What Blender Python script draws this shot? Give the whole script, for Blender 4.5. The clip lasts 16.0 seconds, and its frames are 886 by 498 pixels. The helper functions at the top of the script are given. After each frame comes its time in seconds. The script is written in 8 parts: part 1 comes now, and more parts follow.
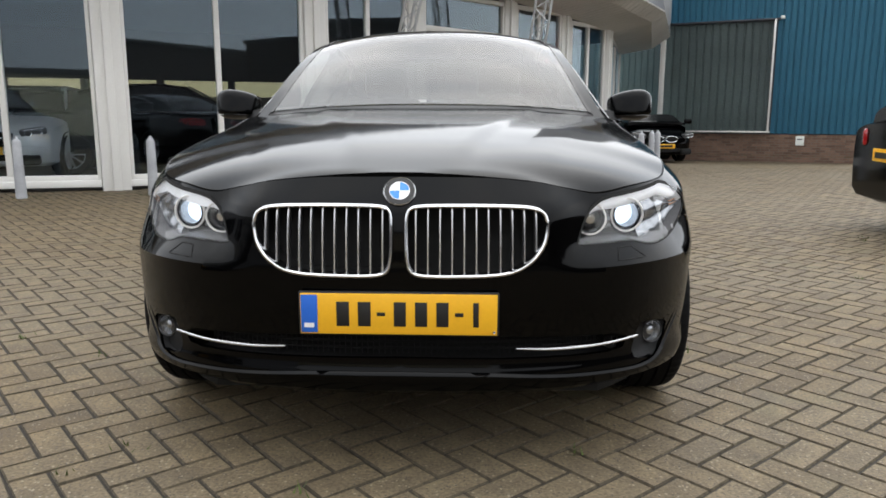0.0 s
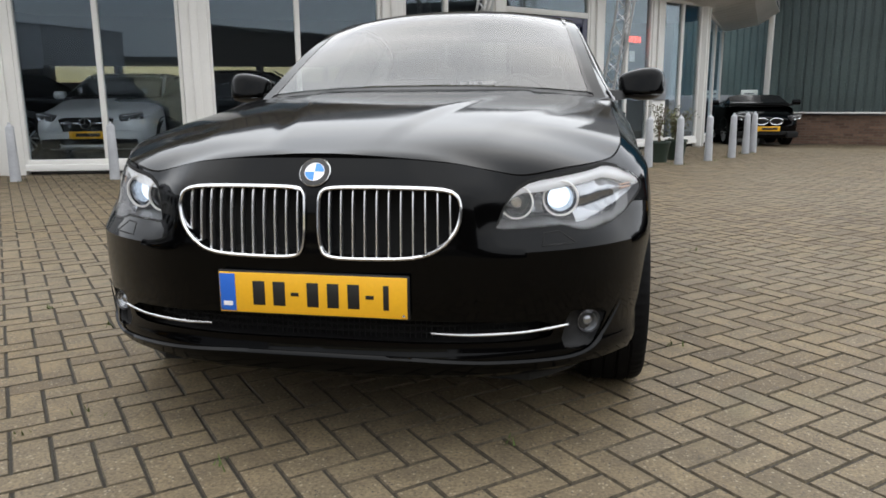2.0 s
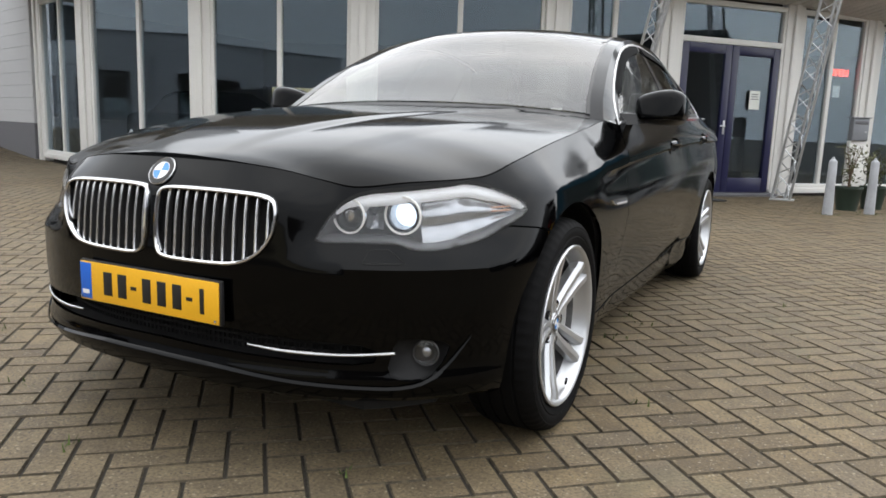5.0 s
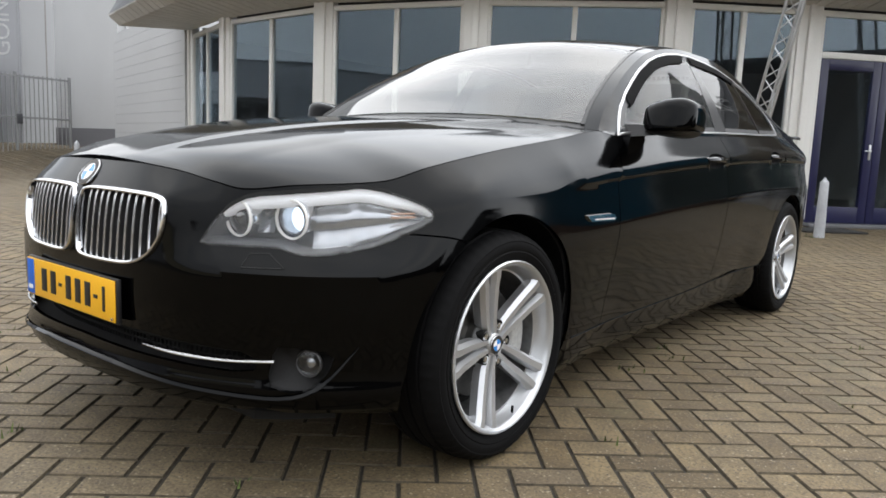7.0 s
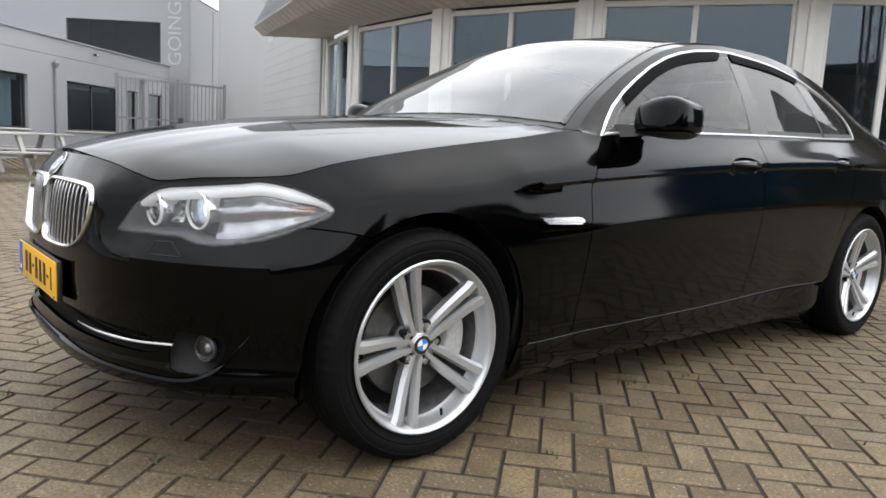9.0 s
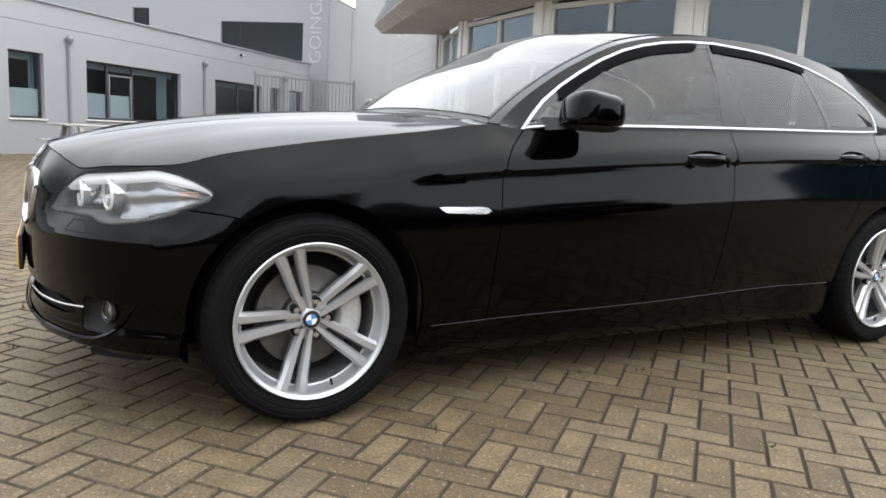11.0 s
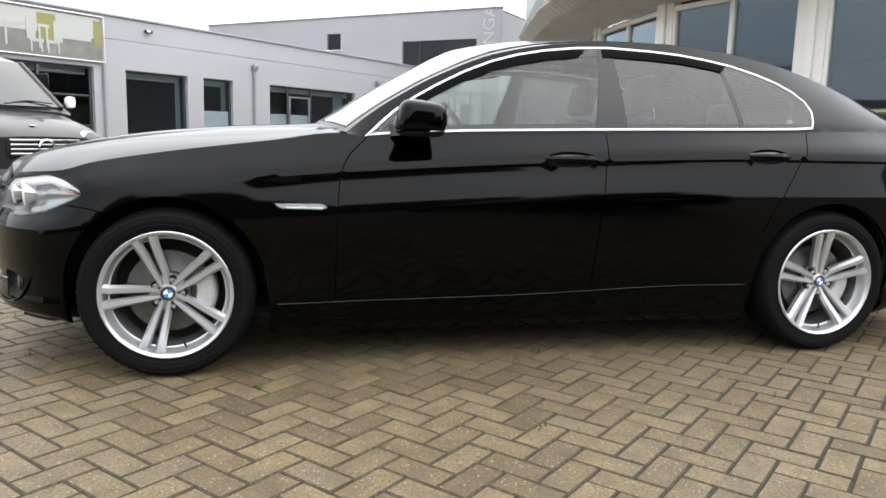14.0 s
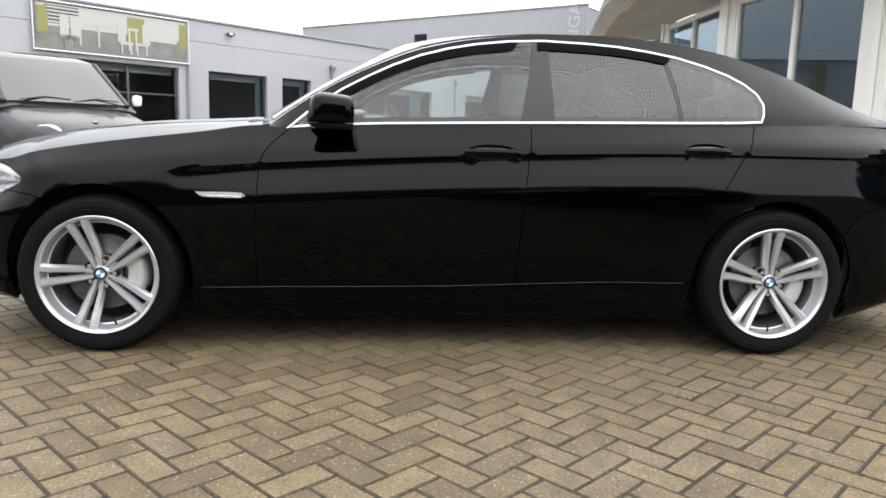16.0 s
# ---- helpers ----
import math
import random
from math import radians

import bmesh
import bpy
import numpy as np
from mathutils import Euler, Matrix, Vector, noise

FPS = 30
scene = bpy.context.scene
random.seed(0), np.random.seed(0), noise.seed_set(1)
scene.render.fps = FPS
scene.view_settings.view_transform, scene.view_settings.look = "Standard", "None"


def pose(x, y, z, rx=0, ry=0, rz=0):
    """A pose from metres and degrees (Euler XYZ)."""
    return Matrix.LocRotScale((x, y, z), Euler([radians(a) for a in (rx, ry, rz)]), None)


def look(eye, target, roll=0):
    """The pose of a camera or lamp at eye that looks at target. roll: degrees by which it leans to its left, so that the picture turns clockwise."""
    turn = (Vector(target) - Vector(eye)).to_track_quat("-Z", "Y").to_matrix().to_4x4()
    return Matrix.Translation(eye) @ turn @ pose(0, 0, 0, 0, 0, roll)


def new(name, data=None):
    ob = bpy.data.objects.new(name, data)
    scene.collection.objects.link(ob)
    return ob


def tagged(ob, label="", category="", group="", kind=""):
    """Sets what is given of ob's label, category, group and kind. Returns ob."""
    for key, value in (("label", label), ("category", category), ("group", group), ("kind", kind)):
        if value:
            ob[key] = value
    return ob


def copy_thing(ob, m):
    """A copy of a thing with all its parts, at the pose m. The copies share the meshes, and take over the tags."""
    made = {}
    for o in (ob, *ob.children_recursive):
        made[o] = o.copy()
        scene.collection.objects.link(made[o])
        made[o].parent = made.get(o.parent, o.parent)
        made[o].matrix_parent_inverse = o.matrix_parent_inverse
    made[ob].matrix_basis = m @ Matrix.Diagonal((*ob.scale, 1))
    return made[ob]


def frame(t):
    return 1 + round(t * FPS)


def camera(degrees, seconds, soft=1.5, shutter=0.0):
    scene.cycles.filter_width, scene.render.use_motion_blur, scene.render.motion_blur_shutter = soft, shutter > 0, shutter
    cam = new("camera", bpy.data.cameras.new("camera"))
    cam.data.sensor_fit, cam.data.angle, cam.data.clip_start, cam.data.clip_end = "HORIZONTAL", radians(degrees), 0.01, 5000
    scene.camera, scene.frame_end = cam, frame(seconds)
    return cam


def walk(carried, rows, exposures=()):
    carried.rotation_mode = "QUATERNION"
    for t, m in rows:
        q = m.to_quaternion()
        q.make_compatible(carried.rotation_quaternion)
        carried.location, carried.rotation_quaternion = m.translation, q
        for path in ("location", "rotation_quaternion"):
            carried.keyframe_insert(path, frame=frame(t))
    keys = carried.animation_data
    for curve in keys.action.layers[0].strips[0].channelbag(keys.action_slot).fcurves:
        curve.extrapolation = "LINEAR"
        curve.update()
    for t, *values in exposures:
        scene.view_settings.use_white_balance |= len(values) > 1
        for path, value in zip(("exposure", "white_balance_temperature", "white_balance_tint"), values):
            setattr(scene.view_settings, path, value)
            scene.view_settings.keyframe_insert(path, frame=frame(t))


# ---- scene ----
cam = camera(62.5, 16.0, soft=1.65)
PATH = [
    (0, (0.184, -2.677, 0.986), (0.113, -0.71, 0.631), 0.1),
    (0.5, (0.266, -2.661, 0.982), (0.154, -0.698, 0.617), 0.3),
    (1, (0.369, -2.643, 0.979), (0.19, -0.688, 0.597), -0.0),
    (1.5, (0.52, -2.622, 0.977), (0.253, -0.68, 0.584), -0.3),
    (2, (0.685, -2.596, 0.976), (0.326, -0.669, 0.579), -0.4),
    (2.5, (0.804, -2.561, 0.959), (0.375, -0.645, 0.577), 0.4),
    (3, (0.958, -2.503, 0.965), (0.426, -0.613, 0.587), 0.7),
    (3.5, (1.108, -2.474, 0.963), (0.509, -0.601, 0.595), 1.2),
    (4, (1.281, -2.376, 0.953), (0.574, -0.539, 0.598), 1.4),
    (6.5, (1.916, -1.839, 0.907), (0.771, -0.224, 0.628), 2.7),
    (7, (2.044, -1.721, 0.896), (0.802, -0.176, 0.626), 2.4),
    (7.5, (2.168, -1.605, 0.881), (0.843, -0.13, 0.617), 2.3),
    (8, (2.26, -1.5, 0.876), (0.87, -0.086, 0.609), 2.4),
    (10.5, (2.906, -0.859, 0.95), (1.204, 0.149, 0.653), 3.4),
    (11, (3.051, -0.711, 0.941), (1.312, 0.226, 0.63), 3.0),
    (11.5, (3.187, -0.554, 0.945), (1.412, 0.311, 0.623), 2.6),
    (12, (3.358, -0.359, 0.97), (1.54, 0.41, 0.644), 2.2),
    (12.5, (3.517, -0.169, 0.972), (1.662, 0.511, 0.66), 1.8),
    (13, (3.638, 0.029, 0.977), (1.749, 0.614, 0.675), 1.6),
    (13.5, (3.766, 0.244, 0.988), (1.853, 0.741, 0.684), 1.3),
    (14, (3.86, 0.448, 0.978), (1.93, 0.874, 0.674), 1.5),
    (14.5, (3.93, 0.646, 0.973), (1.986, 1.002, 0.668), 1.6),
    (15, (3.984, 0.846, 0.977), (2.028, 1.13, 0.668), 1.6),
    (15.5, (4.034, 1.035, 0.979), (2.071, 1.254, 0.669), 1.7),
    (16, (4.031, 1.194, 0.969), (2.062, 1.359, 0.657), 1.7),
]
walk(cam, [(t, look(eye, target, roll)) for t, eye, target, roll in PATH], exposures=[(0, 0.40), (4, 0.42), (8, 0.54), (11, 0.71), (13, 0.84), (16, 0.92)])


# ---- world, sun, exposure ----
world = bpy.data.worlds.new("overcast")
scene.world = world
world.use_nodes = True
wn, wl = world.node_tree.nodes, world.node_tree.links
wn.clear()
w_out = wn.new("ShaderNodeOutputWorld")
w_bg = wn.new("ShaderNodeBackground")
w_sky = wn.new("ShaderNodeTexSky")
w_sky.sky_type, w_sky.sun_disc = "NISHITA", False
w_sky.sun_elevation, w_sky.sun_rotation = radians(60), radians(20)
w_sky.air_density, w_sky.dust_density = 1.0, 3.0
w_co = wn.new("ShaderNodeTexCoord")
w_map = wn.new("ShaderNodeMapping")
w_map.inputs["Scale"].default_value = (1.0, 1.0, 2.6)
w_cl = wn.new("ShaderNodeTexNoise")
w_cl.inputs["Scale"].default_value, w_cl.inputs["Detail"].default_value = 2.2, 5.0
w_ramp = wn.new("ShaderNodeValToRGB")
w_ramp.color_ramp.elements[0].position, w_ramp.color_ramp.elements[0].color = 0.34, (8.5, 8.9, 9.5, 1)
w_ramp.color_ramp.elements[1].position, w_ramp.color_ramp.elements[1].color = 0.68, (11.6, 11.6, 11.6, 1)
w_mix = wn.new("ShaderNodeMixRGB")
w_mix.inputs["Fac"].default_value = 0.93
wl.new(w_co.outputs["Generated"], w_map.inputs["Vector"])
wl.new(w_map.outputs["Vector"], w_cl.inputs["Vector"])
wl.new(w_cl.outputs["Fac"], w_ramp.inputs["Fac"])
wl.new(w_sky.outputs["Color"], w_mix.inputs["Color1"])
w_sep = wn.new("ShaderNodeVectorMath")
w_sep.operation = "DOT_PRODUCT"
w_sep.inputs[1].default_value = (0.10, 0.49, 0.866)
w_up = wn.new("ShaderNodeMapRange")
w_up.inputs["From Min"].default_value, w_up.inputs["From Max"].default_value = -0.6, 1.0
w_up.inputs["To Min"].default_value, w_up.inputs["To Max"].default_value = 0.50, 1.95
w_dome = wn.new("ShaderNodeMixRGB")
w_dome.blend_type = "MULTIPLY"
w_dome.inputs["Fac"].default_value = 1.0
wl.new(w_co.outputs["Generated"], w_sep.inputs[0])
wl.new(w_sep.outputs["Value"], w_up.inputs["Value"])
wl.new(w_ramp.outputs["Color"], w_dome.inputs["Color1"])
wl.new(w_up.outputs["Result"], w_dome.inputs["Color2"])
wl.new(w_dome.outputs["Color"], w_mix.inputs["Color2"])
wl.new(w_mix.outputs["Color"], w_bg.inputs["Color"])
w_bg.inputs["Strength"].default_value = 0.121
wl.new(w_bg.outputs["Background"], w_out.inputs["Surface"])

sun = new("sun", bpy.data.lights.new("sun", "SUN"))
sun.data.energy, sun.data.angle, sun.data.color = 0.6, radians(150), (1.0, 0.97, 0.92)
sun.matrix_world = look((3, 8, 15), (0, 0, 0))


# ---- materials ----
def mat(name, color, rough=0.5, metal=0.0, grain=None, bump=0.0, tint=None, clear=0.0, spec=0.5, detail=None, random_tint=None, coat_ior=1.5):
    """A painted, metal or mineral surface. grain: scale of fine noise, tint: how far it shifts the colour,
    detail: (scale, amount) of large stains, random_tint: (kind, amount) of piece to piece change."""
    m = bpy.data.materials.new(name)
    m.use_nodes = True
    n, l = m.node_tree.nodes, m.node_tree.links
    b = n["Principled BSDF"]
    b.inputs["Roughness"].default_value, b.inputs["Metallic"].default_value = rough, metal
    b.inputs["Coat Weight"].default_value = clear
    b.inputs["Coat Roughness"].default_value = 0.03
    b.inputs["Coat IOR"].default_value = coat_ior
    b.inputs["Specular IOR Level"].default_value = spec
    rgb = n.new("ShaderNodeRGB")
    rgb.outputs[0].default_value = (*color, 1)
    out = rgb.outputs[0]
    co = n.new("ShaderNodeTexCoord")

    def varied(src, fac_socket, amount):
        mx = n.new("ShaderNodeMixRGB")
        mx.blend_type = "MULTIPLY"
        mx.inputs["Fac"].default_value = 1.0
        mr = n.new("ShaderNodeMapRange")
        mr.inputs["From Min"].default_value, mr.inputs["From Max"].default_value = 0.25, 0.75
        mr.inputs["To Min"].default_value, mr.inputs["To Max"].default_value = 1 - amount, 1 + amount
        l.new(fac_socket, mr.inputs["Value"])
        l.new(src, mx.inputs["Color1"])
        l.new(mr.outputs["Result"], mx.inputs["Color2"])
        return mx.outputs["Color"]

    fine = None
    if grain:
        nz = n.new("ShaderNodeTexNoise")
        nz.inputs["Scale"].default_value, nz.inputs["Detail"].default_value = grain, 6.0
        l.new(co.outputs["Object"], nz.inputs["Vector"])
        fine = nz.outputs["Fac"]
        if tint:
            out = varied(out, fine, tint)
    if detail:
        nz2 = n.new("ShaderNodeTexNoise")
        nz2.inputs["Scale"].default_value, nz2.inputs["Detail"].default_value = detail[0], 4.0
        l.new(co.outputs["Object"], nz2.inputs["Vector"])
        out = varied(out, nz2.outputs["Fac"], detail[1])
    if random_tint:
        if random_tint[0] == "object":
            src = n.new("ShaderNodeObjectInfo").outputs["Random"]
        else:
            src = n.new("ShaderNodeNewGeometry").outputs["Random Per Island"]
        mr = n.new("ShaderNodeMapRange")
        mr.inputs["To Min"].default_value, mr.inputs["To Max"].default_value = 0.25, 0.75
        l.new(src, mr.inputs["Value"])
        out = varied(out, mr.outputs["Result"], random_tint[1])
    l.new(out, b.inputs["Base Color"])
    if fine and bump:
        bp = n.new("ShaderNodeBump")
        bp.inputs["Strength"].default_value, bp.inputs["Distance"].default_value = bump, 0.004
        l.new(fine, bp.inputs["Height"])
        l.new(bp.outputs["Normal"], b.inputs["Normal"])
    return m


def glass(name, color=(1, 1, 1), gloss=1.0, grow=1.5, film=(1.0, 1.0, 1.0)):
    """A thin pane: clear, tinted, with a mirror film that grows at grazing angles."""
    m = bpy.data.materials.new(name)
    m.use_nodes = True
    n, l = m.node_tree.nodes, m.node_tree.links
    n.clear()
    o = n.new("ShaderNodeOutputMaterial")
    tr = n.new("ShaderNodeBsdfTransparent")
    tr.inputs["Color"].default_value = (*color, 1)
    gl = n.new("ShaderNodeBsdfGlossy")
    gl.inputs["Roughness"].default_value = 0.0
    gl.inputs["Color"].default_value = (*film, 1)
    fr = n.new("ShaderNodeLayerWeight")
    fr.inputs["Blend"].default_value = 0.5
    steep = n.new("ShaderNodeMath")
    steep.operation = "POWER"
    steep.inputs[1].default_value = 5.0
    l.new(fr.outputs["Facing"], steep.inputs[0])
    mul = n.new("ShaderNodeMath")
    mul.operation, mul.use_clamp = "MULTIPLY_ADD", True
    mul.inputs[1].default_value, mul.inputs[2].default_value = 0.96 * grow, 0.04 * grow + 0.06 * gloss
    mx = n.new("ShaderNodeMixShader")
    l.new(steep.outputs[0], mul.inputs[0])
    l.new(mul.outputs[0], mx.inputs["Fac"])
    l.new(tr.outputs[0], mx.inputs[1])
    l.new(gl.outputs[0], mx.inputs[2])
    l.new(mx.outputs[0], o.inputs["Surface"])
    return m


def lacquer(name, color, f0=0.0125, power=4.0, top=0.64):
    """Deep clear-coated paint: almost black head-on, mirroring towards grazing angles."""
    m = bpy.data.materials.new(name)
    m.use_nodes = True
    n, l = m.node_tree.nodes, m.node_tree.links
    n.clear()
    o = n.new("ShaderNodeOutputMaterial")
    base = n.new("ShaderNodeBsdfDiffuse")
    co = n.new("ShaderNodeTexCoord")
    flake = n.new("ShaderNodeTexNoise")
    flake.inputs["Scale"].default_value = 900.0
    l.new(co.outputs["Object"], flake.inputs["Vector"])
    tone = n.new("ShaderNodeMixRGB")
    tone.inputs["Color1"].default_value = (*[c * 0.8 for c in color], 1)
    tone.inputs["Color2"].default_value = (*[c * 1.2 for c in color], 1)
    l.new(flake.outputs["Fac"], tone.inputs["Fac"])
    l.new(tone.outputs["Color"], base.inputs["Color"])
    gl = n.new("ShaderNodeBsdfGlossy")
    gl.inputs["Color"].default_value = (0.97, 0.985, 1.0, 1)
    film = n.new("ShaderNodeTexNoise")
    film.inputs["Scale"].default_value, film.inputs["Detail"].default_value = 3.0, 4.0
    l.new(co.outputs["Object"], film.inputs["Vector"])
    rough = n.new("ShaderNodeMapRange")
    rough.inputs["To Min"].default_value, rough.inputs["To Max"].default_value = 0.05, 0.11
    l.new(film.outputs["Fac"], rough.inputs["Value"])
    l.new(rough.outputs["Result"], gl.inputs["Roughness"])
    lw = n.new("ShaderNodeLayerWeight")
    lw.inputs["Blend"].default_value = 0.5
    pw = n.new("ShaderNodeMath")
    pw.operation = "POWER"
    pw.inputs[1].default_value = power
    ad = n.new("ShaderNodeMath")
    ad.operation, ad.use_clamp = "MULTIPLY_ADD", True
    ad.inputs[1].default_value, ad.inputs[2].default_value = top, f0
    mx = n.new("ShaderNodeMixShader")
    l.new(lw.outputs["Facing"], pw.inputs[0])
    l.new(pw.outputs[0], ad.inputs[0])
    l.new(ad.outputs[0], mx.inputs["Fac"])
    l.new(base.outputs[0], mx.inputs[1])
    l.new(gl.outputs[0], mx.inputs[2])
    l.new(mx.outputs[0], o.inputs["Surface"])
    return m


def glow(name, color, strength):
    m = bpy.data.materials.new(name)
    m.use_nodes = True
    b = m.node_tree.nodes["Principled BSDF"]
    b.inputs["Base Color"].default_value = (*color, 1)
    b.inputs["Emission Color"].default_value = (*color, 1)
    b.inputs["Emission Strength"].default_value = strength
    return m


M = dict(
    white=mat("white_coated_aluminium", (0.74, 0.73, 0.70), 0.35, grain=60, tint=0.03, detail=(0.7, 0.05)),
    fascia=mat("grey_soffit_metal", (0.56, 0.545, 0.515), 0.5, grain=30, tint=0.1, detail=(0.9, 0.12)),
    render=mat("white_wall_panels", (0.44, 0.445, 0.45), 0.6, grain=40, tint=0.03, detail=(0.4, 0.05), bump=0.05),
    plinth=mat("grey_plinth_paint", (0.13, 0.13, 0.14), 0.7, grain=40, tint=0.1, bump=0.1),
    grey=mat("light_grey_cladding", (0.31, 0.315, 0.33), 0.5, grain=50, tint=0.03, detail=(0.3, 0.05)),
    grey_dark=mat("grey_flashing", (0.22, 0.23, 0.25), 0.5, grain=40, tint=0.05),
    anthracite=mat("anthracite_frame", (0.035, 0.037, 0.042), 0.45, grain=80, tint=0.1),
    teal=mat("teal_profiled_sheet", (0.044, 0.205, 0.32), 0.5, grain=20, tint=0.06, detail=(0.5, 0.12)),
    door_green=mat("dull_green_sheet", (0.120, 0.160, 0.158), 0.5, grain=20, tint=0.12, detail=(0.35, 0.4)),
    brick=mat("brown_brick", (0.17, 0.105, 0.075), 0.85, grain=30, tint=0.25, bump=0.4, random_tint=("island", 0.3)),
    mortar=mat("grey_mortar", (0.16, 0.14, 0.12), 0.95, grain=60, tint=0.2, bump=0.3, detail=(1.5, 0.25)),
    blue=mat("violet_blue_door_paint", (0.013, 0.014, 0.055), 0.35, grain=60, tint=0.04),
    bollard=mat("light_grey_bollard_paint", (0.36, 0.37, 0.39), 0.45, grain=40, tint=0.08, detail=(4, 0.15)),
    galva=mat("galvanised_steel", (0.55, 0.56, 0.57), 0.35, 0.8, grain=60, tint=0.12),
    carpet=mat("dark_mat", (0.02, 0.02, 0.02), 0.95, grain=200, tint=0.3, bump=0.4),
    shop_floor=mat("showroom_tiles", (0.10, 0.095, 0.09), 0.25, grain=20, tint=0.08),
    shop_wall=mat("showroom_wall", (0.16, 0.15, 0.14), 0.8, grain=20, tint=0.05),
    blind=glass("cream_blind", (0.42, 0.40, 0.30), 0.0, 0.2),
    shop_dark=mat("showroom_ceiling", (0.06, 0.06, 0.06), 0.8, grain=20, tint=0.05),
    pane=glass("window_glass", (0.84, 0.87, 0.89), 0.12, 1.25, (0.76, 0.90, 1.0)),
    earth=mat("grit_between_stones", (0.022, 0.0185, 0.013), 0.95, grain=120, tint=0.35, bump=0.5, detail=(0.8, 0.2)),
    # joint dirt, its colour also standing in for the shade of deep joints
    joint=mat("soiled_shaded_paver_edge", (0.060, 0.048, 0.030), 0.95, grain=45, tint=0.6, bump=0.4, detail=(2.2, 0.5)),
    paver=mat("yellow_brown_concrete_paver", (0.29, 0.235, 0.155), 0.8, grain=110, tint=0.28, bump=0.45, detail=(0.55, 0.16), random_tint=("island", 0.22)),
    dark_sheet=mat("dark_brown_sheet", (0.045, 0.038, 0.034), 0.6, grain=20, tint=0.1, detail=(0.4, 0.3)),
    cream=mat("cream_plaster", (0.50, 0.45, 0.32), 0.8, grain=20, tint=0.06, detail=(0.4, 0.1)),
    office_pane=glass("office_glass", (0.76, 0.79, 0.80), 0.05, 0.40, (0.85, 0.93, 1.0)),
    roof=mat("roof_gravel", (0.1, 0.1, 0.1), 0.9, grain=60, tint=0.3),
    black=mat("black_plastic", (0.012, 0.012, 0.013), 0.5, grain=150, tint=0.1),
    paper=mat("white_paper", (0.75, 0.77, 0.72), 0.7, grain=40, tint=0.02),
)


# ---- building blocks ----
def smooth(bm, angle=35):
    for f in bm.faces:
        f.smooth = True
    lim = radians(angle)
    for e in bm.edges:
        if len(e.link_faces) != 2 or e.calc_face_angle(0) > lim:
            e.smooth = False


def mesh_of(name, bm, material, angle=35):
    if angle:
        smooth(bm, angle)
    me = bpy.data.meshes.new(name)
    bm.to_mesh(me)
    bm.free()
    me.materials.append(M[material] if isinstance(material, str) else material)
    return me


def part(name, bm, material, parent=None, label="", angle=35, at=None):
    ob = new(name, mesh_of(name, bm, material, angle))
    if parent:
        ob.parent = parent
    if at:
        ob.matrix_local = at
    return tagged(ob, label)


def empty(name, m=None, label="", category="", group="", kind=""):
    ob = new(name)
    ob.empty_display_size = 0.2
    if m is not None:
        ob.matrix_world = m
    return tagged(ob, label, category, group, kind)


def box(sx, sy, sz, at=(0, 0, 0), bev=0.0, bm=None, turn=None):
    """A box of that size whose base centre is at the place."""
    b = bm or bmesh.new()
    r = bmesh.ops.create_cube(b, size=1)["verts"]
    m = Matrix.Translation(at) @ (turn or Matrix()) @ Matrix.Translation((0, 0, sz / 2)) @ Matrix.Diagonal((sx, sy, sz, 1))
    bmesh.ops.transform(b, matrix=m, verts=r)
    if bev:
        es = list({e for v in r for e in v.link_edges})
        bmesh.ops.bevel(b, geom=es, offset=bev, segments=2, affect="EDGES", profile=0.5)
    return b


def beam(p, q, w, h=None, bev=0.0, bm=None):
    """A bar from p to q."""
    b = bm or bmesh.new()
    p, q = Vector(p), Vector(q)
    r = bmesh.ops.create_cube(b, size=1)["verts"]
    turn = (q - p).to_track_quat("Y", "Z").to_matrix().to_4x4()
    m = Matrix.Translation((p + q) / 2) @ turn @ Matrix.Diagonal((w, (q - p).length, h or w, 1))
    bmesh.ops.transform(b, matrix=m, verts=r)
    if bev:
        bmesh.ops.bevel(b, geom=list({e for v in r for e in v.link_edges}), offset=bev, segments=1, affect="EDGES", profile=0.5)
    return b


def lathe(profile, steps=32, axis="z", bm=None, closed=False, arc=2 * math.pi):
    """Turns a profile of (radius, height) round an axis."""
    b = bm or bmesh.new()
    full = abs(arc - 2 * math.pi) < 1e-6
    rings = []
    for i in range(steps if full else steps + 1):
        a = arc * i / steps
        c, s = math.cos(a), math.sin(a)
        ring = []
        for r, h in profile:
            p = (r * c, r * s, h)
            if axis == "x":
                p = (h, r * c, r * s)
            elif axis == "y":
                p = (r * s, h, r * c)
            ring.append(b.verts.new(p))
        rings.append(ring)
    k = len(rings)
    for i in range(k if full else k - 1):
        r0, r1 = rings[i], rings[(i + 1) % k]
        for j in range(len(profile) if closed else len(profile) - 1):
            j2 = (j + 1) % len(profile)
            b.faces.new((r0[j], r1[j], r1[j2], r0[j2]))
    bmesh.ops.remove_doubles(b, verts=b.verts, dist=1e-5)
    bmesh.ops.recalc_face_normals(b, faces=b.faces)
    return b


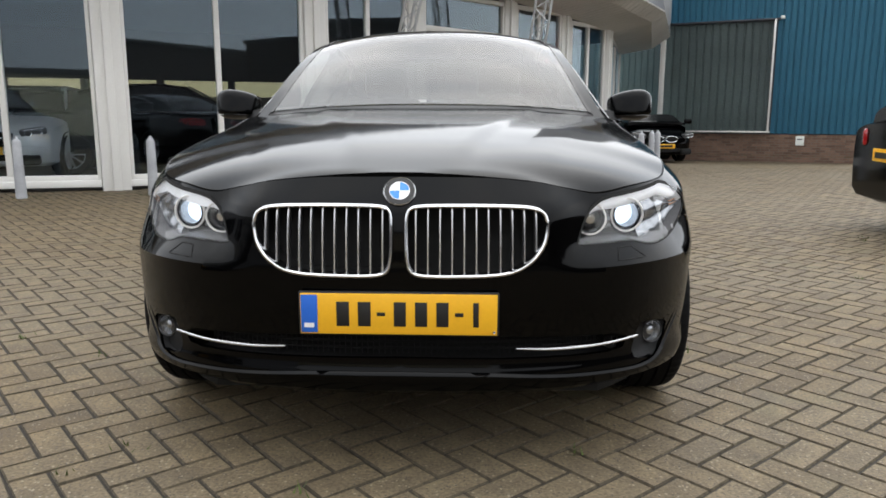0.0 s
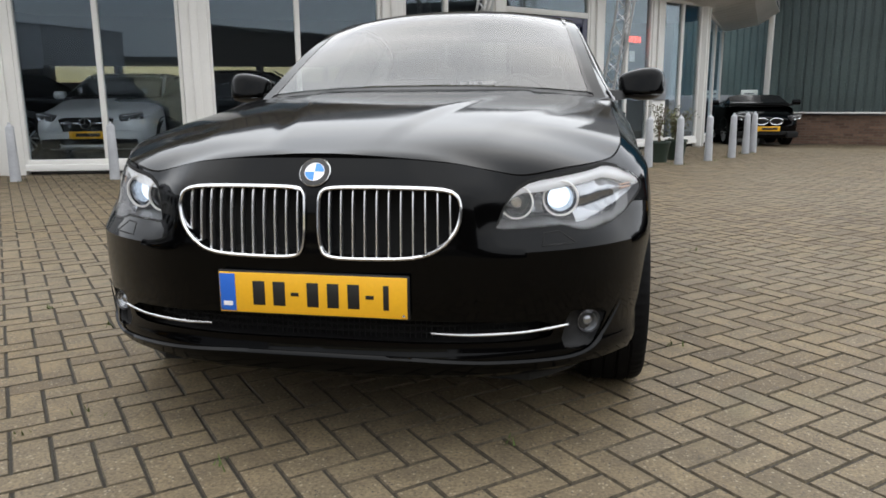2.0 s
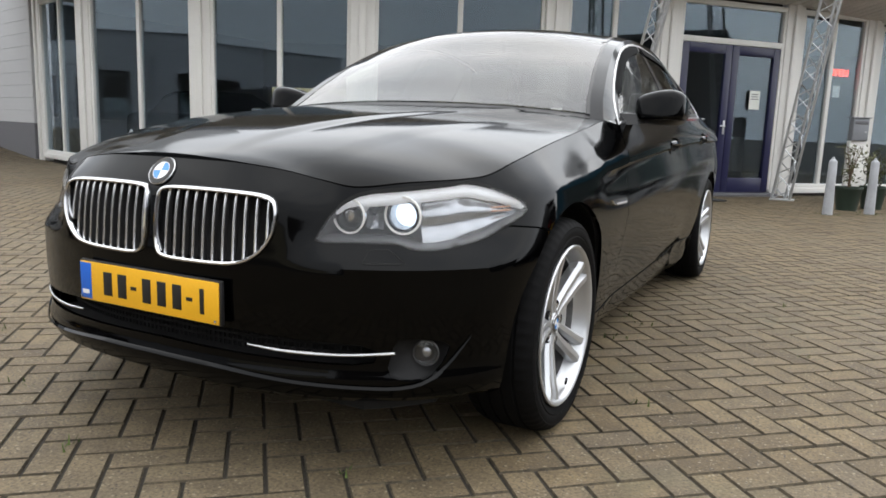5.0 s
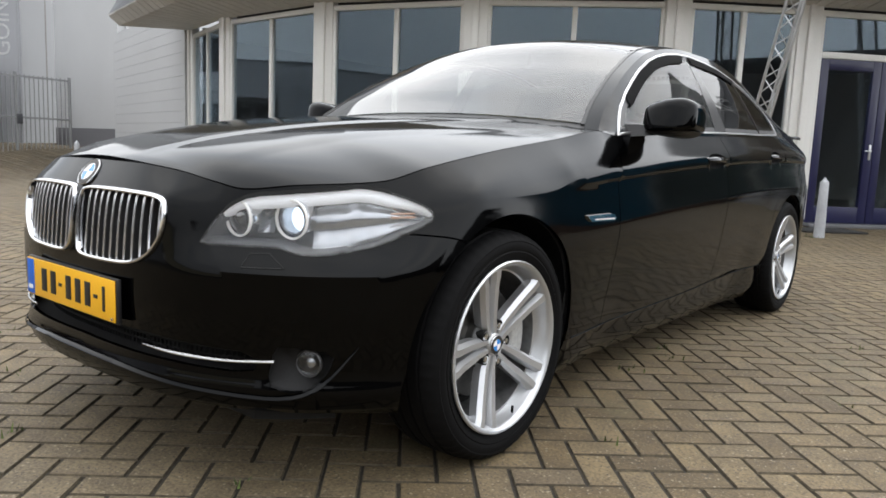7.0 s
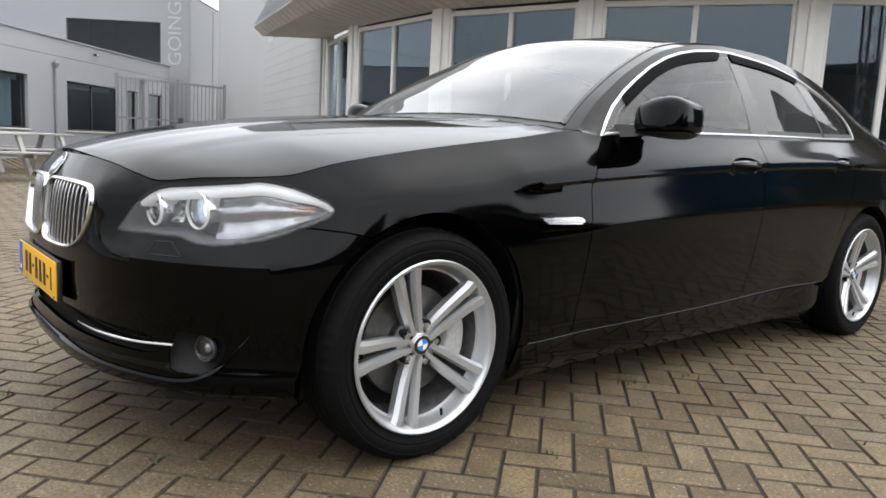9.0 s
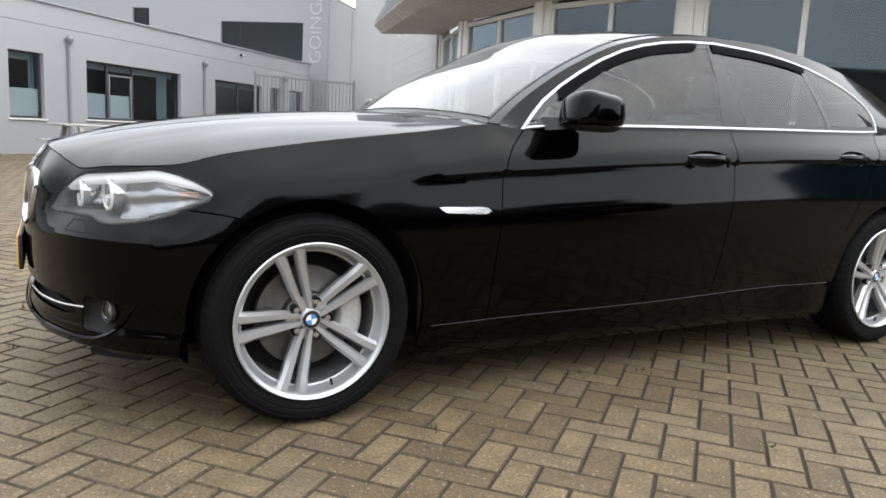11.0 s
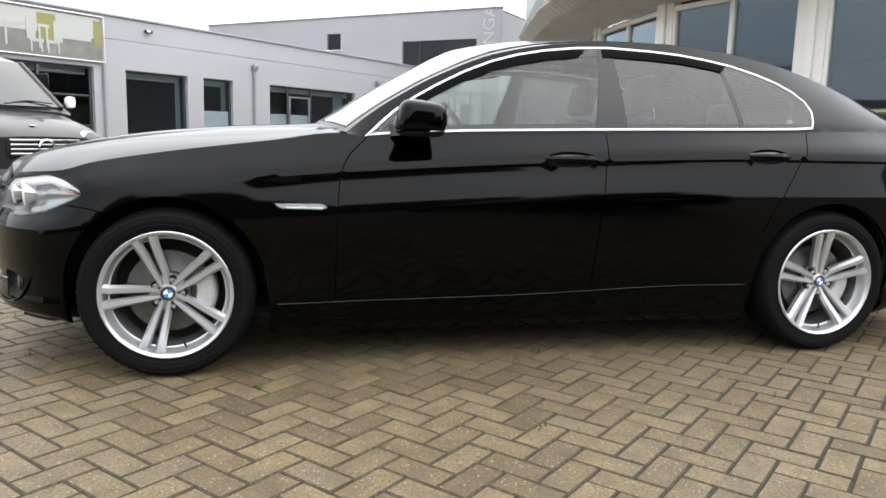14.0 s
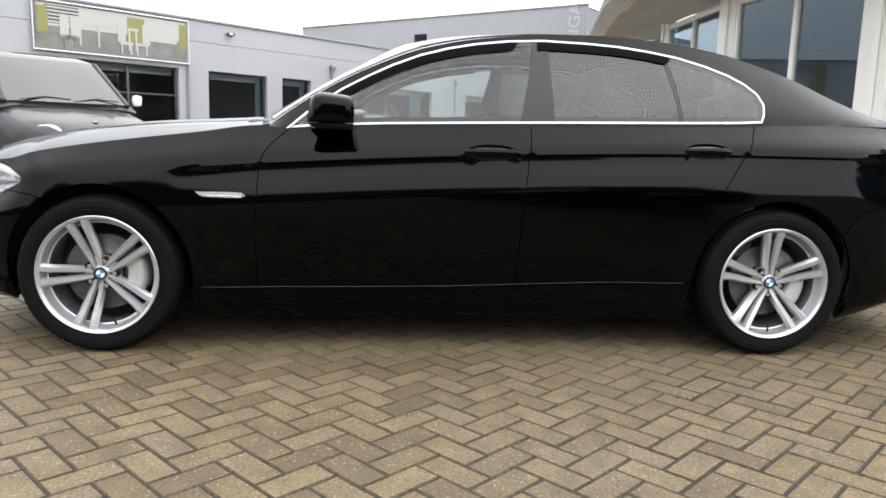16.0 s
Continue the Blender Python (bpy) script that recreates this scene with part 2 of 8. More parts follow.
def tube(pts, r, sides=8, bm=None, closed=False):
    """A round bar along a run of points."""
    b = bm or bmesh.new()
    pts = [Vector(p) for p in pts]
    rings, n = [], len(pts)
    for i, p in enumerate(pts):
        if closed:
            d = pts[(i + 1) % n] - pts[i - 1]
        else:
            d = pts[min(i + 1, n - 1)] - pts[max(i - 1, 0)]
        q = d.to_track_quat("Z", "Y")
        rr = r[i] if isinstance(r, (list, tuple)) else r
        rings.append([b.verts.new(p + q @ Vector((rr * math.cos(2 * math.pi * k / sides), rr * math.sin(2 * math.pi * k / sides), 0))) for k in range(sides)])
    for i in range(n if closed else n - 1):
        r0, r1 = rings[i], rings[(i + 1) % n]
        for k in range(sides):
            b.faces.new((r0[k], r0[(k + 1) % sides], r1[(k + 1) % sides], r1[k]))
    if not closed:
        b.faces.new(rings[0][::-1])
        b.faces.new(rings[-1])
    bmesh.ops.recalc_face_normals(b, faces=b.faces)
    return b


def prism(poly, h, bm=None, z0=0.0):
    """An upright block over a plan outline."""
    b = bm or bmesh.new()
    lo = [b.verts.new((x, y, z0)) for x, y in poly]
    hi = [b.verts.new((x, y, z0 + h)) for x, y in poly]
    n = len(poly)
    b.faces.new(lo[::-1])
    b.faces.new(hi)
    for i in range(n):
        b.faces.new((lo[i], lo[(i + 1) % n], hi[(i + 1) % n], hi[i]))
    bmesh.ops.recalc_face_normals(b, faces=b.faces)
    return b


def curve_through(table):
    """A smooth (monotone cubic) function through (x, y) pairs."""
    xs, ys = np.array([p[0] for p in table], float), np.array([p[1] for p in table], float)
    h = np.diff(xs)
    d = np.diff(ys) / h
    s = np.zeros_like(xs)
    s[0], s[-1] = d[0], d[-1]
    for i in range(1, len(xs) - 1):
        s[i] = 0 if d[i - 1] * d[i] <= 0 else 2 * d[i - 1] * d[i] / (d[i - 1] + d[i])

    def at(x):
        x = min(max(x, xs[0]), xs[-1])
        i = min(int(np.searchsorted(xs, x, "right")) - 1, len(xs) - 2)
        u = (x - xs[i]) / h[i]
        return float((1 + 2 * u) * (1 - u) ** 2 * ys[i] + u * (1 - u) ** 2 * h[i] * s[i] + u * u * (3 - 2 * u) * ys[i + 1] + u * u * (u - 1) * h[i] * s[i + 1])

    return at


def step(a, b, x):
    u = min(max((x - a) / (b - a), 0.0), 1.0)
    return u * u * (3 - 2 * u)


def ground_z(x, y):
    """The yard is level, but rises a little towards the passage beside the showroom and dips towards the hall."""
    return 0.5 * step(-11, -19, x) * step(1, 8, y) - 0.17 * step(12, 17, y) * step(1.5, 6, x)


# ---- ground ----
def make_ground():
    bm = bmesh.new()
    xs = [-2500, -400, -80, -40, -30, *range(-22, -9), -5, 0, *[1.5 + 0.5 * k for k in range(10)], 14, 40, 400, 2500]
    ys = [-2500, -400, -80, -30, -10, *range(0, 12), *[12 + 0.5 * k for k in range(11)], 20, 30, 80, 400, 2500]
    grid = [[bm.verts.new((x, y, ground_z(x, y) - 0.0065)) for y in ys] for x in xs]
    for i in range(len(xs) - 1):
        for j in range(len(ys) - 1):
            bm.faces.new((grid[i][j], grid[i + 1][j], grid[i + 1][j + 1], grid[i][j + 1]))
    g = part("ground", bm, "earth", angle=0)
    return tagged(g, "sandy grit bed of the paved yard", "ground", kind="structure")


make_ground()

# ---- showroom with faceted glass front ----
COLS = [(-12.3, 7.3), (-9.9, 6.5), (-7.1, 6.4), (-4.62, 7.12), (-2.16, 8.56), (-0.75, 9.85), (0.9, 11.6), (2.11, 12.9), (3.23, 14.19), (4.35, 18.55)]
H_WIN = 3.0
HEAD = {7: 2.87, 8: 2.74}
DOOR_BAY = 5


def facet(i):
    a, b = Vector((*COLS[i], 0)), Vector((*COLS[i + 1], 0))
    d = (b - a).normalized()
    return a, b, d, Vector((d.y, -d.x, 0))


showroom = empty("showroom", label="white showroom with tall faceted glass front and deep canopy", category="building")
for i in range(len(COLS) - 1):
    a, b, d, n = facet(i)
    L = (b - a).length
    yaw = math.atan2(d.y, d.x)
    base = Matrix.Translation(a) @ Matrix.Rotation(yaw, 4, "Z")
    z0 = ground_z(a.x, a.y)
    head = HEAD.get(i, H_WIN)
    # white pilaster at the joint of two facets
    bm = box(0.36, 0.16, head + 0.35, (0, 0.02, z0 - 0.05), 0.012)
    box(0.10, 0.05, head + 0.3, (0.0, -0.08, z0 - 0.04), 0.008, bm)
    part("pilaster", bm, "white", showroom, at=base)
    w0, w1 = 0.18, L - 0.18
    door = i == DOOR_BAY
    win = new("window_frame" if not door else "door_frame")
    win.parent = showroom
    win.matrix_local = base
    # sill block, head, jambs, mullion
    if not door:
        part("sill", box(w1 - w0, 0.14, 0.09, ((w0 + w1) / 2, 0, z0 + 0.05), 0.008), "white", win)
        part("frame_bottom", box(w1 - w0, 0.08, 0.07, ((w0 + w1) / 2, 0.0, z0 + 0.14), 0.006), "white", win)
        part("mullion", box(0.075, 0.08, head - 0.21, ((w0 + w1) / 2, 0.0, z0 + 0.21), 0.006), "white", win)
    part("frame_top", box(w1 - w0, 0.08, 0.08, ((w0 + w1) / 2, 0.0, head), 0.006), "white", win)
    part("jamb", box(0.05, 0.09, head - 0.1, (w0 + 0.025, 0.0, z0 + 0.1), 0.006), "white", win)
    part("jamb", box(0.05, 0.09, head - 0.1, (w1 - 0.025, 0.0, z0 + 0.1), 0.006), "white", win)
    spans = [(w0 + 0.05, (w0 + w1) / 2 - 0.0375), ((w0 + w1) / 2 + 0.0375, w1 - 0.05)]
    if door:
        zt = 2.42
        part("transom", box(w1 - w0 - 0.1, 0.09, 0.09, ((w0 + w1) / 2, 0, zt), 0.006), "white", win)
        part("pane", box(w1 - w0 - 0.1, 0.012, head - zt - 0.09, ((w0 + w1) / 2, 0.01, zt + 0.09)), "pane", win, angle=0)
        part("threshold", box(w1 - w0, 0.3, 0.05, ((w0 + w1) / 2, -0.1, z0), 0.008), "plinth", win)
    else:
        for s0, s1 in spans:
            part("pane", box(s1 - s0, 0.012, head - z0 - 0.21, ((s0 + s1) / 2, 0.01, z0 + 0.21)), "pane", win, angle=0)
    if door:
        xm = (w0 + w1) / 2
        for s, (s0, s1) in enumerate([(w0 + 0.055, xm - 0.004), (xm + 0.004, w1 - 0.055)]):
            leaf = new("door_leaf")
            leaf.parent = showroom
            leaf.matrix_local = base
            tagged(leaf, "violet-blue framed glass entrance door leaf, shut")
            for nm, bx in dict(stile=(0.13, 2.36, s0 + 0.065, 0.055), stile_2=(0.13, 2.36, s1 - 0.065, 0.055), rail=(s1 - s0 - 0.26, 0.15, (s0 + s1) / 2, 2.265), kick=(s1 - s0 - 0.26, 0.24, (s0 + s1) / 2, 0.055)).items():
                part(nm.split("_")[0] if nm != "kick" else "bottom_rail", box(bx[0], 0.06, bx[1], (bx[2], -0.01, z0 + bx[3]), 0.006), "blue", leaf)
            part("pane", box(s1 - s0 - 0.26, 0.012, 1.97, ((s0 + s1) / 2, 0.0, z0 + 0.295)), "pane", leaf, angle=0)
            if s == 0:
                bm = box(0.035, 0.012, 0.22, (s1 - 0.05, -0.045, z0 + 1.0), 0.004)
                tube([(s1 - 0.05, -0.05, z0 + 1.13), (s1 - 0.05, -0.09, z0 + 1.13), (s1 - 0.16, -0.09, z0 + 1.13)], 0.01, 8, bm)
                part("door_handle", bm, "galva", leaf, "satin aluminium lever handle")

# shell behind the glass: floor, back wall, ceiling
inner = [(x + 0.0, y + 0.25) for x, y in COLS]
back = [(3.2, 20.0), (-4.5, 17.5), (-12.5, 14.0)]
part("showroom_floor", prism(inner + back, 0.12, z0=-0.04), "shop_floor", showroom, angle=0)
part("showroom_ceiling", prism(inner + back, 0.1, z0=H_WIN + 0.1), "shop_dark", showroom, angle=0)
back.append((-12.4, 7.65))
for p, q in zip(back, back[1:]):
    if p[0] > 0 or p[0] - q[0] < 1:
        part("back_wall", beam((*p, 1.6), (*q, 1.6), 0.15, 3.4), "shop_wall", showroom, angle=0)
        continue
    # a band of low windows with drawn cream blinds
    part("back_wall", beam((*p, 0.70), (*q, 0.70), 0.15, 1.60), "shop_wall", showroom, angle=0)
    part("back_wall", beam((*p, 2.60), (*q, 2.60), 0.15, 1.40), "shop_wall", showroom, angle=0)
    part("back_pane", beam((*p, 1.70), (*q, 1.70), 0.012, 0.40), "blind", showroom, "cream blinds drawn behind the back windows", angle=0)
    for k in range(6):
        c = Vector((*p, 0)).lerp(Vector((*q, 0)), k / 5)
        part("back_mullion", box(0.5 if k in (0, 5) else 0.14, 0.2, 0.42, (c.x, c.y, 1.49), 0.005), "shop_wall", showroom)

for ob in [o for o in bpy.data.objects if o.name.startswith("pane")]:
    ob.visible_shadow = False

# canopy: soffit sloping up and out from the window heads, with a thin white edge and roof
def canopy_section(i):
    """Inner edge, lower lip, outermost nose and upper edge of the canopy at one column."""
    ns = [facet(k)[3] for k in (i - 1, i) if 0 <= k < len(COLS) - 1]
    n = (sum(ns, Vector()) / len(ns)).normalized()
    p = Vector((*COLS[i], 0))
    if i == 0:
        return [Vector(v) for v in ((-12.3, 7.25, 3.18), (-13.0, 6.05, 3.14), (-13.1, 5.88, 3.32), (-12.95, 6.1, 3.8))]
    if i == len(COLS) - 1:
        return [Vector(v) for v in ((4.4, 18.5, 2.72), (5.2, 18.4, 2.86), (5.66, 18.3, 3.16), (5.5, 18.4, 3.58))]
    drop = {8: 0.28, 7: 0.11}.get(i, 0.0)
    reach = {8: 0.86, 1: 0.85}.get(i, 1.0)
    at = ((0.02, 0.12), (1.10, 0.28), (1.42, 0.46), (1.28, 0.92))
    return [p + n * (d * reach if d > 0.5 else d) + Vector((0, 0, H_WIN + z - drop)) for d, z in at]


def canopy():
    rings = [canopy_section(i) for i in range(len(COLS))]
    cn = new("canopy")
    cn.parent = showroom
    n = len(COLS)
    # metal planks over the underside, the lip and the sloping fascia
    for band, name, label in ((0, "soffit", "brown-grey soffit of metal planks"), (1, "lip", ""), (2, "fascia", "sloping fascia of narrow metal planks")):
        bm = bmesh.new()
        for i in range(n - 1):
            for j in range(12):
                t0, t1 = j / 12, (j + 1) / 12 - 0.008
                q = [rings[i][band + s].lerp(rings[i + 1][band + s], t) for t, s in ((t0, 0), (t1, 0), (t1, 1), (t0, 1))]
                up = [v + Vector((0, 0, 0.03)) for v in q]
                vs = [bm.verts.new(v) for v in q + up]
                for f in ((3, 2, 1, 0), (4, 5, 6, 7), (0, 1, 5, 4), (1, 2, 6, 5), (2, 3, 7, 6), (3, 0, 4, 7)):
                    bm.faces.new([vs[c] for c in f])
        part(name, bm, "fascia", cn, label, angle=0)
        bm = bmesh.new()
        for i in range(n - 1):
            q = [rings[i][band], rings[i + 1][band], rings[i + 1][band + 1], rings[i][band + 1]]
            bm.faces.new([bm.verts.new(v + Vector((0, 0, 0.035))) for v in q])
        bmesh.ops.solidify(bm, geom=bm.faces, thickness=0.02)
        part(name + "_back", bm, "grey_dark", cn, angle=0)
    bm = bmesh.new()
    for i in range(n - 1):
        beam(rings[i][3] + Vector((0, 0, 0.02)), rings[i + 1][3] + Vector((0, 0, 0.02)), 0.06, 0.07, 0, bm)
    part("edge_trim", bm, "grey_dark", cn)
    for i in range(6, n - 1):
        a, b = rings[i][3], rings[i + 1][3]
        if i == n - 2:
            b = rings[i + 1][2]
        q = [a + Vector((0, 0, 0.06)), b + Vector((0, 0, 0.06)), Vector((b.x, b.y, 5.6)), Vector((a.x, a.y, 5.6))]
        bm = bmesh.new()
        bm.faces.new([bm.verts.new(v) for v in q])
        bmesh.ops.solidify(bm, geom=bm.faces[:], thickness=0.05)
        part("parapet", bm, "render", cn, "pale panelled parapet above the canopy", angle=0)
    for r in (rings[0], rings[-1]):
        bm = bmesh.new()
        bm.faces.new([bm.verts.new(v) for v in r + [r[0] + Vector((0, 0, r[3].z - r[0].z))]])
        bmesh.ops.solidify(bm, geom=bm.faces[:], thickness=0.03)
        part("end_plate", bm, "fascia", cn, angle=0)
    bm = bmesh.new()
    for i in range(n - 1):
        a, b = rings[i][3], rings[i + 1][3]
        q = [a + Vector((0, 0, 0.05)), b + Vector((0, 0, 0.05)), (b.x, 19.0, H_WIN + 0.9), (a.x, 19.0, H_WIN + 0.9)]
        bm.faces.new([bm.verts.new(v) for v in q])
    bmesh.ops.solidify(bm, geom=bm.faces, thickness=0.06)
    part("flat_roof", bm, "grey_dark", cn, "flat grey roof over the showroom", angle=0)


canopy()


# ---- white end wall beside the showroom ----
end_wall = empty("end_building", label="tall plain white end building with grey plinth", category="building")
def wall_seg(name, p, q, z0, z1, th, material, parent, label=""):
    return part(name, beam((*p, (z0 + z1) / 2), (*q, (z0 + z1) / 2), th, z1 - z0), material, parent, label, angle=0)


wall_seg("wall", (-19.2, 9.35), (-25.3, 10.2), 1.1, 11, 0.3, "render", end_wall)
wall_seg("plinth", (-19.2, 9.33), (-25.3, 10.18), -0.2, 1.1, 0.32, "plinth", end_wall)
wall_seg("side_wall", (-25.2, 10.3), (-25.8, 17.0), -0.2, 11, 0.3, "render", end_wall)
wall_seg("side_wall", (-19.2, 9.4), (-18.6, 17.0), -0.2, 11, 0.3, "render", end_wall)
link = empty("link_wall", label="low white panelled wall under the canopy end", category="wall", kind="structure")
for k in range(12):
    wall_seg("panel", (-18.9, 9.0), (-12.4, 7.25), 0.75 + 0.25 * k, 0.995 + 0.25 * k, 0.14, "render", link)
wall_seg("plinth", (-18.9, 9.0), (-12.4, 7.25), -0.2, 0.745, 0.15, "plinth", link)

# ---- grey offices ----
G0, g_yaw = Vector((-14.50, -2.95, 0)), radians(136)
GM = Matrix.Translation(G0) @ Matrix.Rotation(g_yaw, 4, "Z") @ Matrix.Diagonal((0.75, 0.75, 0.70, 1))
offices = empty("office_building", GM, "light grey flat-roofed offices with dark framed windows", "building")
G_OPEN = [(-9.9, -7.3, 1.25, 3.25, 2), (-6.0, -1.25, 0.1, 3.28, 3), (-0.2, 2.1, 1.15, 3.28, 1), (2.75, 4.05, 1.15, 3.28, 1), (5.84, 10.9, 1.2, 3.28, 3), (13.3, 17.2, 1.2, 3.28, 2), (17.95, 18.9, 1.2, 3.28, 1), (19.95, 21.4, 1.2, 3.28, 1)]


def holed_wall(s0, s1, z0, z1, opens, th, material, parent, name="wall"):
    """A wall along x, its outer face at y = 0 towards -y, with openings cut through it."""
    xs = sorted({s0, s1, *[v for o in opens for v in o[:2]]})
    zs = sorted({z0, z1, *[v for o in opens for v in o[2:4]]})
    bm = bmesh.new()
    vs = {}

    def v(x, y, z):
        key = (round(x, 4), round(y, 4), round(z, 4))
        if key not in vs:
            vs[key] = bm.verts.new((x, y, z))
        return vs[key]

    def solid(i, j):
        if not (0 <= i < len(xs) - 1 and 0 <= j < len(zs) - 1):
            return False
        cx, cz = (xs[i] + xs[i + 1]) / 2, (zs[j] + zs[j + 1]) / 2
        return not any(o[0] < cx < o[1] and o[2] < cz < o[3] for o in opens)

    for i in range(len(xs) - 1):
        for j in range(len(zs) - 1):
            if not solid(i, j):
                continue
            a, b, c, d = xs[i], xs[i + 1], zs[j], zs[j + 1]
            bm.faces.new((v(a, 0, c), v(b, 0, c), v(b, 0, d), v(a, 0, d)))
            bm.faces.new((v(b, th, c), v(a, th, c), v(a, th, d), v(b, th, d)))
            if not solid(i - 1, j):
                bm.faces.new((v(a, th, c), v(a, 0, c), v(a, 0, d), v(a, th, d)))
            if not solid(i + 1, j):
                bm.faces.new((v(b, 0, c), v(b, th, c), v(b, th, d), v(b, 0, d)))
            if not solid(i, j - 1):
                bm.faces.new((v(a, th, c), v(b, th, c), v(b, 0, c), v(a, 0, c)))
            if not solid(i, j + 1):
                bm.faces.new((v(a, 0, d), v(b, 0, d), v(b, th, d), v(a, th, d)))
    return part(name, bm, material, parent, angle=0)


# the side that faces the yard is -y when the run goes to the left: turn the frame so that the yard lies at -y
side = -1 if (Matrix.Rotation(g_yaw, 3, "Z") @ Vector((0, -1, 0))).dot(Vector((3, 0, 0)) - G0) > 0 else 1


def pleats(a, b, y, z0, z1):
    """A hanging curtain with soft folds."""
    bm = bmesh.new()
    n = max(8, int((b - a) / 0.03))
    prev = None
    for k in range(n + 1):
        x = a + (b - a) * k / n
        dy = 0.025 * math.sin(k * 1.3)
        cur = (bm.verts.new((x, y + dy, z0)), bm.verts.new((x, y + dy * 0.6, z1)))
        if prev:
            bm.faces.new((prev[0], cur[0], cur[1], prev[1]))
        prev = cur
    bmesh.ops.solidify(bm, geom=bm.faces[:], thickness=0.004)
    return bm


M.update(
    # same cladding as grey, darkened to stand in for shade on the side wall
    grey_shaded=mat("shaded_grey_cladding", (0.21, 0.215, 0.225), 0.5, grain=50, tint=0.03, detail=(0.3, 0.05)),
    faded=mat("faded_white_paint", (0.46, 0.465, 0.47), 0.7, grain=8, tint=0.2),
    frosted=mat("frosted_white_film", (0.62, 0.66, 0.68), 0.6, grain=30, tint=0.03),
    curtain=mat("pale_blue_curtain", (0.42, 0.52, 0.56), 0.8, grain=60, tint=0.08),
    sash_grey=mat("grey_sash", (0.16, 0.165, 0.17), 0.5, grain=60, tint=0.05),
)
IN_WINDOW = {2: ((), ((0.0, 0.10), (0.90, 0.98)), ()), 3: ((0,), ((0.82, 0.98),), ()), 4: ((0, 1), ((0.0, 0.05), (0.80, 0.93)), (1,)), 5: ((), ((0.0, 0.12),), ()), 1: ((), (), (0,))}


def office_window(parent, s0, s1, z0, z1, panes, frame_mat="anthracite", inside_of=None):
    w = new("window")
    w.parent = parent
    y = 0.16
    fw = 0.07
    part("frame", box(s1 - s0, 0.07, fw, ((s0 + s1) / 2, y, z0), 0.005), frame_mat, w)
    part("frame", box(s1 - s0, 0.07, fw, ((s0 + s1) / 2, y, z1 - fw), 0.005), frame_mat, w)
    edges = [s0 + (s1 - s0) * k / panes for k in range(panes + 1)]
    if panes == 3 and s1 - s0 > 4.8:
        edges = [s0, s0 + 1.1, s0 + 2.4, s1]
    for k, e in enumerate(edges):
        off = fw / 2 if k == 0 else -fw / 2 if k == panes else 0
        part("frame", box(fw, 0.075, z1 - z0 - 2 * fw, (e + off, y, z0 + fw), 0.005), frame_mat, w)
    if inside_of:
        blind, curtain, inner = inside_of
        for k in blind:
            part("frosted_panel", box(edges[k + 1] - edges[k] - fw, 0.012, (z1 - z0) * 0.42, ((edges[k] + edges[k + 1]) / 2, y + 0.04, z0 + fw)), "frosted", w, angle=0)
        for k in inner:
            for q in (0.1, edges[k + 1] - edges[k] - 0.1):
                part("sash", box(0.06, 0.06, z1 - z0 - 0.45, (edges[k] + q, y - 0.02, z0 + fw), 0.004), "sash_grey", w)
            for z in (z0 + fw, z1 - 0.45):
                part("sash", box(edges[k + 1] - edges[k] - 0.26, 0.06, 0.06, ((edges[k] + edges[k + 1]) / 2, y - 0.02, z), 0.004), "sash_grey", w)
        for a, b in curtain:
            part("curtain", pleats(s0 + (s1 - s0) * a, s0 + (s1 - s0) * b, y + 0.22, z0 + 0.02, z1 - 0.05), "curtain", w)
        part("ceiling_strip", box(s1 - s0, 0.05, 0.22, ((s0 + s1) / 2, y + 0.3, z1 - 0.24)), "frosted", w, angle=0)
    for k in range(panes):
        part("pane", box(edges[k + 1] - edges[k] - fw, 0.012, z1 - z0 - 2 * fw, ((edges[k] + edges[k + 1]) / 2, y, z0 + fw)), "office_pane", w, angle=0)
    if z0 > 0.5:
        part("sill", box(s1 - s0 + 0.12, 0.12, 0.05, ((s0 + s1) / 2, 0.0, z0 - 0.05), 0.006), "white", w)
    return w


if side == 1:
    offices.matrix_world = GM @ Matrix.Diagonal((1, -1, 1, 1))
holed_wall(-16, 22.2, -0.2, 4.2, G_OPEN, 0.3, "grey", offices)
holed_wall(-16, 22.2, 4.215, 4.90, [], 0.3, "grey", offices, "upper_panel")
part("roof_trim", box(38.4, 0.4, 0.07, (3.1, 0.14, 4.90), 0.01), "grey_dark", offices)
part("roof", box(38.2, 13, 0.1, (3.1, 6.8, 4.7)), "roof", offices, angle=0)
part("back_wall", box(38.2, 0.2, 4.6, (3.1, 6.0, 0)), "shop_wall", offices, angle=0)
part("inner_floor", box(38.2, 5.6, 0.1, (3.1, 3.1, 0.0)), "shop_floor", offices, angle=0)
for k, o in enumerate(G_OPEN):
    office_window(offices, *o, inside_of=IN_WINDOW.get(k))
part("crossbar", box(4.6, 0.06, 0.06, (-3.62, 0.16, 2.35), 0.004), "anthracite", offices)
part("crossbar", box(4.6, 0.06, 0.06, (-3.62, 0.16, 1.42), 0.004), "anthracite", offices)


def downpipe(parent, s, top, r=0.045):
    d = new("downpipe")
    d.parent = parent
    part("pipe", tube([(s, -0.07, 0.0), (s, -0.07, top - 0.12)], r, 10), "grey_dark", d)
    part("hopper", lathe([(0.05, -0.14), (0.12, -0.02), (0.13, 0.06), (0.10, 0.07), (0.06, 0.16), (0.0, 0.17)], 12), "grey_dark", d, at=Matrix.Translation((s, -0.1, top)))
    for z in (0.8, 2.2):
        part("bracket", box(0.13, 0.09, 0.03, (s, -0.045, z)), "grey_dark", d, angle=0)


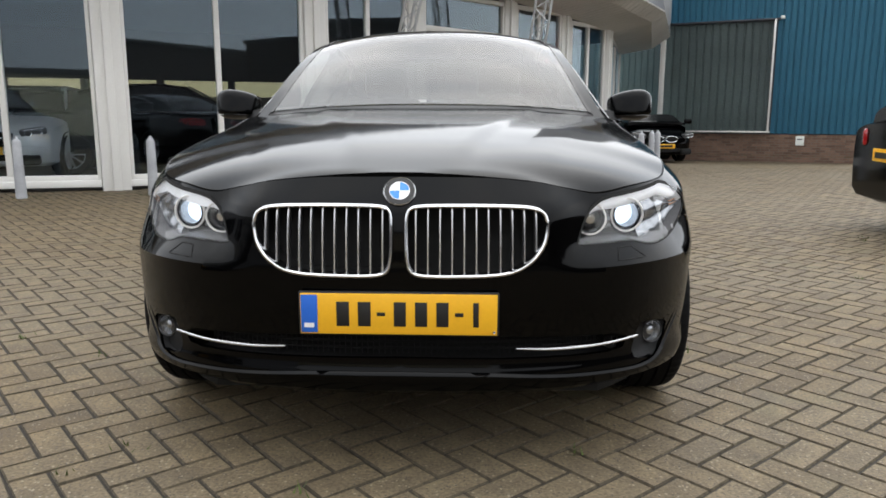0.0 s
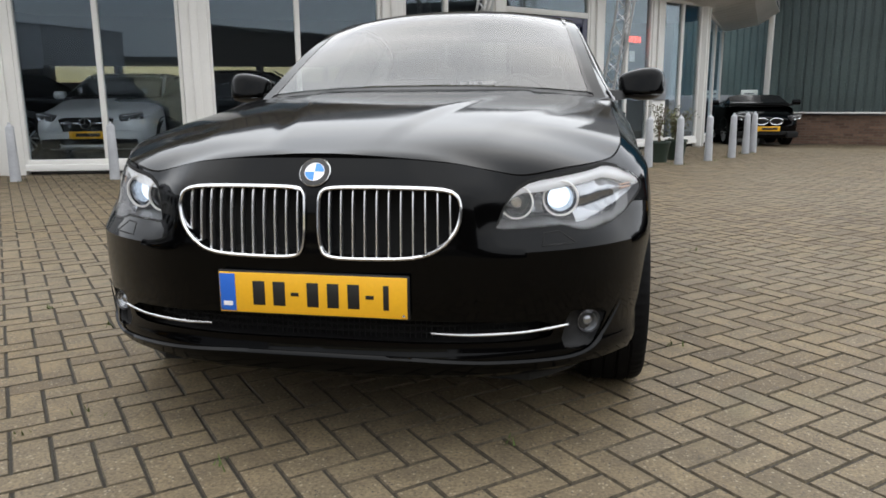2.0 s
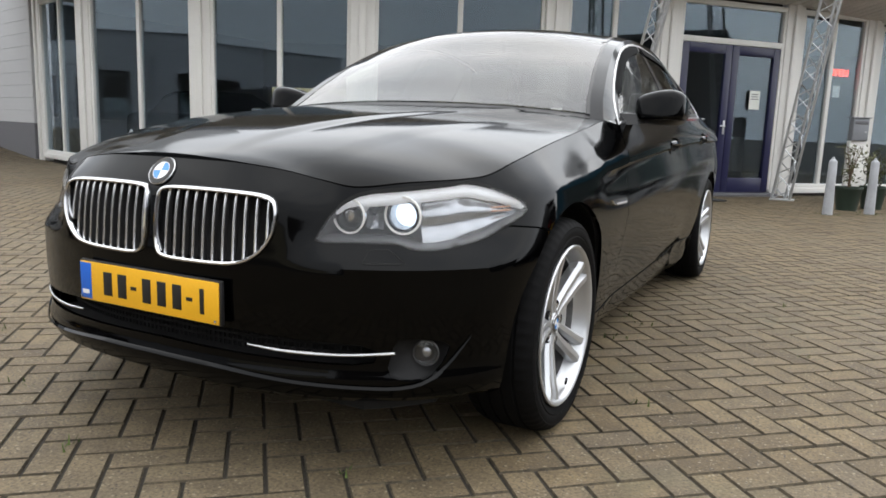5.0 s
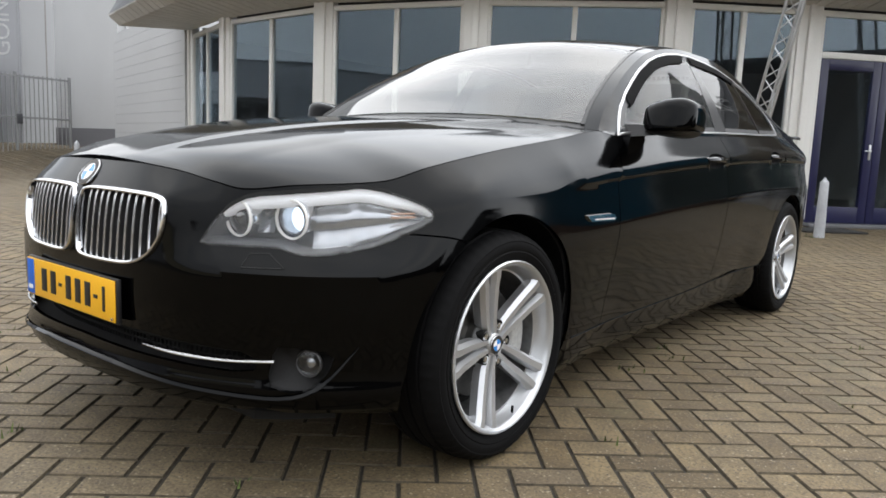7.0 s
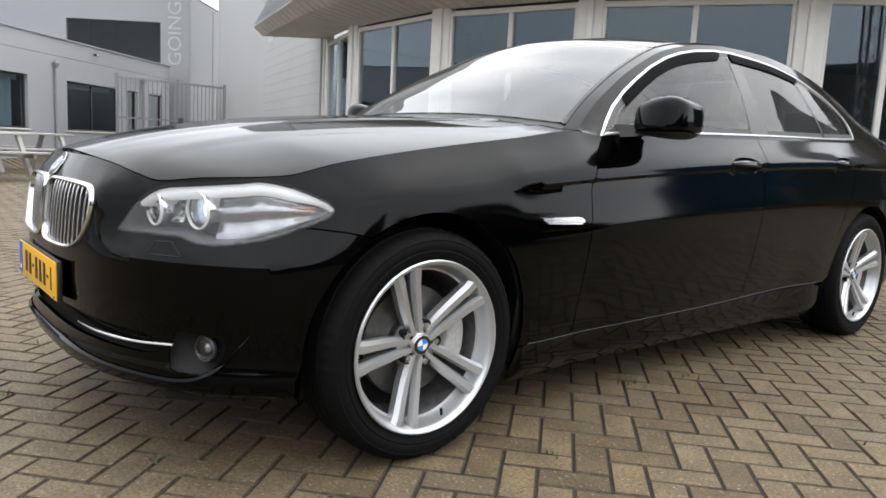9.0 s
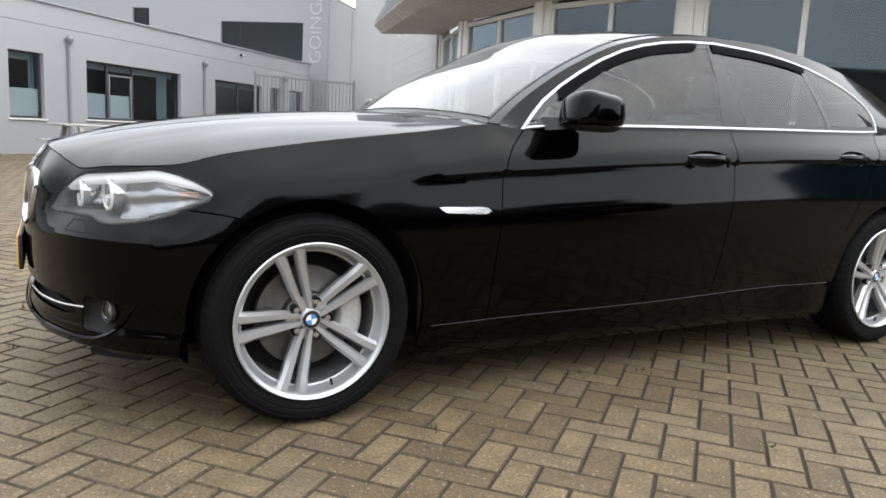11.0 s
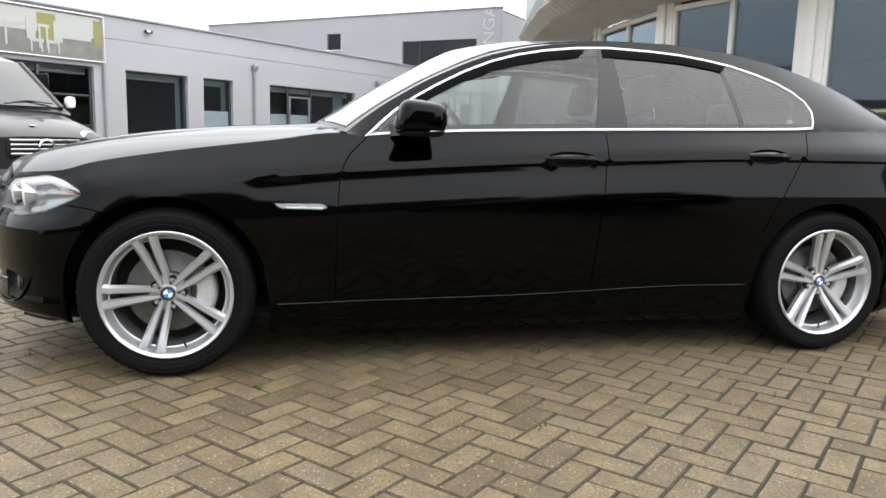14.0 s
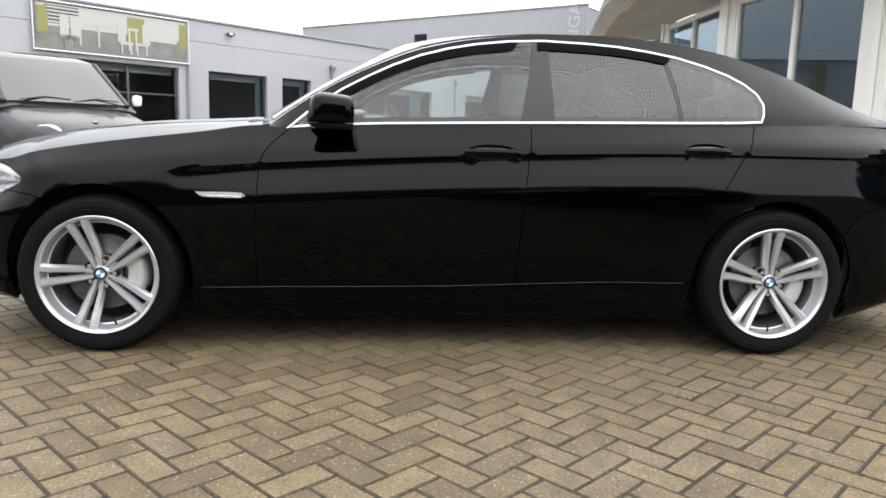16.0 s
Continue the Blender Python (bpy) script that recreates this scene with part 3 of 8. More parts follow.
for s in (5.03, 12.45, 19.3):
    downpipe(offices, s, 3.85)
part("pipe", tube([(-0.95, -0.06, 0.0), (-0.95, -0.06, 3.42)], 0.04, 10), "grey_dark", offices)
for s, z in ((0.6, 4.55), (15.3, 4.55)):
    fl = new("floodlight")
    fl.parent = offices
    part("lamp_body", box(0.24, 0.14, 0.09, (s, -0.09, z), 0.02), "anthracite", fl)
    part("lens", box(0.12, 0.02, 0.06, (s - 0.05, -0.165, z + 0.015)), "paper", fl, angle=0)

# upper storey block that faces the yard
B0, b_yaw, LB = Vector((-35.5, -1.0, -0.35)), radians(50), 17.95
block = empty("office_tower", Matrix.Translation(B0) @ Matrix.Rotation(b_yaw, 4, "Z") @ Matrix.Diagonal((0.757, 0.757, 0.757, 1)), "tall light grey office block with dark windows", "building")
B_OPEN = [(6.1, 7.15, 6.95, 7.95, 1), (11.65, 16.55, 5.25, 7.3, 3)]
holed_wall(-4, LB, -0.2, 8.9, B_OPEN, 0.3, "grey", block)
part("roof_trim", box(LB + 4.2, 0.36, 0.08, ((LB - 4) / 2, 0.12, 8.9), 0.01), "grey_dark", block)
for o in B_OPEN:
    office_window(block, *o)
part("back_wall", box(LB + 4, 0.2, 8.6, ((LB - 4) / 2, 4.0, 0)), "shop_wall", block, angle=0)
part("side_wall", box(0.3, 14, 9.05, (LB - 0.15, 7.3, -0.2)), "grey_shaded", block, angle=0)
part("roof", box(LB + 4, 14, 0.1, ((LB - 4) / 2, 7.2, 8.75)), "roof", block, angle=0)
part("downpipe", tube([(LB + 0.08, -0.02, 0.0), (LB + 0.08, -0.02, 8.8)], 0.09, 10), "grey", block)
# tall faded lettering at the corner, reading upwards
lc = bpy.data.curves.new("wall_text", "FONT")
lc.body, lc.size, lc.extrude = "GOINGA", 0.98, 0.012
lo_ob = new("wall_lettering", lc)
lo_ob.parent = block
lo_ob.matrix_local = Matrix.Translation((17.62, -0.012, 5.15)) @ Matrix.Rotation(radians(90), 4, "X") @ Matrix.Rotation(radians(90), 4, "Z")
lc.materials.append(M["faded"])
tagged(lo_ob, "faded white lettering reading upwards")


# ---- teal hall ----
H0, H1 = Vector((1.2, 20.3, 0)), Vector((24.0, 10.05, 0))
hd = (H1 - H0).normalized()
hall = empty("industrial_hall", Matrix.Translation(H0) @ Matrix.Rotation(math.atan2(hd.y, hd.x), 4, "Z"), "teal profiled-sheet hall on a brown brick base", "building")
SH = (Vector((5.2, 18.5, 0)) - H0).dot(hd)
SIGN_X = SH - 0.95


def sheet(x0, x1, z0, z1, y, pitch, depth, material, parent, name):
    bm = bmesh.new()
    pts = []
    x = x0
    while x < x1 - 1e-6:
        for dx, dy in ((0, 0), (0.62, 0), (0.72, depth), (0.9, depth)):
            pts.append((min(x + dx * pitch, x1), y + dy))
        x += pitch
    pts.append((x1, y))
    lo = [bm.verts.new((a, b, z0)) for a, b in pts]
    hi = [bm.verts.new((a, b, z1)) for a, b in pts]
    for i in range(len(pts) - 1):
        if pts[i + 1][0] - pts[i][0] > 1e-5:
            bm.faces.new((lo[i], lo[i + 1], hi[i + 1], hi[i]))
    bmesh.ops.solidify(bm, geom=bm.faces, thickness=0.004)
    return part(name, bm, material, parent, angle=0)


sheet(SH + 3.2, 10.8, 0.58, 5.4, 0.0, 0.155, 0.03, "teal", hall, "sheet_wall")
sheet(SH + 0.4, SH + 3.2, 3.5, 5.4, 0.0, 0.155, 0.03, "teal", hall, "sheet_wall")
part("side_wall", box(0.1, 8.0, 5.6, (SH + 0.5, 4.3, -0.2)), "teal", hall, angle=0)
sheet(SH + 0.45, SH + 3.1, 0.64, 3.44, -0.10, 0.2, 0.03, "door_green", hall, "sliding_door")
sheet(SH - 9, SH + 0.4, 1.1, 4.1, 4.0, 0.2, 0.03, "door_green", hall, "back_wall")
part("low_wall", box(9.4, 0.3, 1.35, (SH - 4.3, 4.1, -0.25), 0.02), "grey", hall, angle=0)
part("door_edge", box(0.05, 0.06, 2.9, (SH + 3.14, -0.13, 0.6), 0.006), "white", hall)
part("door_sill", box(2.8, 0.06, 0.04, (SH + 1.8, -0.13, 0.6), 0.006), "white", hall)
part("door_track", box(2.85, 0.08, 0.05, (SH + 1.83, -0.12, 3.46), 0.01), "anthracite", hall)
part("door_post", box(0.13, 0.13, 5.7, (SH + 0.36, -0.14, -0.2), 0.01), "white", hall)
part("lamp", box(0.1, 0.12, 0.08, (SH + 3.3, -0.12, 3.48), 0.02), "paper", hall)
part("label_plate", box(0.2, 0.02, 0.24, (SH + 3.93, -0.03, 0.28), 0.005), "paper", hall, "small white notice plate on the brick base")
part("label_bar", box(0.12, 0.005, 0.03, (SH + 3.93, -0.043, 0.42)), "anthracite", hall, angle=0)
part("backing", box(10.7 - SH - 0.46, 0.1, 5.4, ((10.7 + SH + 0.46) / 2, 0.25, 0.0)), "plinth", hall, angle=0)
part("end_wall", box(0.1, 8.0, 5.6, (10.75, 4.3, -0.2)), "teal", hall, angle=0)
part("roof", box(10.9 - SH - 0.4, 8.2, 0.1, ((10.9 + SH + 0.4) / 2, 4.2, 5.42)), "roof", hall, angle=0)
part("sign_plate", box(0.50, 0.02, 0.24, (SIGN_X, 3.92, 1.02), 0.005), "paper", hall, "white notice on the dull green back wall")
part("sign_bar", box(0.3, 0.005, 0.03, (SIGN_X, 3.905, 1.13)), "anthracite", hall, angle=0)
part("base_course", box(10.7 - SH - 0.46, 0.2, 0.78, ((10.7 + SH + 0.46) / 2, 0.12, -0.25)), "mortar", hall, angle=0)


def base_bricks():
    verts, faces = [], []
    rng = random.Random(3)
    for row in range(12):
        z = -0.215 + row * 0.065
        x = SH + 0.48 + (0.11 if row % 2 else 0)
        while x < 10.5:
            L, t = 0.205, 0.012 + rng.uniform(-0.002, 0.003)
            k = len(verts)
            for a in (x, x + L):
                for b in (0.02, 0.02 - t):
                    for c in (z, z + 0.053):
                        verts.append((a, b, c))
            faces += [tuple(k + q for q in f) for f in ((0, 1, 3, 2), (4, 6, 7, 5), (2, 3, 7, 6), (0, 4, 5, 1), (1, 5, 7, 3))]
            x += 0.22
    me = bpy.data.meshes.new("bricks")
    me.from_pydata(verts, [], faces)
    me.materials.append(M["brick"])
    ob = new("bricks", me)
    ob.parent = hall
    tagged(ob, "weathered brown stretcher-bond bricks", kind="stuff")


base_bricks()


# ---- across the yard: dark halls and gabled houses that the glass mirrors ----
def plain_hall(name, x0, x1, y0, y1, h, wall, label, cap=0.25):
    hall = empty(name, None, label, "building")
    part("wall", box(x1 - x0, y1 - y0, h, ((x0 + x1) / 2, (y0 + y1) / 2, 0), 0.02), wall, hall, angle=0)
    part("roof", box(x1 - x0 + 0.3, y1 - y0 + 0.3, cap, ((x0 + x1) / 2, (y0 + y1) / 2, h), 0.03), "roof", hall, angle=0)
    return hall


def gabled_house(x, y, w, d, h, ridge):
    house = empty("house", Matrix.Translation((x, y, 0)), "pale plastered house with a dark gabled roof", "house")
    part("wall", prism([(-w / 2, -d / 2), (w / 2, -d / 2), (w / 2, d / 2), (-w / 2, d / 2)], h), "paper", house, angle=0)
    bm = bmesh.new()
    q = [[bm.verts.new((sx * (w / 2 + ox), sy * (d / 2 + 0.3), z)) for sx, ox, z in ((-1, 0.35, h - 0.2), (0, 0, ridge), (1, 0.35, h - 0.2))] for sy in (-1, 1)]
    for i in range(2):
        bm.faces.new((q[0][i], q[0][i + 1], q[1][i + 1], q[1][i]))
    bmesh.ops.solidify(bm, geom=bm.faces[:], thickness=0.18)
    part("roof", bm, "roof", house, angle=0)
    bm = bmesh.new()
    a = [bm.verts.new(p) for p in ((-w / 2, d / 2 - 0.02, h - 0.05), (w / 2, d / 2 - 0.02, h - 0.05), (0, d / 2 - 0.02, ridge - 0.15))]
    bm.faces.new(a)
    bmesh.ops.solidify(bm, geom=bm.faces[:], thickness=0.2)
    part("gable", bm, "paper", house, angle=0)
    for wx in (-w / 4, w / 4):
        part("window", box(1.1, 0.06, 1.1, (wx, d / 2 + 0.02, 1.0), 0.01), "anthracite", house)


plain_hall("low_workshop", -13.0, 5.5, -36.0, -25.0, 3.1, "cream", "low cream workshop across the yard", 0.3)
plain_hall("opposite_hall", 7.5, 34.0, -26.6, -24.0, 5.4, "dark_sheet", "long dark brown hall across the yard")
plain_hall("side_hall", 24.0, 34.0, -20.0, 9.0, 5.6, "dark_sheet", "dark brown hall beside the yard")
gabled_house(-27.0, -29.0, 8.0, 8.0, 3.0, 5.6)
gabled_house(-38.0, -27.0, 8.0, 8.0, 3.0, 5.6)
gabled_house(-16.5, -34.0, 8.0, 8.0, 3.0, 5.8)


# ---- the black saloon ----
from mathutils import geometry

M.update(
    paint=lacquer("black_car_paint", (0.0004, 0.0004, 0.0005)),
    # black liners and mesh; also painted as shade in gaps and bolt holes
    gap=mat("black_liner_and_shade", (0.004, 0.004, 0.004), 0.9, grain=80, tint=0.1),
    trim=mat("satin_black_trim", (0.010, 0.010, 0.011), 0.42, grain=200, tint=0.15, bump=0.05),
    gloss=mat("gloss_black_pillar_trim", (0.010, 0.010, 0.011), 0.18, grain=200, tint=0.1, spec=0.32),
    chrome=mat("bright_chrome", (0.66, 0.67, 0.69), 0.12, 1.0, grain=100, tint=0.02),
    satin=mat("satin_chrome", (0.62, 0.62, 0.63), 0.26, 1.0, grain=100, tint=0.03),
    window_chrome=mat("bright_window_strip", (0.46, 0.46, 0.47), 0.3, 1.0, grain=100, tint=0.03),
    alloy=mat("silver_alloy_paint", (0.50, 0.51, 0.525), 0.32, 0.7, grain=300, tint=0.04, clear=0.4),
    rubber=mat("tyre_rubber", (0.0045, 0.0045, 0.0048), 0.7, grain=120, tint=0.3, bump=0.1, spec=0.08),
    disc=mat("brake_disc_steel", (0.11, 0.107, 0.103), 0.45, 0.8, grain=40, tint=0.25),
    caliper=mat("grey_cast_caliper", (0.42, 0.42, 0.41), 0.5, 0.3, grain=80, tint=0.15),
    plate=mat("yellow_plate", (0.80, 0.42, 0.015), 0.38, grain=100, tint=0.03),
    plate_blue=mat("blue_plate_band", (0.015, 0.12, 0.55), 0.4, grain=100, tint=0.03),
    plate_ink=mat("black_plate_ink", (0.008, 0.008, 0.008), 0.45, grain=100, tint=0.05),
    white_enamel=mat("white_enamel", (0.8, 0.8, 0.8), 0.2, grain=50, tint=0.01, clear=0.5),
    blue_enamel=mat("blue_enamel", (0.03, 0.22, 0.62), 0.2, grain=50, tint=0.01, clear=0.5),
    screen=glass("windscreen_glass", (0.28, 0.31, 0.305), 0.9, 0.9),
    car_glass=glass("clear_car_glass", (0.82, 0.88, 0.86), 0.35, 0.6),
    dark_glass=glass("tinted_car_glass", (0.22, 0.225, 0.225), 0.55, 0.5),
    lens=glass("headlamp_lens", (0.95, 0.955, 0.965), 0.1, 1.0),
    reflector=mat("lamp_reflector", (0.75, 0.76, 0.78), 0.16, 1.0, grain=60, tint=0.05),
    lamp_black=mat("lamp_housing", (0.06, 0.06, 0.064), 0.35, grain=60, tint=0.1),
    amber=mat("amber_reflector", (0.45, 0.24, 0.14), 0.25, grain=60, tint=0.05),
    beam=glow("xenon_beam", (0.74, 0.86, 1.0), 1.1),
    lamp_silver=mat("dull_lamp_reflector", (0.36, 0.37, 0.385), 0.26, 0.9, grain=28, tint=0.35, bump=1.0),
    brow_light=glow("lit_brow", (0.80, 0.82, 0.85), 0.12),
    lamp_facets=mat("faceted_lamp_reflector", (0.30, 0.31, 0.325), 0.2, 0.9, grain=40, tint=0.2),
    # brake dust, darkened further for the shadow in the gaps behind the spokes
    barrel=mat("dusty_shaded_rim_barrel", (0.20, 0.20, 0.20), 0.45, 0.6, grain=40, tint=0.3),
    fog_panel=mat("grained_grey_panel", (0.012, 0.012, 0.0125), 0.6, grain=220, tint=0.2, bump=0.1, spec=0.2),
    halo=glow("ring_light", (0.72, 0.71, 0.69), 0.06),
    # black plastic of the deflectors, and painted shade in the handle recesses
    smoked_and_shade=mat("smoked_plastic_and_shade", (0.004, 0.004, 0.005), 0.6, grain=150, tint=0.1, spec=0.06),
    bar_grey=mat("satin_grille_bar", (0.06, 0.06, 0.062), 0.4, 0.5, grain=100, tint=0.05),
    leather=mat("dark_seat_leather", (0.035, 0.033, 0.03), 0.5, grain=60, tint=0.15, bump=0.1),
    dash=mat("dark_dashboard", (0.02, 0.02, 0.021), 0.6, grain=150, tint=0.1, bump=0.1),
    red_lens=mat("red_tail_lens", (0.30, 0.01, 0.012), 0.15, grain=60, tint=0.05, clear=0.6),
)

HALF, TAIL = 0.925, 4.067
R_ARCH, R_ARCH_R, WB, HUB = 0.387, 0.378, 2.966, 0.338


NOSE_PLAN = [(-0.15, -0.803), (0, -0.805), (0.15, -0.803), (0.30, -0.790), (0.45, -0.757), (0.58, -0.702), (0.68, -0.640), (0.76, -0.570), (0.825, -0.490), (0.873, -0.405), (0.905, -0.31), (0.919, -0.20), (0.924, -0.08), (0.925, 0.0), (0.925, 0.1)]


def outline():
    """Plan of the body at its widest, from the middle of the nose round the left side to the middle of the tail."""
    pts = []
    P = [np.array(p) for p in NOSE_PLAN]
    for i in range(1, len(P) - 2):
        a, b, c, d = P[i - 1 : i + 3]
        for j in range(10):
            t = j / 10
            pts.append(tuple(0.5 * (2 * b + (c - a) * t + (2 * a - 5 * b + 4 * c - d) * t * t + (3 * b - a - 3 * c + d) * t ** 3)))
    pts.append((HALF, 0.0))
    for k in range(1, 121):
        pts.append((HALF, 3.0 * k / 120))
    for k in range(1, 101):
        a = math.pi / 2 * k / 100
        pts.append((HALF * math.cos(a) ** (2 / 2.8), 3.0 + (TAIL - 3.0) * math.sin(a) ** (2 / 2.8)))
    p = np.array(pts)
    keep = np.r_[True, np.linalg.norm(np.diff(p, axis=0), axis=1) > 1e-5]
    p = p[keep]
    u = np.r_[0, np.cumsum(np.linalg.norm(np.diff(p, axis=0), axis=1))]
    t = np.gradient(p, u, axis=0)
    t /= np.linalg.norm(t, axis=1)[:, None]
    t[0], t[-1] = (1, 0), (-1, 0)
    return u, p, np.stack([t[:, 1], -t[:, 0]], 1)


OU, OP, ON = outline()
U_END = float(OU[-1])


def u_y(y):
    return float(np.interp(y, OP[:, 1], OU))


def u_x(x):
    k = int(np.argmax(OP[:, 0]))
    return float(np.interp(x, OP[:k, 0], OU[:k]))


def out_at(u):
    return [float(np.interp(u, OU, c)) for c in (OP[:, 0], OP[:, 1], ON[:, 0], ON[:, 1])]


# the upper edge of the lower body: height and inset along the outline
TOP = [(0, 0.830, 0.075), (u_x(0.2), 0.828, 0.076), (u_x(0.37), 0.815, 0.080), (u_x(0.49), 0.793, 0.082), (u_x(0.575), 0.778, 0.076), (u_x(0.70), 0.793, 0.080), (u_y(-0.44), 0.809, 0.090), (u_y(-0.3), 0.842, 0.10), (u_y(0.0), 0.892, 0.112), (u_y(0.4), 0.946, 0.118), (u_y(0.68), 0.983, 0.112), (u_y(0.80), 0.968, 0.088), (u_y(1.09), 0.984, 0.080), (u_y(1.83), 1.010, 0.078), (u_y(2.8), 1.038, 0.095), (u_y(3.0), 1.048, 0.110), (u_y(3.3), 1.056, 0.13), (u_y(3.7), 1.058, 0.12), (U_END, 1.035, 0.09)]
top_z = curve_through([(a, b) for a, b, c in TOP])
top_in = curve_through([(a, c) for a, b, c in TOP])
crease_z = curve_through([(-0.9, 0.74), (-0.1, 0.775), (0.35, 0.800), (0.7, 0.828), (1.58, 0.880), (2.62, 0.913), (3.4, 0.915), (4.1, 0.90)])
sill_z = curve_through([(-0.9, 0.28), (0.45, 0.284), (1.35, 0.295), (2.34, 0.327), (4.1, 0.34)])
Z_NOSE = (0.228, 0.252, 0.295, 0.328, 0.41, 0.50, 0.585, 0.603, 0.655, 0.735)
IN_MID = (0.055, 0.014, 0.002, 0.013, 0.004, 0.0, 0.001, 0.003, 0.007, 0.019)
IN_OUT = (0.055, 0.014, 0.002, 0.011, 0.004, 0.0, 0.0, 0.010, 0.042, 0.062)
Z_TAIL = (0.22, 0.25, 0.29, 0.34, 0.45, 0.55, 0.66, 0.74, 0.85, 0.95)
IN_TAIL = (0.09, 0.035, 0.012, 0.002, 0.0, 0.0, 0.01, 0.03, 0.045, 0.06)
PROFILES = {}


def profile(u):
    key = round(u, 4)
    if key in PROFILES:
        return PROFILES[key]
    x, y, _, _ = out_at(u)
    zt, it = top_z(u), top_in(u)
    zc, zs = crease_z(y), sill_z(y)
    fade = step(0.15, 0.75, y)
    zside = (0.15, 0.20, zs - 0.008, zs + 0.004, 0.38, 0.50, zc - 0.17, zc - 0.10, zc - 0.013, zc)
    tuck = step(0.40, 0.80, y) * (1 - step(2.15, 2.52, y))
    iside = (0.095 + 0.03 * tuck, 0.062 + 0.03 * tuck, 0.046 + 0.026 * tuck, 0.037 + 0.024 * tuck, 0.026 + 0.016 * tuck, 0.013 + 0.007 * tuck, 0.0, 0.004 + 0.006 * fade, 0.016 + 0.010 * fade, 0.020 - 0.006 * fade)
    wf = 1 - step(-0.50, -0.12, y)
    wr = step(3.25, 3.75, y)
    wo = step(0.385, 0.56, x)
    z, ins = [], []
    for k in range(10):
        nf = IN_MID[k] * (1 - wo) + IN_OUT[k] * wo
        z.append(Z_NOSE[k] * wf + Z_TAIL[k] * wr + zside[k] * (1 - wf - wr))
        ins.append(nf * wf + IN_TAIL[k] * wr + iside[k] * (1 - wf - wr))
    z.append(zt)
    ins.append(it)
    for k in range(9, -1, -1):
        z[k] = min(z[k], z[k + 1] - 0.006)
    PROFILES[key] = (z, curve_through(list(zip(z, ins))))
    return PROFILES[key]


def body(u, z, lift=0.0):
    x, y, nx, ny = out_at(u)
    d = profile(u)[1](z) - lift
    return Vector((x - nx * d, y - ny * d, z))


def body_normal(u, z):
    e = 0.004
    a = body(min(u + e, U_END), z) - body(max(u - e, 0), z)
    b = body(u, z + e) - body(u, z - e)
    return a.cross(b).normalized()


def arch(y, yc, r):
    d = r * r - (y - yc) ** 2
    return HUB + math.sqrt(d) if d > 0 else -1


def floor_z(u):
    """The lower edge of the panels."""
    x, y, _, _ = out_at(u)
    base = profile(u)[0][0] + 0.002
    return max(base, arch(y, 0, R_ARCH), arch(y, WB, R_ARCH_R))


def cdt(loops, lines, grid, clear=0.007):
    """Triangles of a flat region with cut lines. loops: closed runs, lines: open runs, grid: loose points."""
    pts, edges = [], []
    segs = []
    for run, shut in [(r, True) for r in loops] + [(r, False) for r in lines]:
        k = len(pts)
        pts += [Vector(p) for p in run]
        n = len(run)
        edges += [(k + i, k + (i + 1) % n) for i in range(n if shut else n - 1)]
        segs += [(run[i], run[(i + 1) % n]) for i in range(n if shut else n - 1)]
    a = np.array([s[0] for s in segs])
    d = np.array([s[1] for s in segs]) - a
    dd = np.maximum((d * d).sum(1), 1e-12)
    for g in grid:
        q = np.array(g)
        t = np.clip(((q - a) * d).sum(1) / dd, 0, 1)
        if np.min(((a + t[:, None] * d - q) ** 2).sum(1)) > clear * clear:
            pts.append(Vector(g))
    v, _, f, _, _, _ = geometry.delaunay_2d_cdt(pts, edges, [], 0, 1e-6)
    return [tuple(p) for p in v], [tuple(t) for t in f]


def inside(p, poly):
    x, y = p
    hit = False
    n = len(poly)
    for i in range(n):
        x0, y0 = poly[i]
        x1, y1 = poly[(i + 1) % n]
        if (y0 > y) != (y1 > y) and x < (x1 - x0) * (y - y0) / (y1 - y0) + x0:
            hit = not hit
    return hit


def resample(run, gap, shut=False):
    out = []
    n = len(run)
    for i in range(n if shut else n - 1):
        p, q = np.array(run[i]), np.array(run[(i + 1) % n])
        k = max(1, int(np.ceil(np.linalg.norm(q - p) / gap)))
        out += [tuple(p + (q - p) * j / k) for j in range(k)]
    return out if shut else out + [tuple(run[-1])]


def rounded(poly, gap, rounds=2, shut=True):
    """Corner cutting, then even steps."""
    p = list(poly)
    for _ in range(rounds):
        q = []
        n = len(p)
        for i in range(n if shut else n - 1):
            a, b = np.array(p[i]), np.array(p[(i + 1) % n])
            q += [tuple(a * 0.78 + b * 0.22), tuple(a * 0.22 + b * 0.78)]
        p = q if shut else [p[0]] + q + [p[-1]]
    return resample(p, gap, shut)


def offset_run(run, d, shut=False):
    out = []
    n = len(run)
    for i in range(n):
        a = np.array(run[i - 1] if shut or i > 0 else run[i])
        b = np.array(run[(i + 1) % n] if shut or i < n - 1 else run[i])
        t = b - a
        t = t / max(np.linalg.norm(t), 1e-9)
        out.append((run[i][0] - t[1] * d, run[i][1] + t[0] * d))
    return out


def yz(pairs):
    return [(u_y(y), z) for y, z in pairs]


def xz(pairs):
    return [(u_x(x), z) for x, z in pairs]


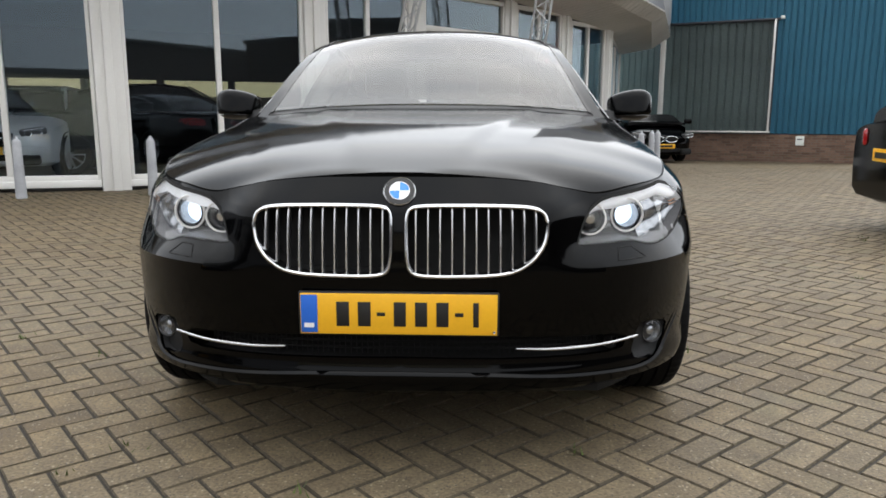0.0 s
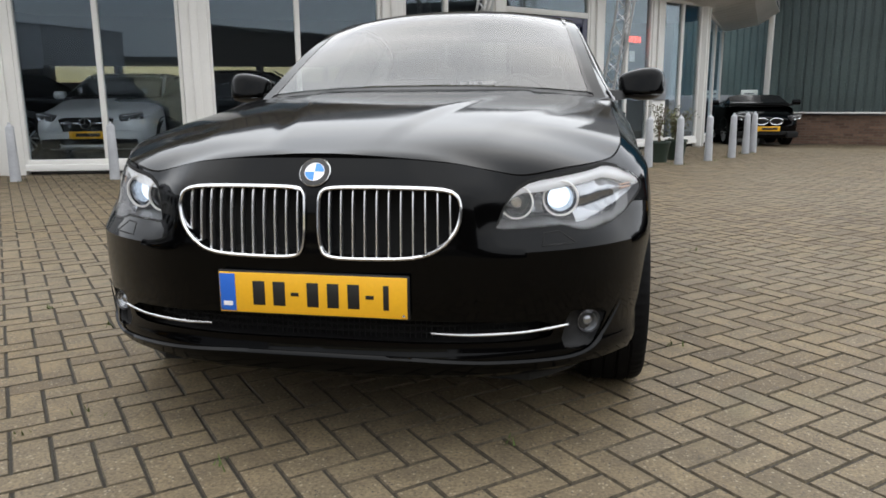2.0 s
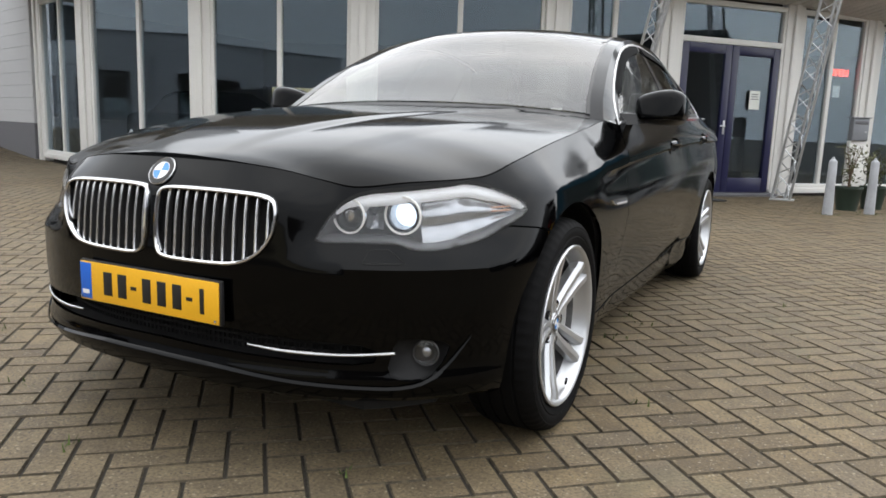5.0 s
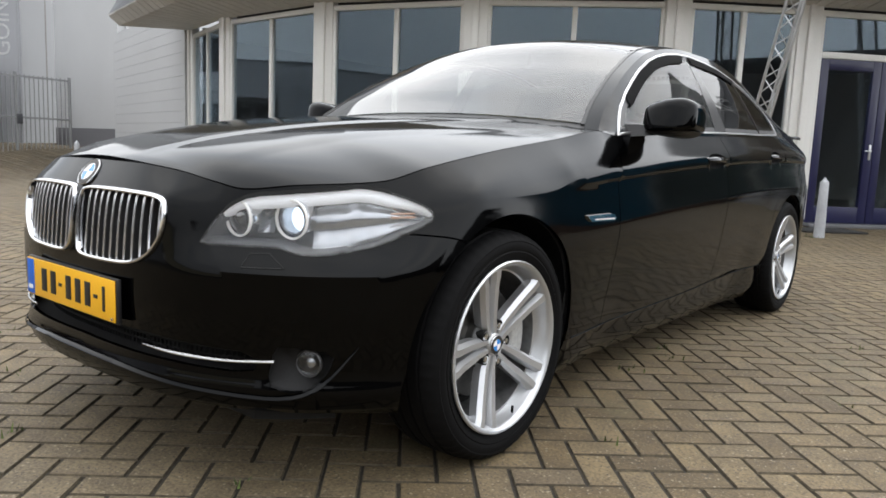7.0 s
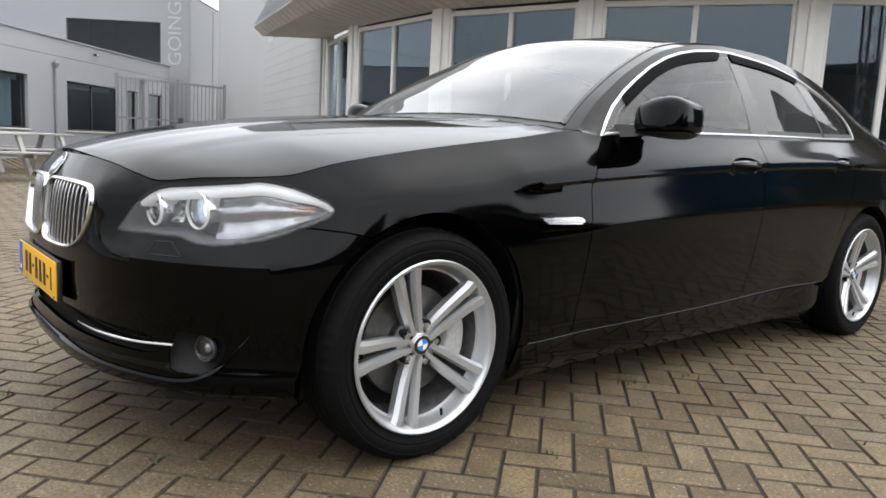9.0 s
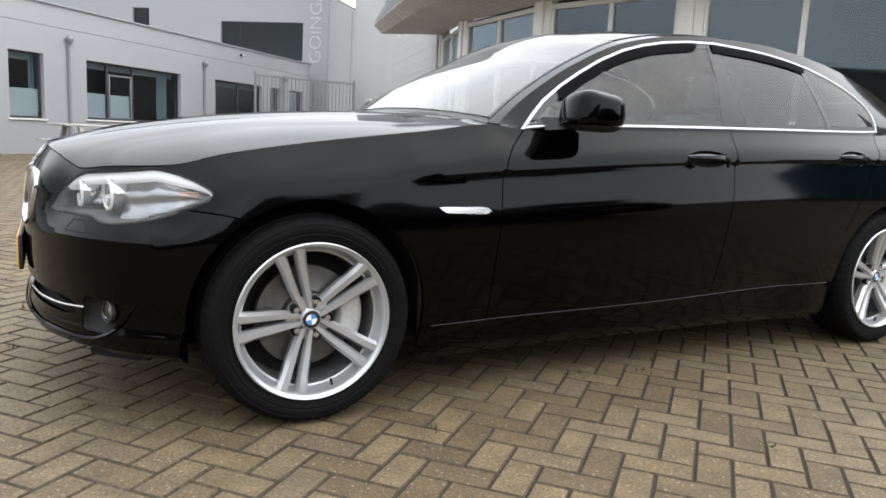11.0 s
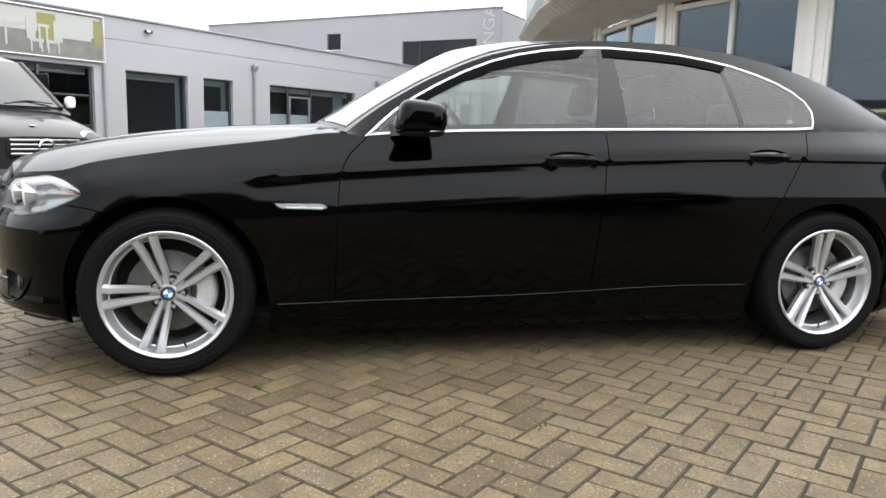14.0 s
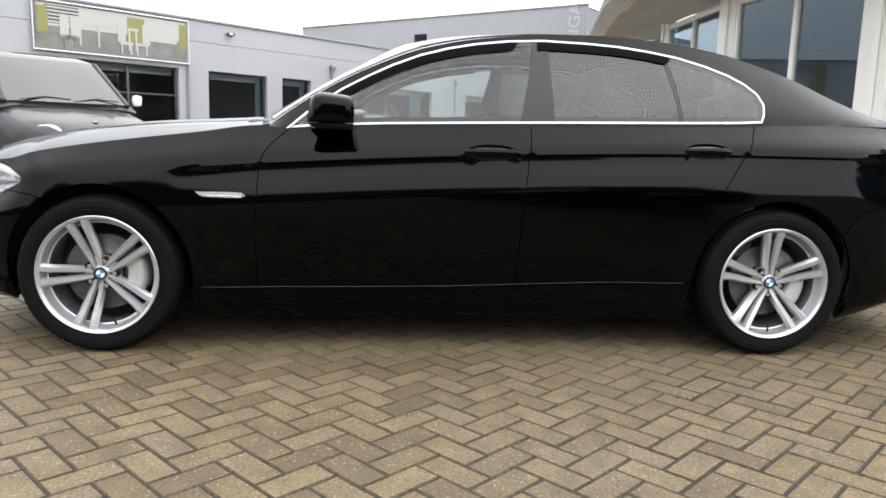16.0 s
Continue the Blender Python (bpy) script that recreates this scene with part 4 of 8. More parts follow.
LAMP = rounded([(0.492, 0.644), (0.506, 0.672), (0.527, 0.708), (0.559, 0.741), (0.613, 0.766), (0.745, 0.778), (0.875, 0.790), (0.906, 0.795), (0.953, 0.792), (1.010, 0.782), (1.062, 0.766), (1.112, 0.746), (1.124, 0.729), (1.108, 0.711), (1.020, 0.677), (0.955, 0.654), (0.869, 0.637), (0.800, 0.630), (0.755, 0.631), (0.727, 0.638), (0.700, 0.646), (0.607, 0.645)], 0.015, 1)
KIDNEY = rounded(xz([(0.020, 0.70), (0.022, 0.745), (0.045, 0.757), (0.2, 0.758), (0.34, 0.754), (0.385, 0.742), (0.394, 0.705), (0.384, 0.655), (0.355, 0.615), (0.31, 0.587), (0.25, 0.576), (0.07, 0.574), (0.03, 0.584), (0.021, 0.63)]), 0.012, 2)
FOG = rounded(xz([(0.655, 0.312), (0.70, 0.296), (0.74, 0.302), (0.772, 0.345), (0.782, 0.397), (0.70, 0.411), (0.672, 0.408)]), 0.012, 1)
INTAKE = [(0.0, 0.345)] + resample(xz([(0.02, 0.345), (0.58, 0.338), (0.628, 0.345), (0.640, 0.375), (0.60, 0.392), (0.3, 0.408), (0.02, 0.412)]), 0.03) + [(0.0, 0.412)]
SEAMS = dict(
    bumper=yz([(-0.385, 0.684), (-0.33, 0.680), (-0.27, 0.674), (-0.19, 0.655)]),
    front_door=yz([(0.80, 0.985), (0.766, 0.950), (0.715, 0.905), (0.680, 0.85), (0.667, 0.77), (0.660, 0.66), (0.655, 0.45), (0.655, 0.27)]),
    rear_door=yz([(1.832, 1.03), (1.818, 0.844), (1.805, 0.733), (1.79, 0.5), (1.785, 0.29)]),
    quarter=yz([(2.86, 1.06), (2.84, 1.022), (2.80, 0.93), (2.72, 0.80), (2.65, 0.685), (2.60, 0.58)]),
    sill=yz([(0.36, 0.284), (0.8, 0.287), (1.35, 0.295), (2.0, 0.312), (2.62, 0.335)]),
    tail=yz([(3.28, 0.56), (3.34, 0.665), (3.45, 0.690), (3.7, 0.705)]) + [(U_END, 0.72)],
)
GAP = 0.0022
HANDLES = [(1.655, 0.120, 0.899), (2.610, 0.106, 0.929)]


def oval(yc, hw, zc, k=1.0):
    """Closed run of a door handle's recess."""
    return [(u_y(yc + hw * k * math.cos(a)), zc - 0.004 + 0.034 * k * math.sin(a)) for a in [2 * math.pi * i / 36 for i in range(36)]]


SEAMS = {k: resample(rounded(v, 0.05, 1, False), 0.03) for k, v in SEAMS.items()}


def tessellate_body():
    us = list(np.arange(0.0, u_y(-0.1), 0.0165)) + list(np.arange(u_y(-0.1), U_END, 0.026)) + [U_END]
    # exact arch curves
    low = []
    spans = [(0, R_ARCH), (WB, R_ARCH_R)]
    prev_u = 0.0

    def plain(u0, u1):
        n = max(2, int((u1 - u0) / 0.025))
        return [(u0 + (u1 - u0) * j / n, profile(u0 + (u1 - u0) * j / n)[0][0] + 0.002) for j in range(n + 1)]

    for yc, r in spans:
        ua, ub = u_y(yc - r), u_y(yc + r)
        low += plain(prev_u, ua)
        low += [(u_y(yc - r * math.cos(math.pi * j / 56)), HUB + r * math.sin(math.pi * j / 56)) for j in range(57)]
        prev_u = ub
    low += plain(prev_u, U_END)
    high = [(u, top_z(u)) for u in [U_END * k / 260 for k in range(261)]]
    loop = low + high[::-1]
    clean = [loop[0]]
    for p in loop[1:]:
        if abs(p[0] - clean[-1][0]) + abs(p[1] - clean[-1][1]) > 1e-4:
            clean.append(p)
    top0, low0 = clean[-1], clean[0]
    clean += [(0.0, top0[1] + (low0[1] - top0[1]) * j / 40) for j in range(1, 40)]
    clean = [p for p in clean if not (p[0] == 0.0 and 0.3455 < p[1] < 0.4115)]
    lines = []
    for run in SEAMS.values():
        lines += [offset_run(run, GAP), offset_run(run, -GAP)]
    grid = []
    for u in us:
        z, _ = profile(u)
        fz = floor_z(u)
        rows = []
        for a, b in zip(z, z[1:]):
            n = max(1, int(np.ceil((b - a) / 0.024)))
            rows += [a + (b - a) * j / n for j in range(n)]
        grid += [(u, r) for r in rows if fz + 0.006 < r < z[-1] - 0.006]
    ovals = [oval(*h) for h in HANDLES]
    v, f = cdt([clean, LAMP, KIDNEY, FOG, INTAKE] + ovals, lines, grid)
    seam_polys = [offset_run(r, GAP) + offset_run(r, -GAP)[::-1] for r in SEAMS.values()]
    side_y = {k: (np.array([p[1] for p in r]), np.array([p[0] for p in r])) for k, r in SEAMS.items()}

    def beyond(name, c):
        zz, uu = side_y[name]
        o = np.argsort(zz)
        return c[0] > float(np.interp(c[1], zz[o], uu[o]))

    panels = {}
    for t in f:
        c = (sum(v[i][0] for i in t) / 3, sum(v[i][1] for i in t) / 3)
        if not (0 <= c[0] <= U_END) or c[1] < floor_z(c[0]) - 0.0004 or c[1] > top_z(c[0]) + 0.0004:
            continue
        if any(inside(c, h) for h in [LAMP, KIDNEY, FOG, INTAKE] + ovals) or any(inside(c, s) for s in seam_polys):
            continue
        y = out_at(c[0])[1]
        if y < 1.0 and not beyond("front_door", c):
            bz = np.interp(c[0], [p[0] for p in SEAMS["bumper"]], [p[1] for p in SEAMS["bumper"]])
            if c[0] < u_y(-0.36) and c[1] < 0.76 or (y < 0.0 and c[1] < bz):
                name = "front_bumper"
            elif y < -0.3 and c[0] < u_x(0.60):
                name = "front_bumper"
            else:
                name = "front_wing"
            sz = np.interp(c[0], [p[0] for p in SEAMS["sill"]], [p[1] for p in SEAMS["sill"]])
            if y > 0.3 and c[1] < sz:
                name = "side_skirt"
        else:
            sz = np.interp(c[0], [p[0] for p in SEAMS["sill"]], [p[1] for p in SEAMS["sill"]])
            if c[1] < sz and y < 2.7:
                name = "side_skirt"
            elif not beyond("rear_door", c):
                name = "front_door"
            elif y < 2.9 and not beyond("quarter", c) and not (c[1] < 0.58 and y > 2.62):
                name = "rear_door"
            else:
                tz = np.interp(c[0], [p[0] for p in SEAMS["tail"]], [p[1] for p in SEAMS["tail"]])
                name = "rear_bumper" if (c[0] > SEAMS["tail"][0][0] and c[1] < tz and y > 3.3) else "rear_wing"
        panels.setdefault(name, []).append(t)
    return v, panels


def shell(verts, faces, place, flip=False, mirror=False, rim=0.012, both=False):
    """A bmesh of the triangles, laid out by place(u, z), with a turned-in edge."""
    bm = bmesh.new()
    for m in ((False, True) if both else (mirror,)):
        ids = {}
        for f in faces:
            vs = []
            for i in f:
                if i not in ids:
                    p = place(*verts[i])
                    ids[i] = bm.verts.new((-p.x, p.y, p.z) if m else p)
                vs.append(ids[i])
            bm.faces.new(vs[::-1] if m != flip else vs)
    if both:
        bmesh.ops.remove_doubles(bm, verts=[v for v in bm.verts if abs(v.co.x) < 5e-4], dist=1e-3)
    if rim:
        bm.normal_update()
        edges = [e for e in bm.edges if len(e.link_faces) == 1]
        normal = {v: v.normal.copy() for e in edges for v in e.verts}
        ret = bmesh.ops.extrude_edge_only(bm, edges=edges)["geom"]
        made = [g for g in ret if isinstance(g, bmesh.types.BMVert)]
        olds = {tuple(round(c, 6) for c in v.co): n for v, n in normal.items()}
        for v in made:
            n = olds.get(tuple(round(c, 6) for c in v.co))
            if n:
                v.co -= n * rim
    return bm


car = empty("car", Matrix.Translation((0.0, 0, 0)), "gloss black saloon with silver alloys and lit headlamps, parked on paving", "car")
BV, PANELS = tessellate_body()
for name, fs in PANELS.items():
    if name in ("front_bumper", "rear_bumper"):
        part(name, shell(BV, fs, body, both=True), "paint", car, angle=28)
    else:
        for mirror in (False, True):
            part(name, shell(BV, fs, body, mirror=mirror), "paint", car, angle=28)


def inner_liner():
    """Dark inner skin behind the panel gaps, and the wheel houses."""
    bm = bmesh.new()
    for m in (1, -1):
        rows = []
        for k in range(150):
            u = U_END * k / 149
            z0, z1 = floor_z(u), top_z(u)
            if u < u_y(-0.30):
                rows.append(None)
                continue
            row = []
            for j in range(13):
                p = body(u, z0 + (z1 - z0) * j / 12, -0.022)
                row.append(bm.verts.new((m * p.x, p.y, p.z)))
            rows.append(row)
        for a, b in zip(rows, rows[1:]):
            if a and b:
                for j in range(12):
                    bm.faces.new((a[j], b[j], b[j + 1], a[j + 1]))
    return bm


part("inner_skin", inner_liner(), "gap", car)
for yc, r in ((0, R_ARCH), (WB, R_ARCH_R)):
    for m in (1, -1):
        bm = bmesh.new()
        prof = [(r + 0.004, 0.0), (r + 0.004, -0.02), (r + 0.02, -0.05), (r + 0.02, -0.34), (0.06, -0.36)]
        rings = []
        for k in range(29):
            a = -0.10 + (math.pi + 0.2) * k / 28
            ring = []
            for rad, dx in prof:
                y, z = yc - rad * math.cos(a), HUB + rad * math.sin(a)
                face = body(u_y(yc - (rad if rad < r + 0.01 else r) * math.cos(a)), max(HUB + r * math.sin(max(a, 0)), 0.3)).x - 0.006
                ring.append(bm.verts.new((m * (face + dx), y, z)))
            rings.append(ring)
        for r0, r1 in zip(rings, rings[1:]):
            for j in range(len(prof) - 1):
                bm.faces.new((r0[j], r1[j], r1[j + 1], r0[j + 1]))
        part("wheel_house", bm, "trim", car)
half = []
for y in np.linspace(-0.62, 3.95, 90):
    wide = min(float(np.interp(y, OP[: int(np.argmax(OP[:, 0])), 1], OP[: int(np.argmax(OP[:, 0])), 0])) if y < 0 else HALF, HALF) - (0.14 if y < -0.3 else 0.17)
    if abs(y) < 0.43 or abs(y - WB) < 0.43:
        wide = min(wide, 0.64)
    if y > 3.4:
        wide = min(wide, 0.80 - 0.5 * (y - 3.4))
    half.append((wide, float(y)))
bm = prism([(x, y) for x, y in half] + [(-x, y) for x, y in half[::-1]], 0.03, z0=0.195)
part("underbody", bm, "gap", car)

# bonnet
edge_tab = [(body(u, top_z(u)).x, body(u, top_z(u)).y, top_z(u)) for u in np.linspace(0, u_y(0.70), 160)]
EX, EY, EZ = (np.array(c) for c in zip(*edge_tab))
centre_z = curve_through([(-0.74, 0.838), (-0.60, 0.876), (-0.40, 0.918), (-0.1, 0.965), (0.2, 0.995), (0.45, 1.010), (0.66, 1.022)])
k_side = int(np.argmax(EY > -0.43))


def bonnet_z(x, y):
    xe = float(np.interp(y, EY, EX))
    ze = float(np.interp(y, EY, EZ))
    zc = centre_z(y)
    s = min(abs(x) / max(xe, 1e-4), 1.0)
    z = zc + (ze - zc) * s ** 3.0
    if s < 0.999:
        ax = abs(x)
        r1 = 0.13 + 0.33 * step(-0.80, 0.75, y)
        r2 = 0.40 + 0.27 * step(-0.75, 0.70, y)
        fade = (1 - s ** 6) * step(-0.76, -0.45, y)
        z += fade * (0.0065 * min(1.0, max(0.0, (r1 + 0.05 - ax) / 0.05)) + 0.003 * min(1.0, max(0.0, (r2 + 0.06 - ax) / 0.06)))
    return z


def bonnet():
    bm = bmesh.new()
    n, rows = 120, 60
    grid = []
    lead_x = float(np.interp(-0.43, EY, EX))
    for j in range(rows + 1):
        b = (j / rows)
        row = []
        for i in range(n + 1):
            s = -1 + 2 * i / n
            s = math.copysign(abs(s) ** 0.9, s)
            xl = abs(s) * lead_x
            yl = float(np.interp(xl, EX[: k_side + 1], EY[: k_side + 1])) + 0.003
            yc = 0.60 + 0.075 * abs(s) ** 2
            y = yl + (yc - yl) * b ** 1.1
            xm = float(np.interp(-0.43 + (0.675 + 0.43) * b ** 1.1, EY, EX)) - 0.004
            x = s * xm
            row.append(bm.verts.new((x, y, bonnet_z(x, y))))
        grid.append(row)
    for j in range(rows):
        for i in range(n):
            bm.faces.new((grid[j][i], grid[j][i + 1], grid[j + 1][i + 1], grid[j + 1][i]))
    bm.normal_update()
    ed = [e for e in bm.edges if len(e.link_faces) == 1]
    ret = bmesh.ops.extrude_edge_only(bm, edges=ed)["geom"]
    for v in ret:
        if isinstance(v, bmesh.types.BMVert):
            v.co.z -= 0.014
    return bm


part("bonnet", bonnet(), "paint", car, angle=28)

# greenhouse: the edge between the flanks and the roof, and the middle line
E_Y = [(0.70, 0.792, 0.985), (0.80, 0.757, 1.062), (0.90, 0.733, 1.128), (1.11, 0.690, 1.243), (1.38, 0.648, 1.350), (1.65, 0.622, 1.405), (1.93, 0.607, 1.430), (2.21, 0.602, 1.433), (2.5, 0.602, 1.413), (2.8, 0.606, 1.365), (3.1, 0.625, 1.274), (3.35, 0.668, 1.160), (3.55, 0.715, 1.085), (3.72, 0.765, 1.064)]
e_x = curve_through([(y, x) for y, x, z in E_Y])
e_z = curve_through([(y, z) for y, x, z in E_Y])


def belt(y):
    u = u_y(y)
    return body(u, top_z(u))


def flank(y, z, lift=0.0):
    b = belt(y)
    zt = e_z(y)
    t = (z - b.z) / max(zt - b.z, 1e-3)
    t = min(max(t, -0.3), 1.0)
    x = b.x + (e_x(y) - b.x) * (t if t < 0 else t ** 1.18)
    return Vector((x + lift, y, z + 0.3 * lift))


DLO = [(0.775, 0.972), (0.84, 1.032), (0.904, 1.086), (1.0, 1.15), (1.1, 1.206), (1.22, 1.266), (1.35, 1.318), (1.47, 1.352), (1.6, 1.378), (1.75, 1.397), (1.91, 1.406), (2.13, 1.4), (2.27, 1.39), (2.4, 1.374), (2.539, 1.35), (2.67, 1.314), (2.772, 1.276), (2.846, 1.236), (2.898, 1.19), (2.918, 1.14), (2.907, 1.09), (2.888, 1.056)]
DLO_LOW = [(y, belt(y).z + 0.012) for y in (2.77, 2.6, 2.4, 2.1, 1.83, 1.5, 1.2, 1.0, 0.88)]
DLO_LOOP = resample(DLO + DLO_LOW, 0.05, True)
IN1 = offset_run(DLO_LOOP, -0.010, True)
IN2 = offset_run(DLO_LOOP, -0.030, True)
PILLARS = [[(1.775, 1.0), (1.8, 1.1), (1.835, 1.25), (1.865, 1.42)], [(1.935, 1.0), (1.935, 1.15), (1.932, 1.3), (1.925, 1.42)], [(2.498, 1.02), (2.495, 1.1), (2.482, 1.22), (2.455, 1.38)], [(2.522, 1.02), (2.519, 1.1), (2.506, 1.22), (2.479, 1.38)]]


def tessellate_flank():
    lo = [(y, belt(y).z) for y in np.linspace(0.705, 3.70, 90)]
    hi = [(y, e_z(y)) for y in np.linspace(3.70, 0.705, 110)]
    loop = [lo[0]]
    for p in lo[1:] + hi:
        if abs(p[0] - loop[-1][0]) + abs(p[1] - loop[-1][1]) > 1e-3:
            loop.append(p)
    grid = []
    for y in np.arange(0.73, 3.7, 0.04):
        a, b = belt(y).z, e_z(y)
        grid += [(y, a + (b - a) * j / 11) for j in range(1, 11)]
    v, f = cdt([loop, DLO_LOOP, IN1, IN2], [resample(p, 0.04) for p in PILLARS], grid)
    groups = {}
    xs = [(np.array([p[1] for p in q]), np.array([p[0] for p in q])) for q in PILLARS]
    for t in f:
        c = (sum(v[i][0] for i in t) / 3, sum(v[i][1] for i in t) / 3)
        if not (0.7 < c[0] < 3.71) or c[1] < belt(c[0]).z - 2e-4 or c[1] > e_z(c[0]) + 2e-4:
            continue
        if not inside(c, DLO_LOOP):
            name = "pillar_panel"
        elif not inside(c, IN1):
            name = "skip"
        else:
            k = sum(c[0] > float(np.interp(c[1], *x)) for x in xs)
            name = ("front_glass", "centre_pillar", "rear_glass", "divider", "quarter_glass")[k]
            if not inside(c, IN2) and name.endswith("glass"):
                name = "window_seal"
        groups.setdefault(name, []).append(t)
    groups.pop("skip", None)
    return v, groups


FV, FLANKS = tessellate_flank()
for name, fs in FLANKS.items():
    material = {"pillar_panel": "paint", "centre_pillar": "gloss", "divider": "gloss", "window_seal": "trim", "front_glass": "car_glass", "rear_glass": "dark_glass", "quarter_glass": "dark_glass"}[name]
    for mirror in (False, True):
        ob = part(name, shell(FV, fs, lambda y, z: flank(y, z, 0.0 if material != "gloss" else 0.001), mirror=mirror, rim=0 if "glass" in name else 0.010), material, car, "" if "glass" not in name else "faintly tinted side window glass", angle=30)
        if "glass" in name:
            ob.visible_shadow = False


def ribbon(run, w, place, height, shut=True):
    """A rounded bright strip along a run on the flank."""
    bm = bmesh.new()
    prof = [(-0.5, 0.0), (-0.42, 0.75), (-0.2, 1.0), (0.2, 1.0), (0.42, 0.75), (0.5, 0.0)]
    sides = [offset_run(run, a * w, shut) for a, _ in prof]
    n = len(run)
    rows = [[bm.verts.new(place(*sides[k][i], 0.001 + prof[k][1] * height)) for k in range(len(prof))] for i in range(n)]
    for i in range(n if shut else n - 1):
        a, b = rows[i], rows[(i + 1) % n]
        for k in range(len(prof) - 1):
            bm.faces.new((a[k], a[k + 1], b[k + 1], b[k]))
    bmesh.ops.recalc_face_normals(bm, faces=bm.faces)
    return bm


def mirrored(bm):
    bmesh.ops.scale(bm, vec=(-1, 1, 1), verts=bm.verts)
    bmesh.ops.reverse_faces(bm, faces=bm.faces)
    return bm


RING = offset_run(DLO_LOOP, -0.005, True)
for m in (0, 1):
    bm = ribbon(RING, 0.0098, flank, 0.0025)
    part("window_chrome", mirrored(bm) if m else bm, "window_chrome", car, "bright metal strip round the side windows")

# windscreen, roof and rear window
MID = [(0.70, 0.60, 1.028), (0.80, 0.715, 1.094), (0.90, 0.815, 1.158), (1.11, 1.04, 1.286), (1.38, 1.33, 1.424), (1.65, 1.63, 1.466), (1.93, 1.93, 1.474), (2.21, 2.24, 1.473), (2.5, 2.56, 1.452), (2.8, 2.87, 1.405), (3.1, 3.16, 1.305), (3.35, 3.38, 1.195), (3.55, 3.54, 1.115), (3.72, 3.66, 1.095)]
m_y, m_z = curve_through([(a, b) for a, b, c in MID]), curve_through([(a, c) for a, b, c in MID])


def crown(t, s, lift=0.0):
    """A point of the roof skin: t runs from the scuttle to the boot, s from edge to edge."""
    w = 1 - abs(s) ** 2.3
    xe, ze = e_x(t), e_z(t)
    return Vector((s * xe, t + (m_y(t) - t) * w, ze + (m_z(t) - ze) * w + lift))


def crown_part(t0, t1, s0, s1, nt, ns, lift=0.0, rim=0.008):
    bm = bmesh.new()
    rows = [[bm.verts.new(crown(t0 + (t1 - t0) * j / nt, s0 + (s1 - s0) * i / ns, lift)) for i in range(ns + 1)] for j in range(nt + 1)]
    for j in range(nt):
        for i in range(ns):
            bm.faces.new((rows[j][i], rows[j][i + 1], rows[j + 1][i + 1], rows[j + 1][i]))
    if rim:
        bm.normal_update()
        ed = [e for e in bm.edges if len(e.link_faces) == 1]
        for v in bmesh.ops.extrude_edge_only(bm, edges=ed)["geom"]:
            if isinstance(v, bmesh.types.BMVert):
                v.co.z -= rim
    return bm


T_WS, T_RF, T_BK = 1.36, 2.78, 3.52
SW = 0.935
ws = part("windscreen", crown_part(0.725, T_WS - 0.025, -SW + 0.02, SW - 0.02, 22, 40, 0.001, 0.004), "screen", car, "clear windscreen reflecting the bright sky")
ws.visible_shadow = False
bk = part("rear_window", crown_part(T_RF + 0.03, T_BK - 0.04, -0.80, 0.80, 16, 24, 0.001, 0.004), "dark_glass", car)
bk.visible_shadow = False
part("roof", crown_part(T_WS, T_RF, -1, 1, 44, 44), "paint", car, angle=30)
for m in (-1, 1):
    part("front_pillar", crown_part(0.702, T_WS, m * SW if m > 0 else -1, 1 if m > 0 else -SW, 24, 4), "paint", car, angle=30)
    part("rear_pillar", crown_part(T_RF, 3.70, m * 0.80 if m > 0 else -1, 1 if m > 0 else -0.80, 24, 6), "paint", car, angle=30)
part("screen_border", crown_part(T_WS - 0.027, T_WS, -SW, SW, 2, 30), "gloss", car)
part("screen_border", crown_part(T_RF, T_RF + 0.03, -0.8, 0.8, 2, 30), "gloss", car)
part("scuttle", crown_part(0.66, 0.727, -SW, SW, 3, 30, -0.004), "trim", car)
for m in (-1, 1):
    a, b = m * (SW - 0.02), m * SW
    part("screen_seal", crown_part(0.72, T_WS, min(a, b), max(a, b), 24, 1, 0.003), "gloss", car)
    part("roof_moulding", crown_part(T_WS, T_RF + 0.4, min(m * 0.90, m * 0.925), max(m * 0.90, m * 0.925), 40, 1, 0.004), "gloss", car)


def boot():
    bm = bmesh.new()
    us = np.linspace(u_y(3.45), U_END, 60)
    edge = [body(u, top_z(u)) for u in us]
    n = 30
    rows = []
    for p in edge:
        row = []
        for i in range(n + 1):
            s = -1 + 2 * i / n
            w = 1 - abs(s) ** 2.4
            row.append(bm.verts.new((s * p.x, p.y, p.z + w * 0.052 * step(4.067, 3.75, p.y))))
        rows.append(row)
    for a, b in zip(rows, rows[1:]):
        for i in range(n):
            bm.faces.new((a[i], a[i + 1], b[i + 1], b[i]))
    return bm


part("boot_lid", boot(), "paint", car, angle=30)


# ---- front end details ----
def patch(loop, place, gap=0.02, mirror=False, rim=0.0, both=False):
    """A skin over a closed run on the body."""
    us = [p[0] for p in loop]
    zs = [p[1] for p in loop]
    grid = [(u, z) for u in np.arange(min(us), max(us), gap) for z in np.arange(min(zs), max(zs), gap) if inside((u, z), loop)]
    v, f = cdt([loop], [], grid, gap * 0.4)
    f = [t for t in f if inside((sum(v[i][0] for i in t) / 3, sum(v[i][1] for i in t) / 3), loop)]
    return shell(v, f, place, mirror=mirror, rim=rim, both=both)


def shrunk(loop, k):
    cu, cz = sum(p[0] for p in loop) / len(loop), sum(p[1] for p in loop) / len(loop)
    return [(cu + (u - cu) * k, cz + (z - cz) * k) for u, z in loop]


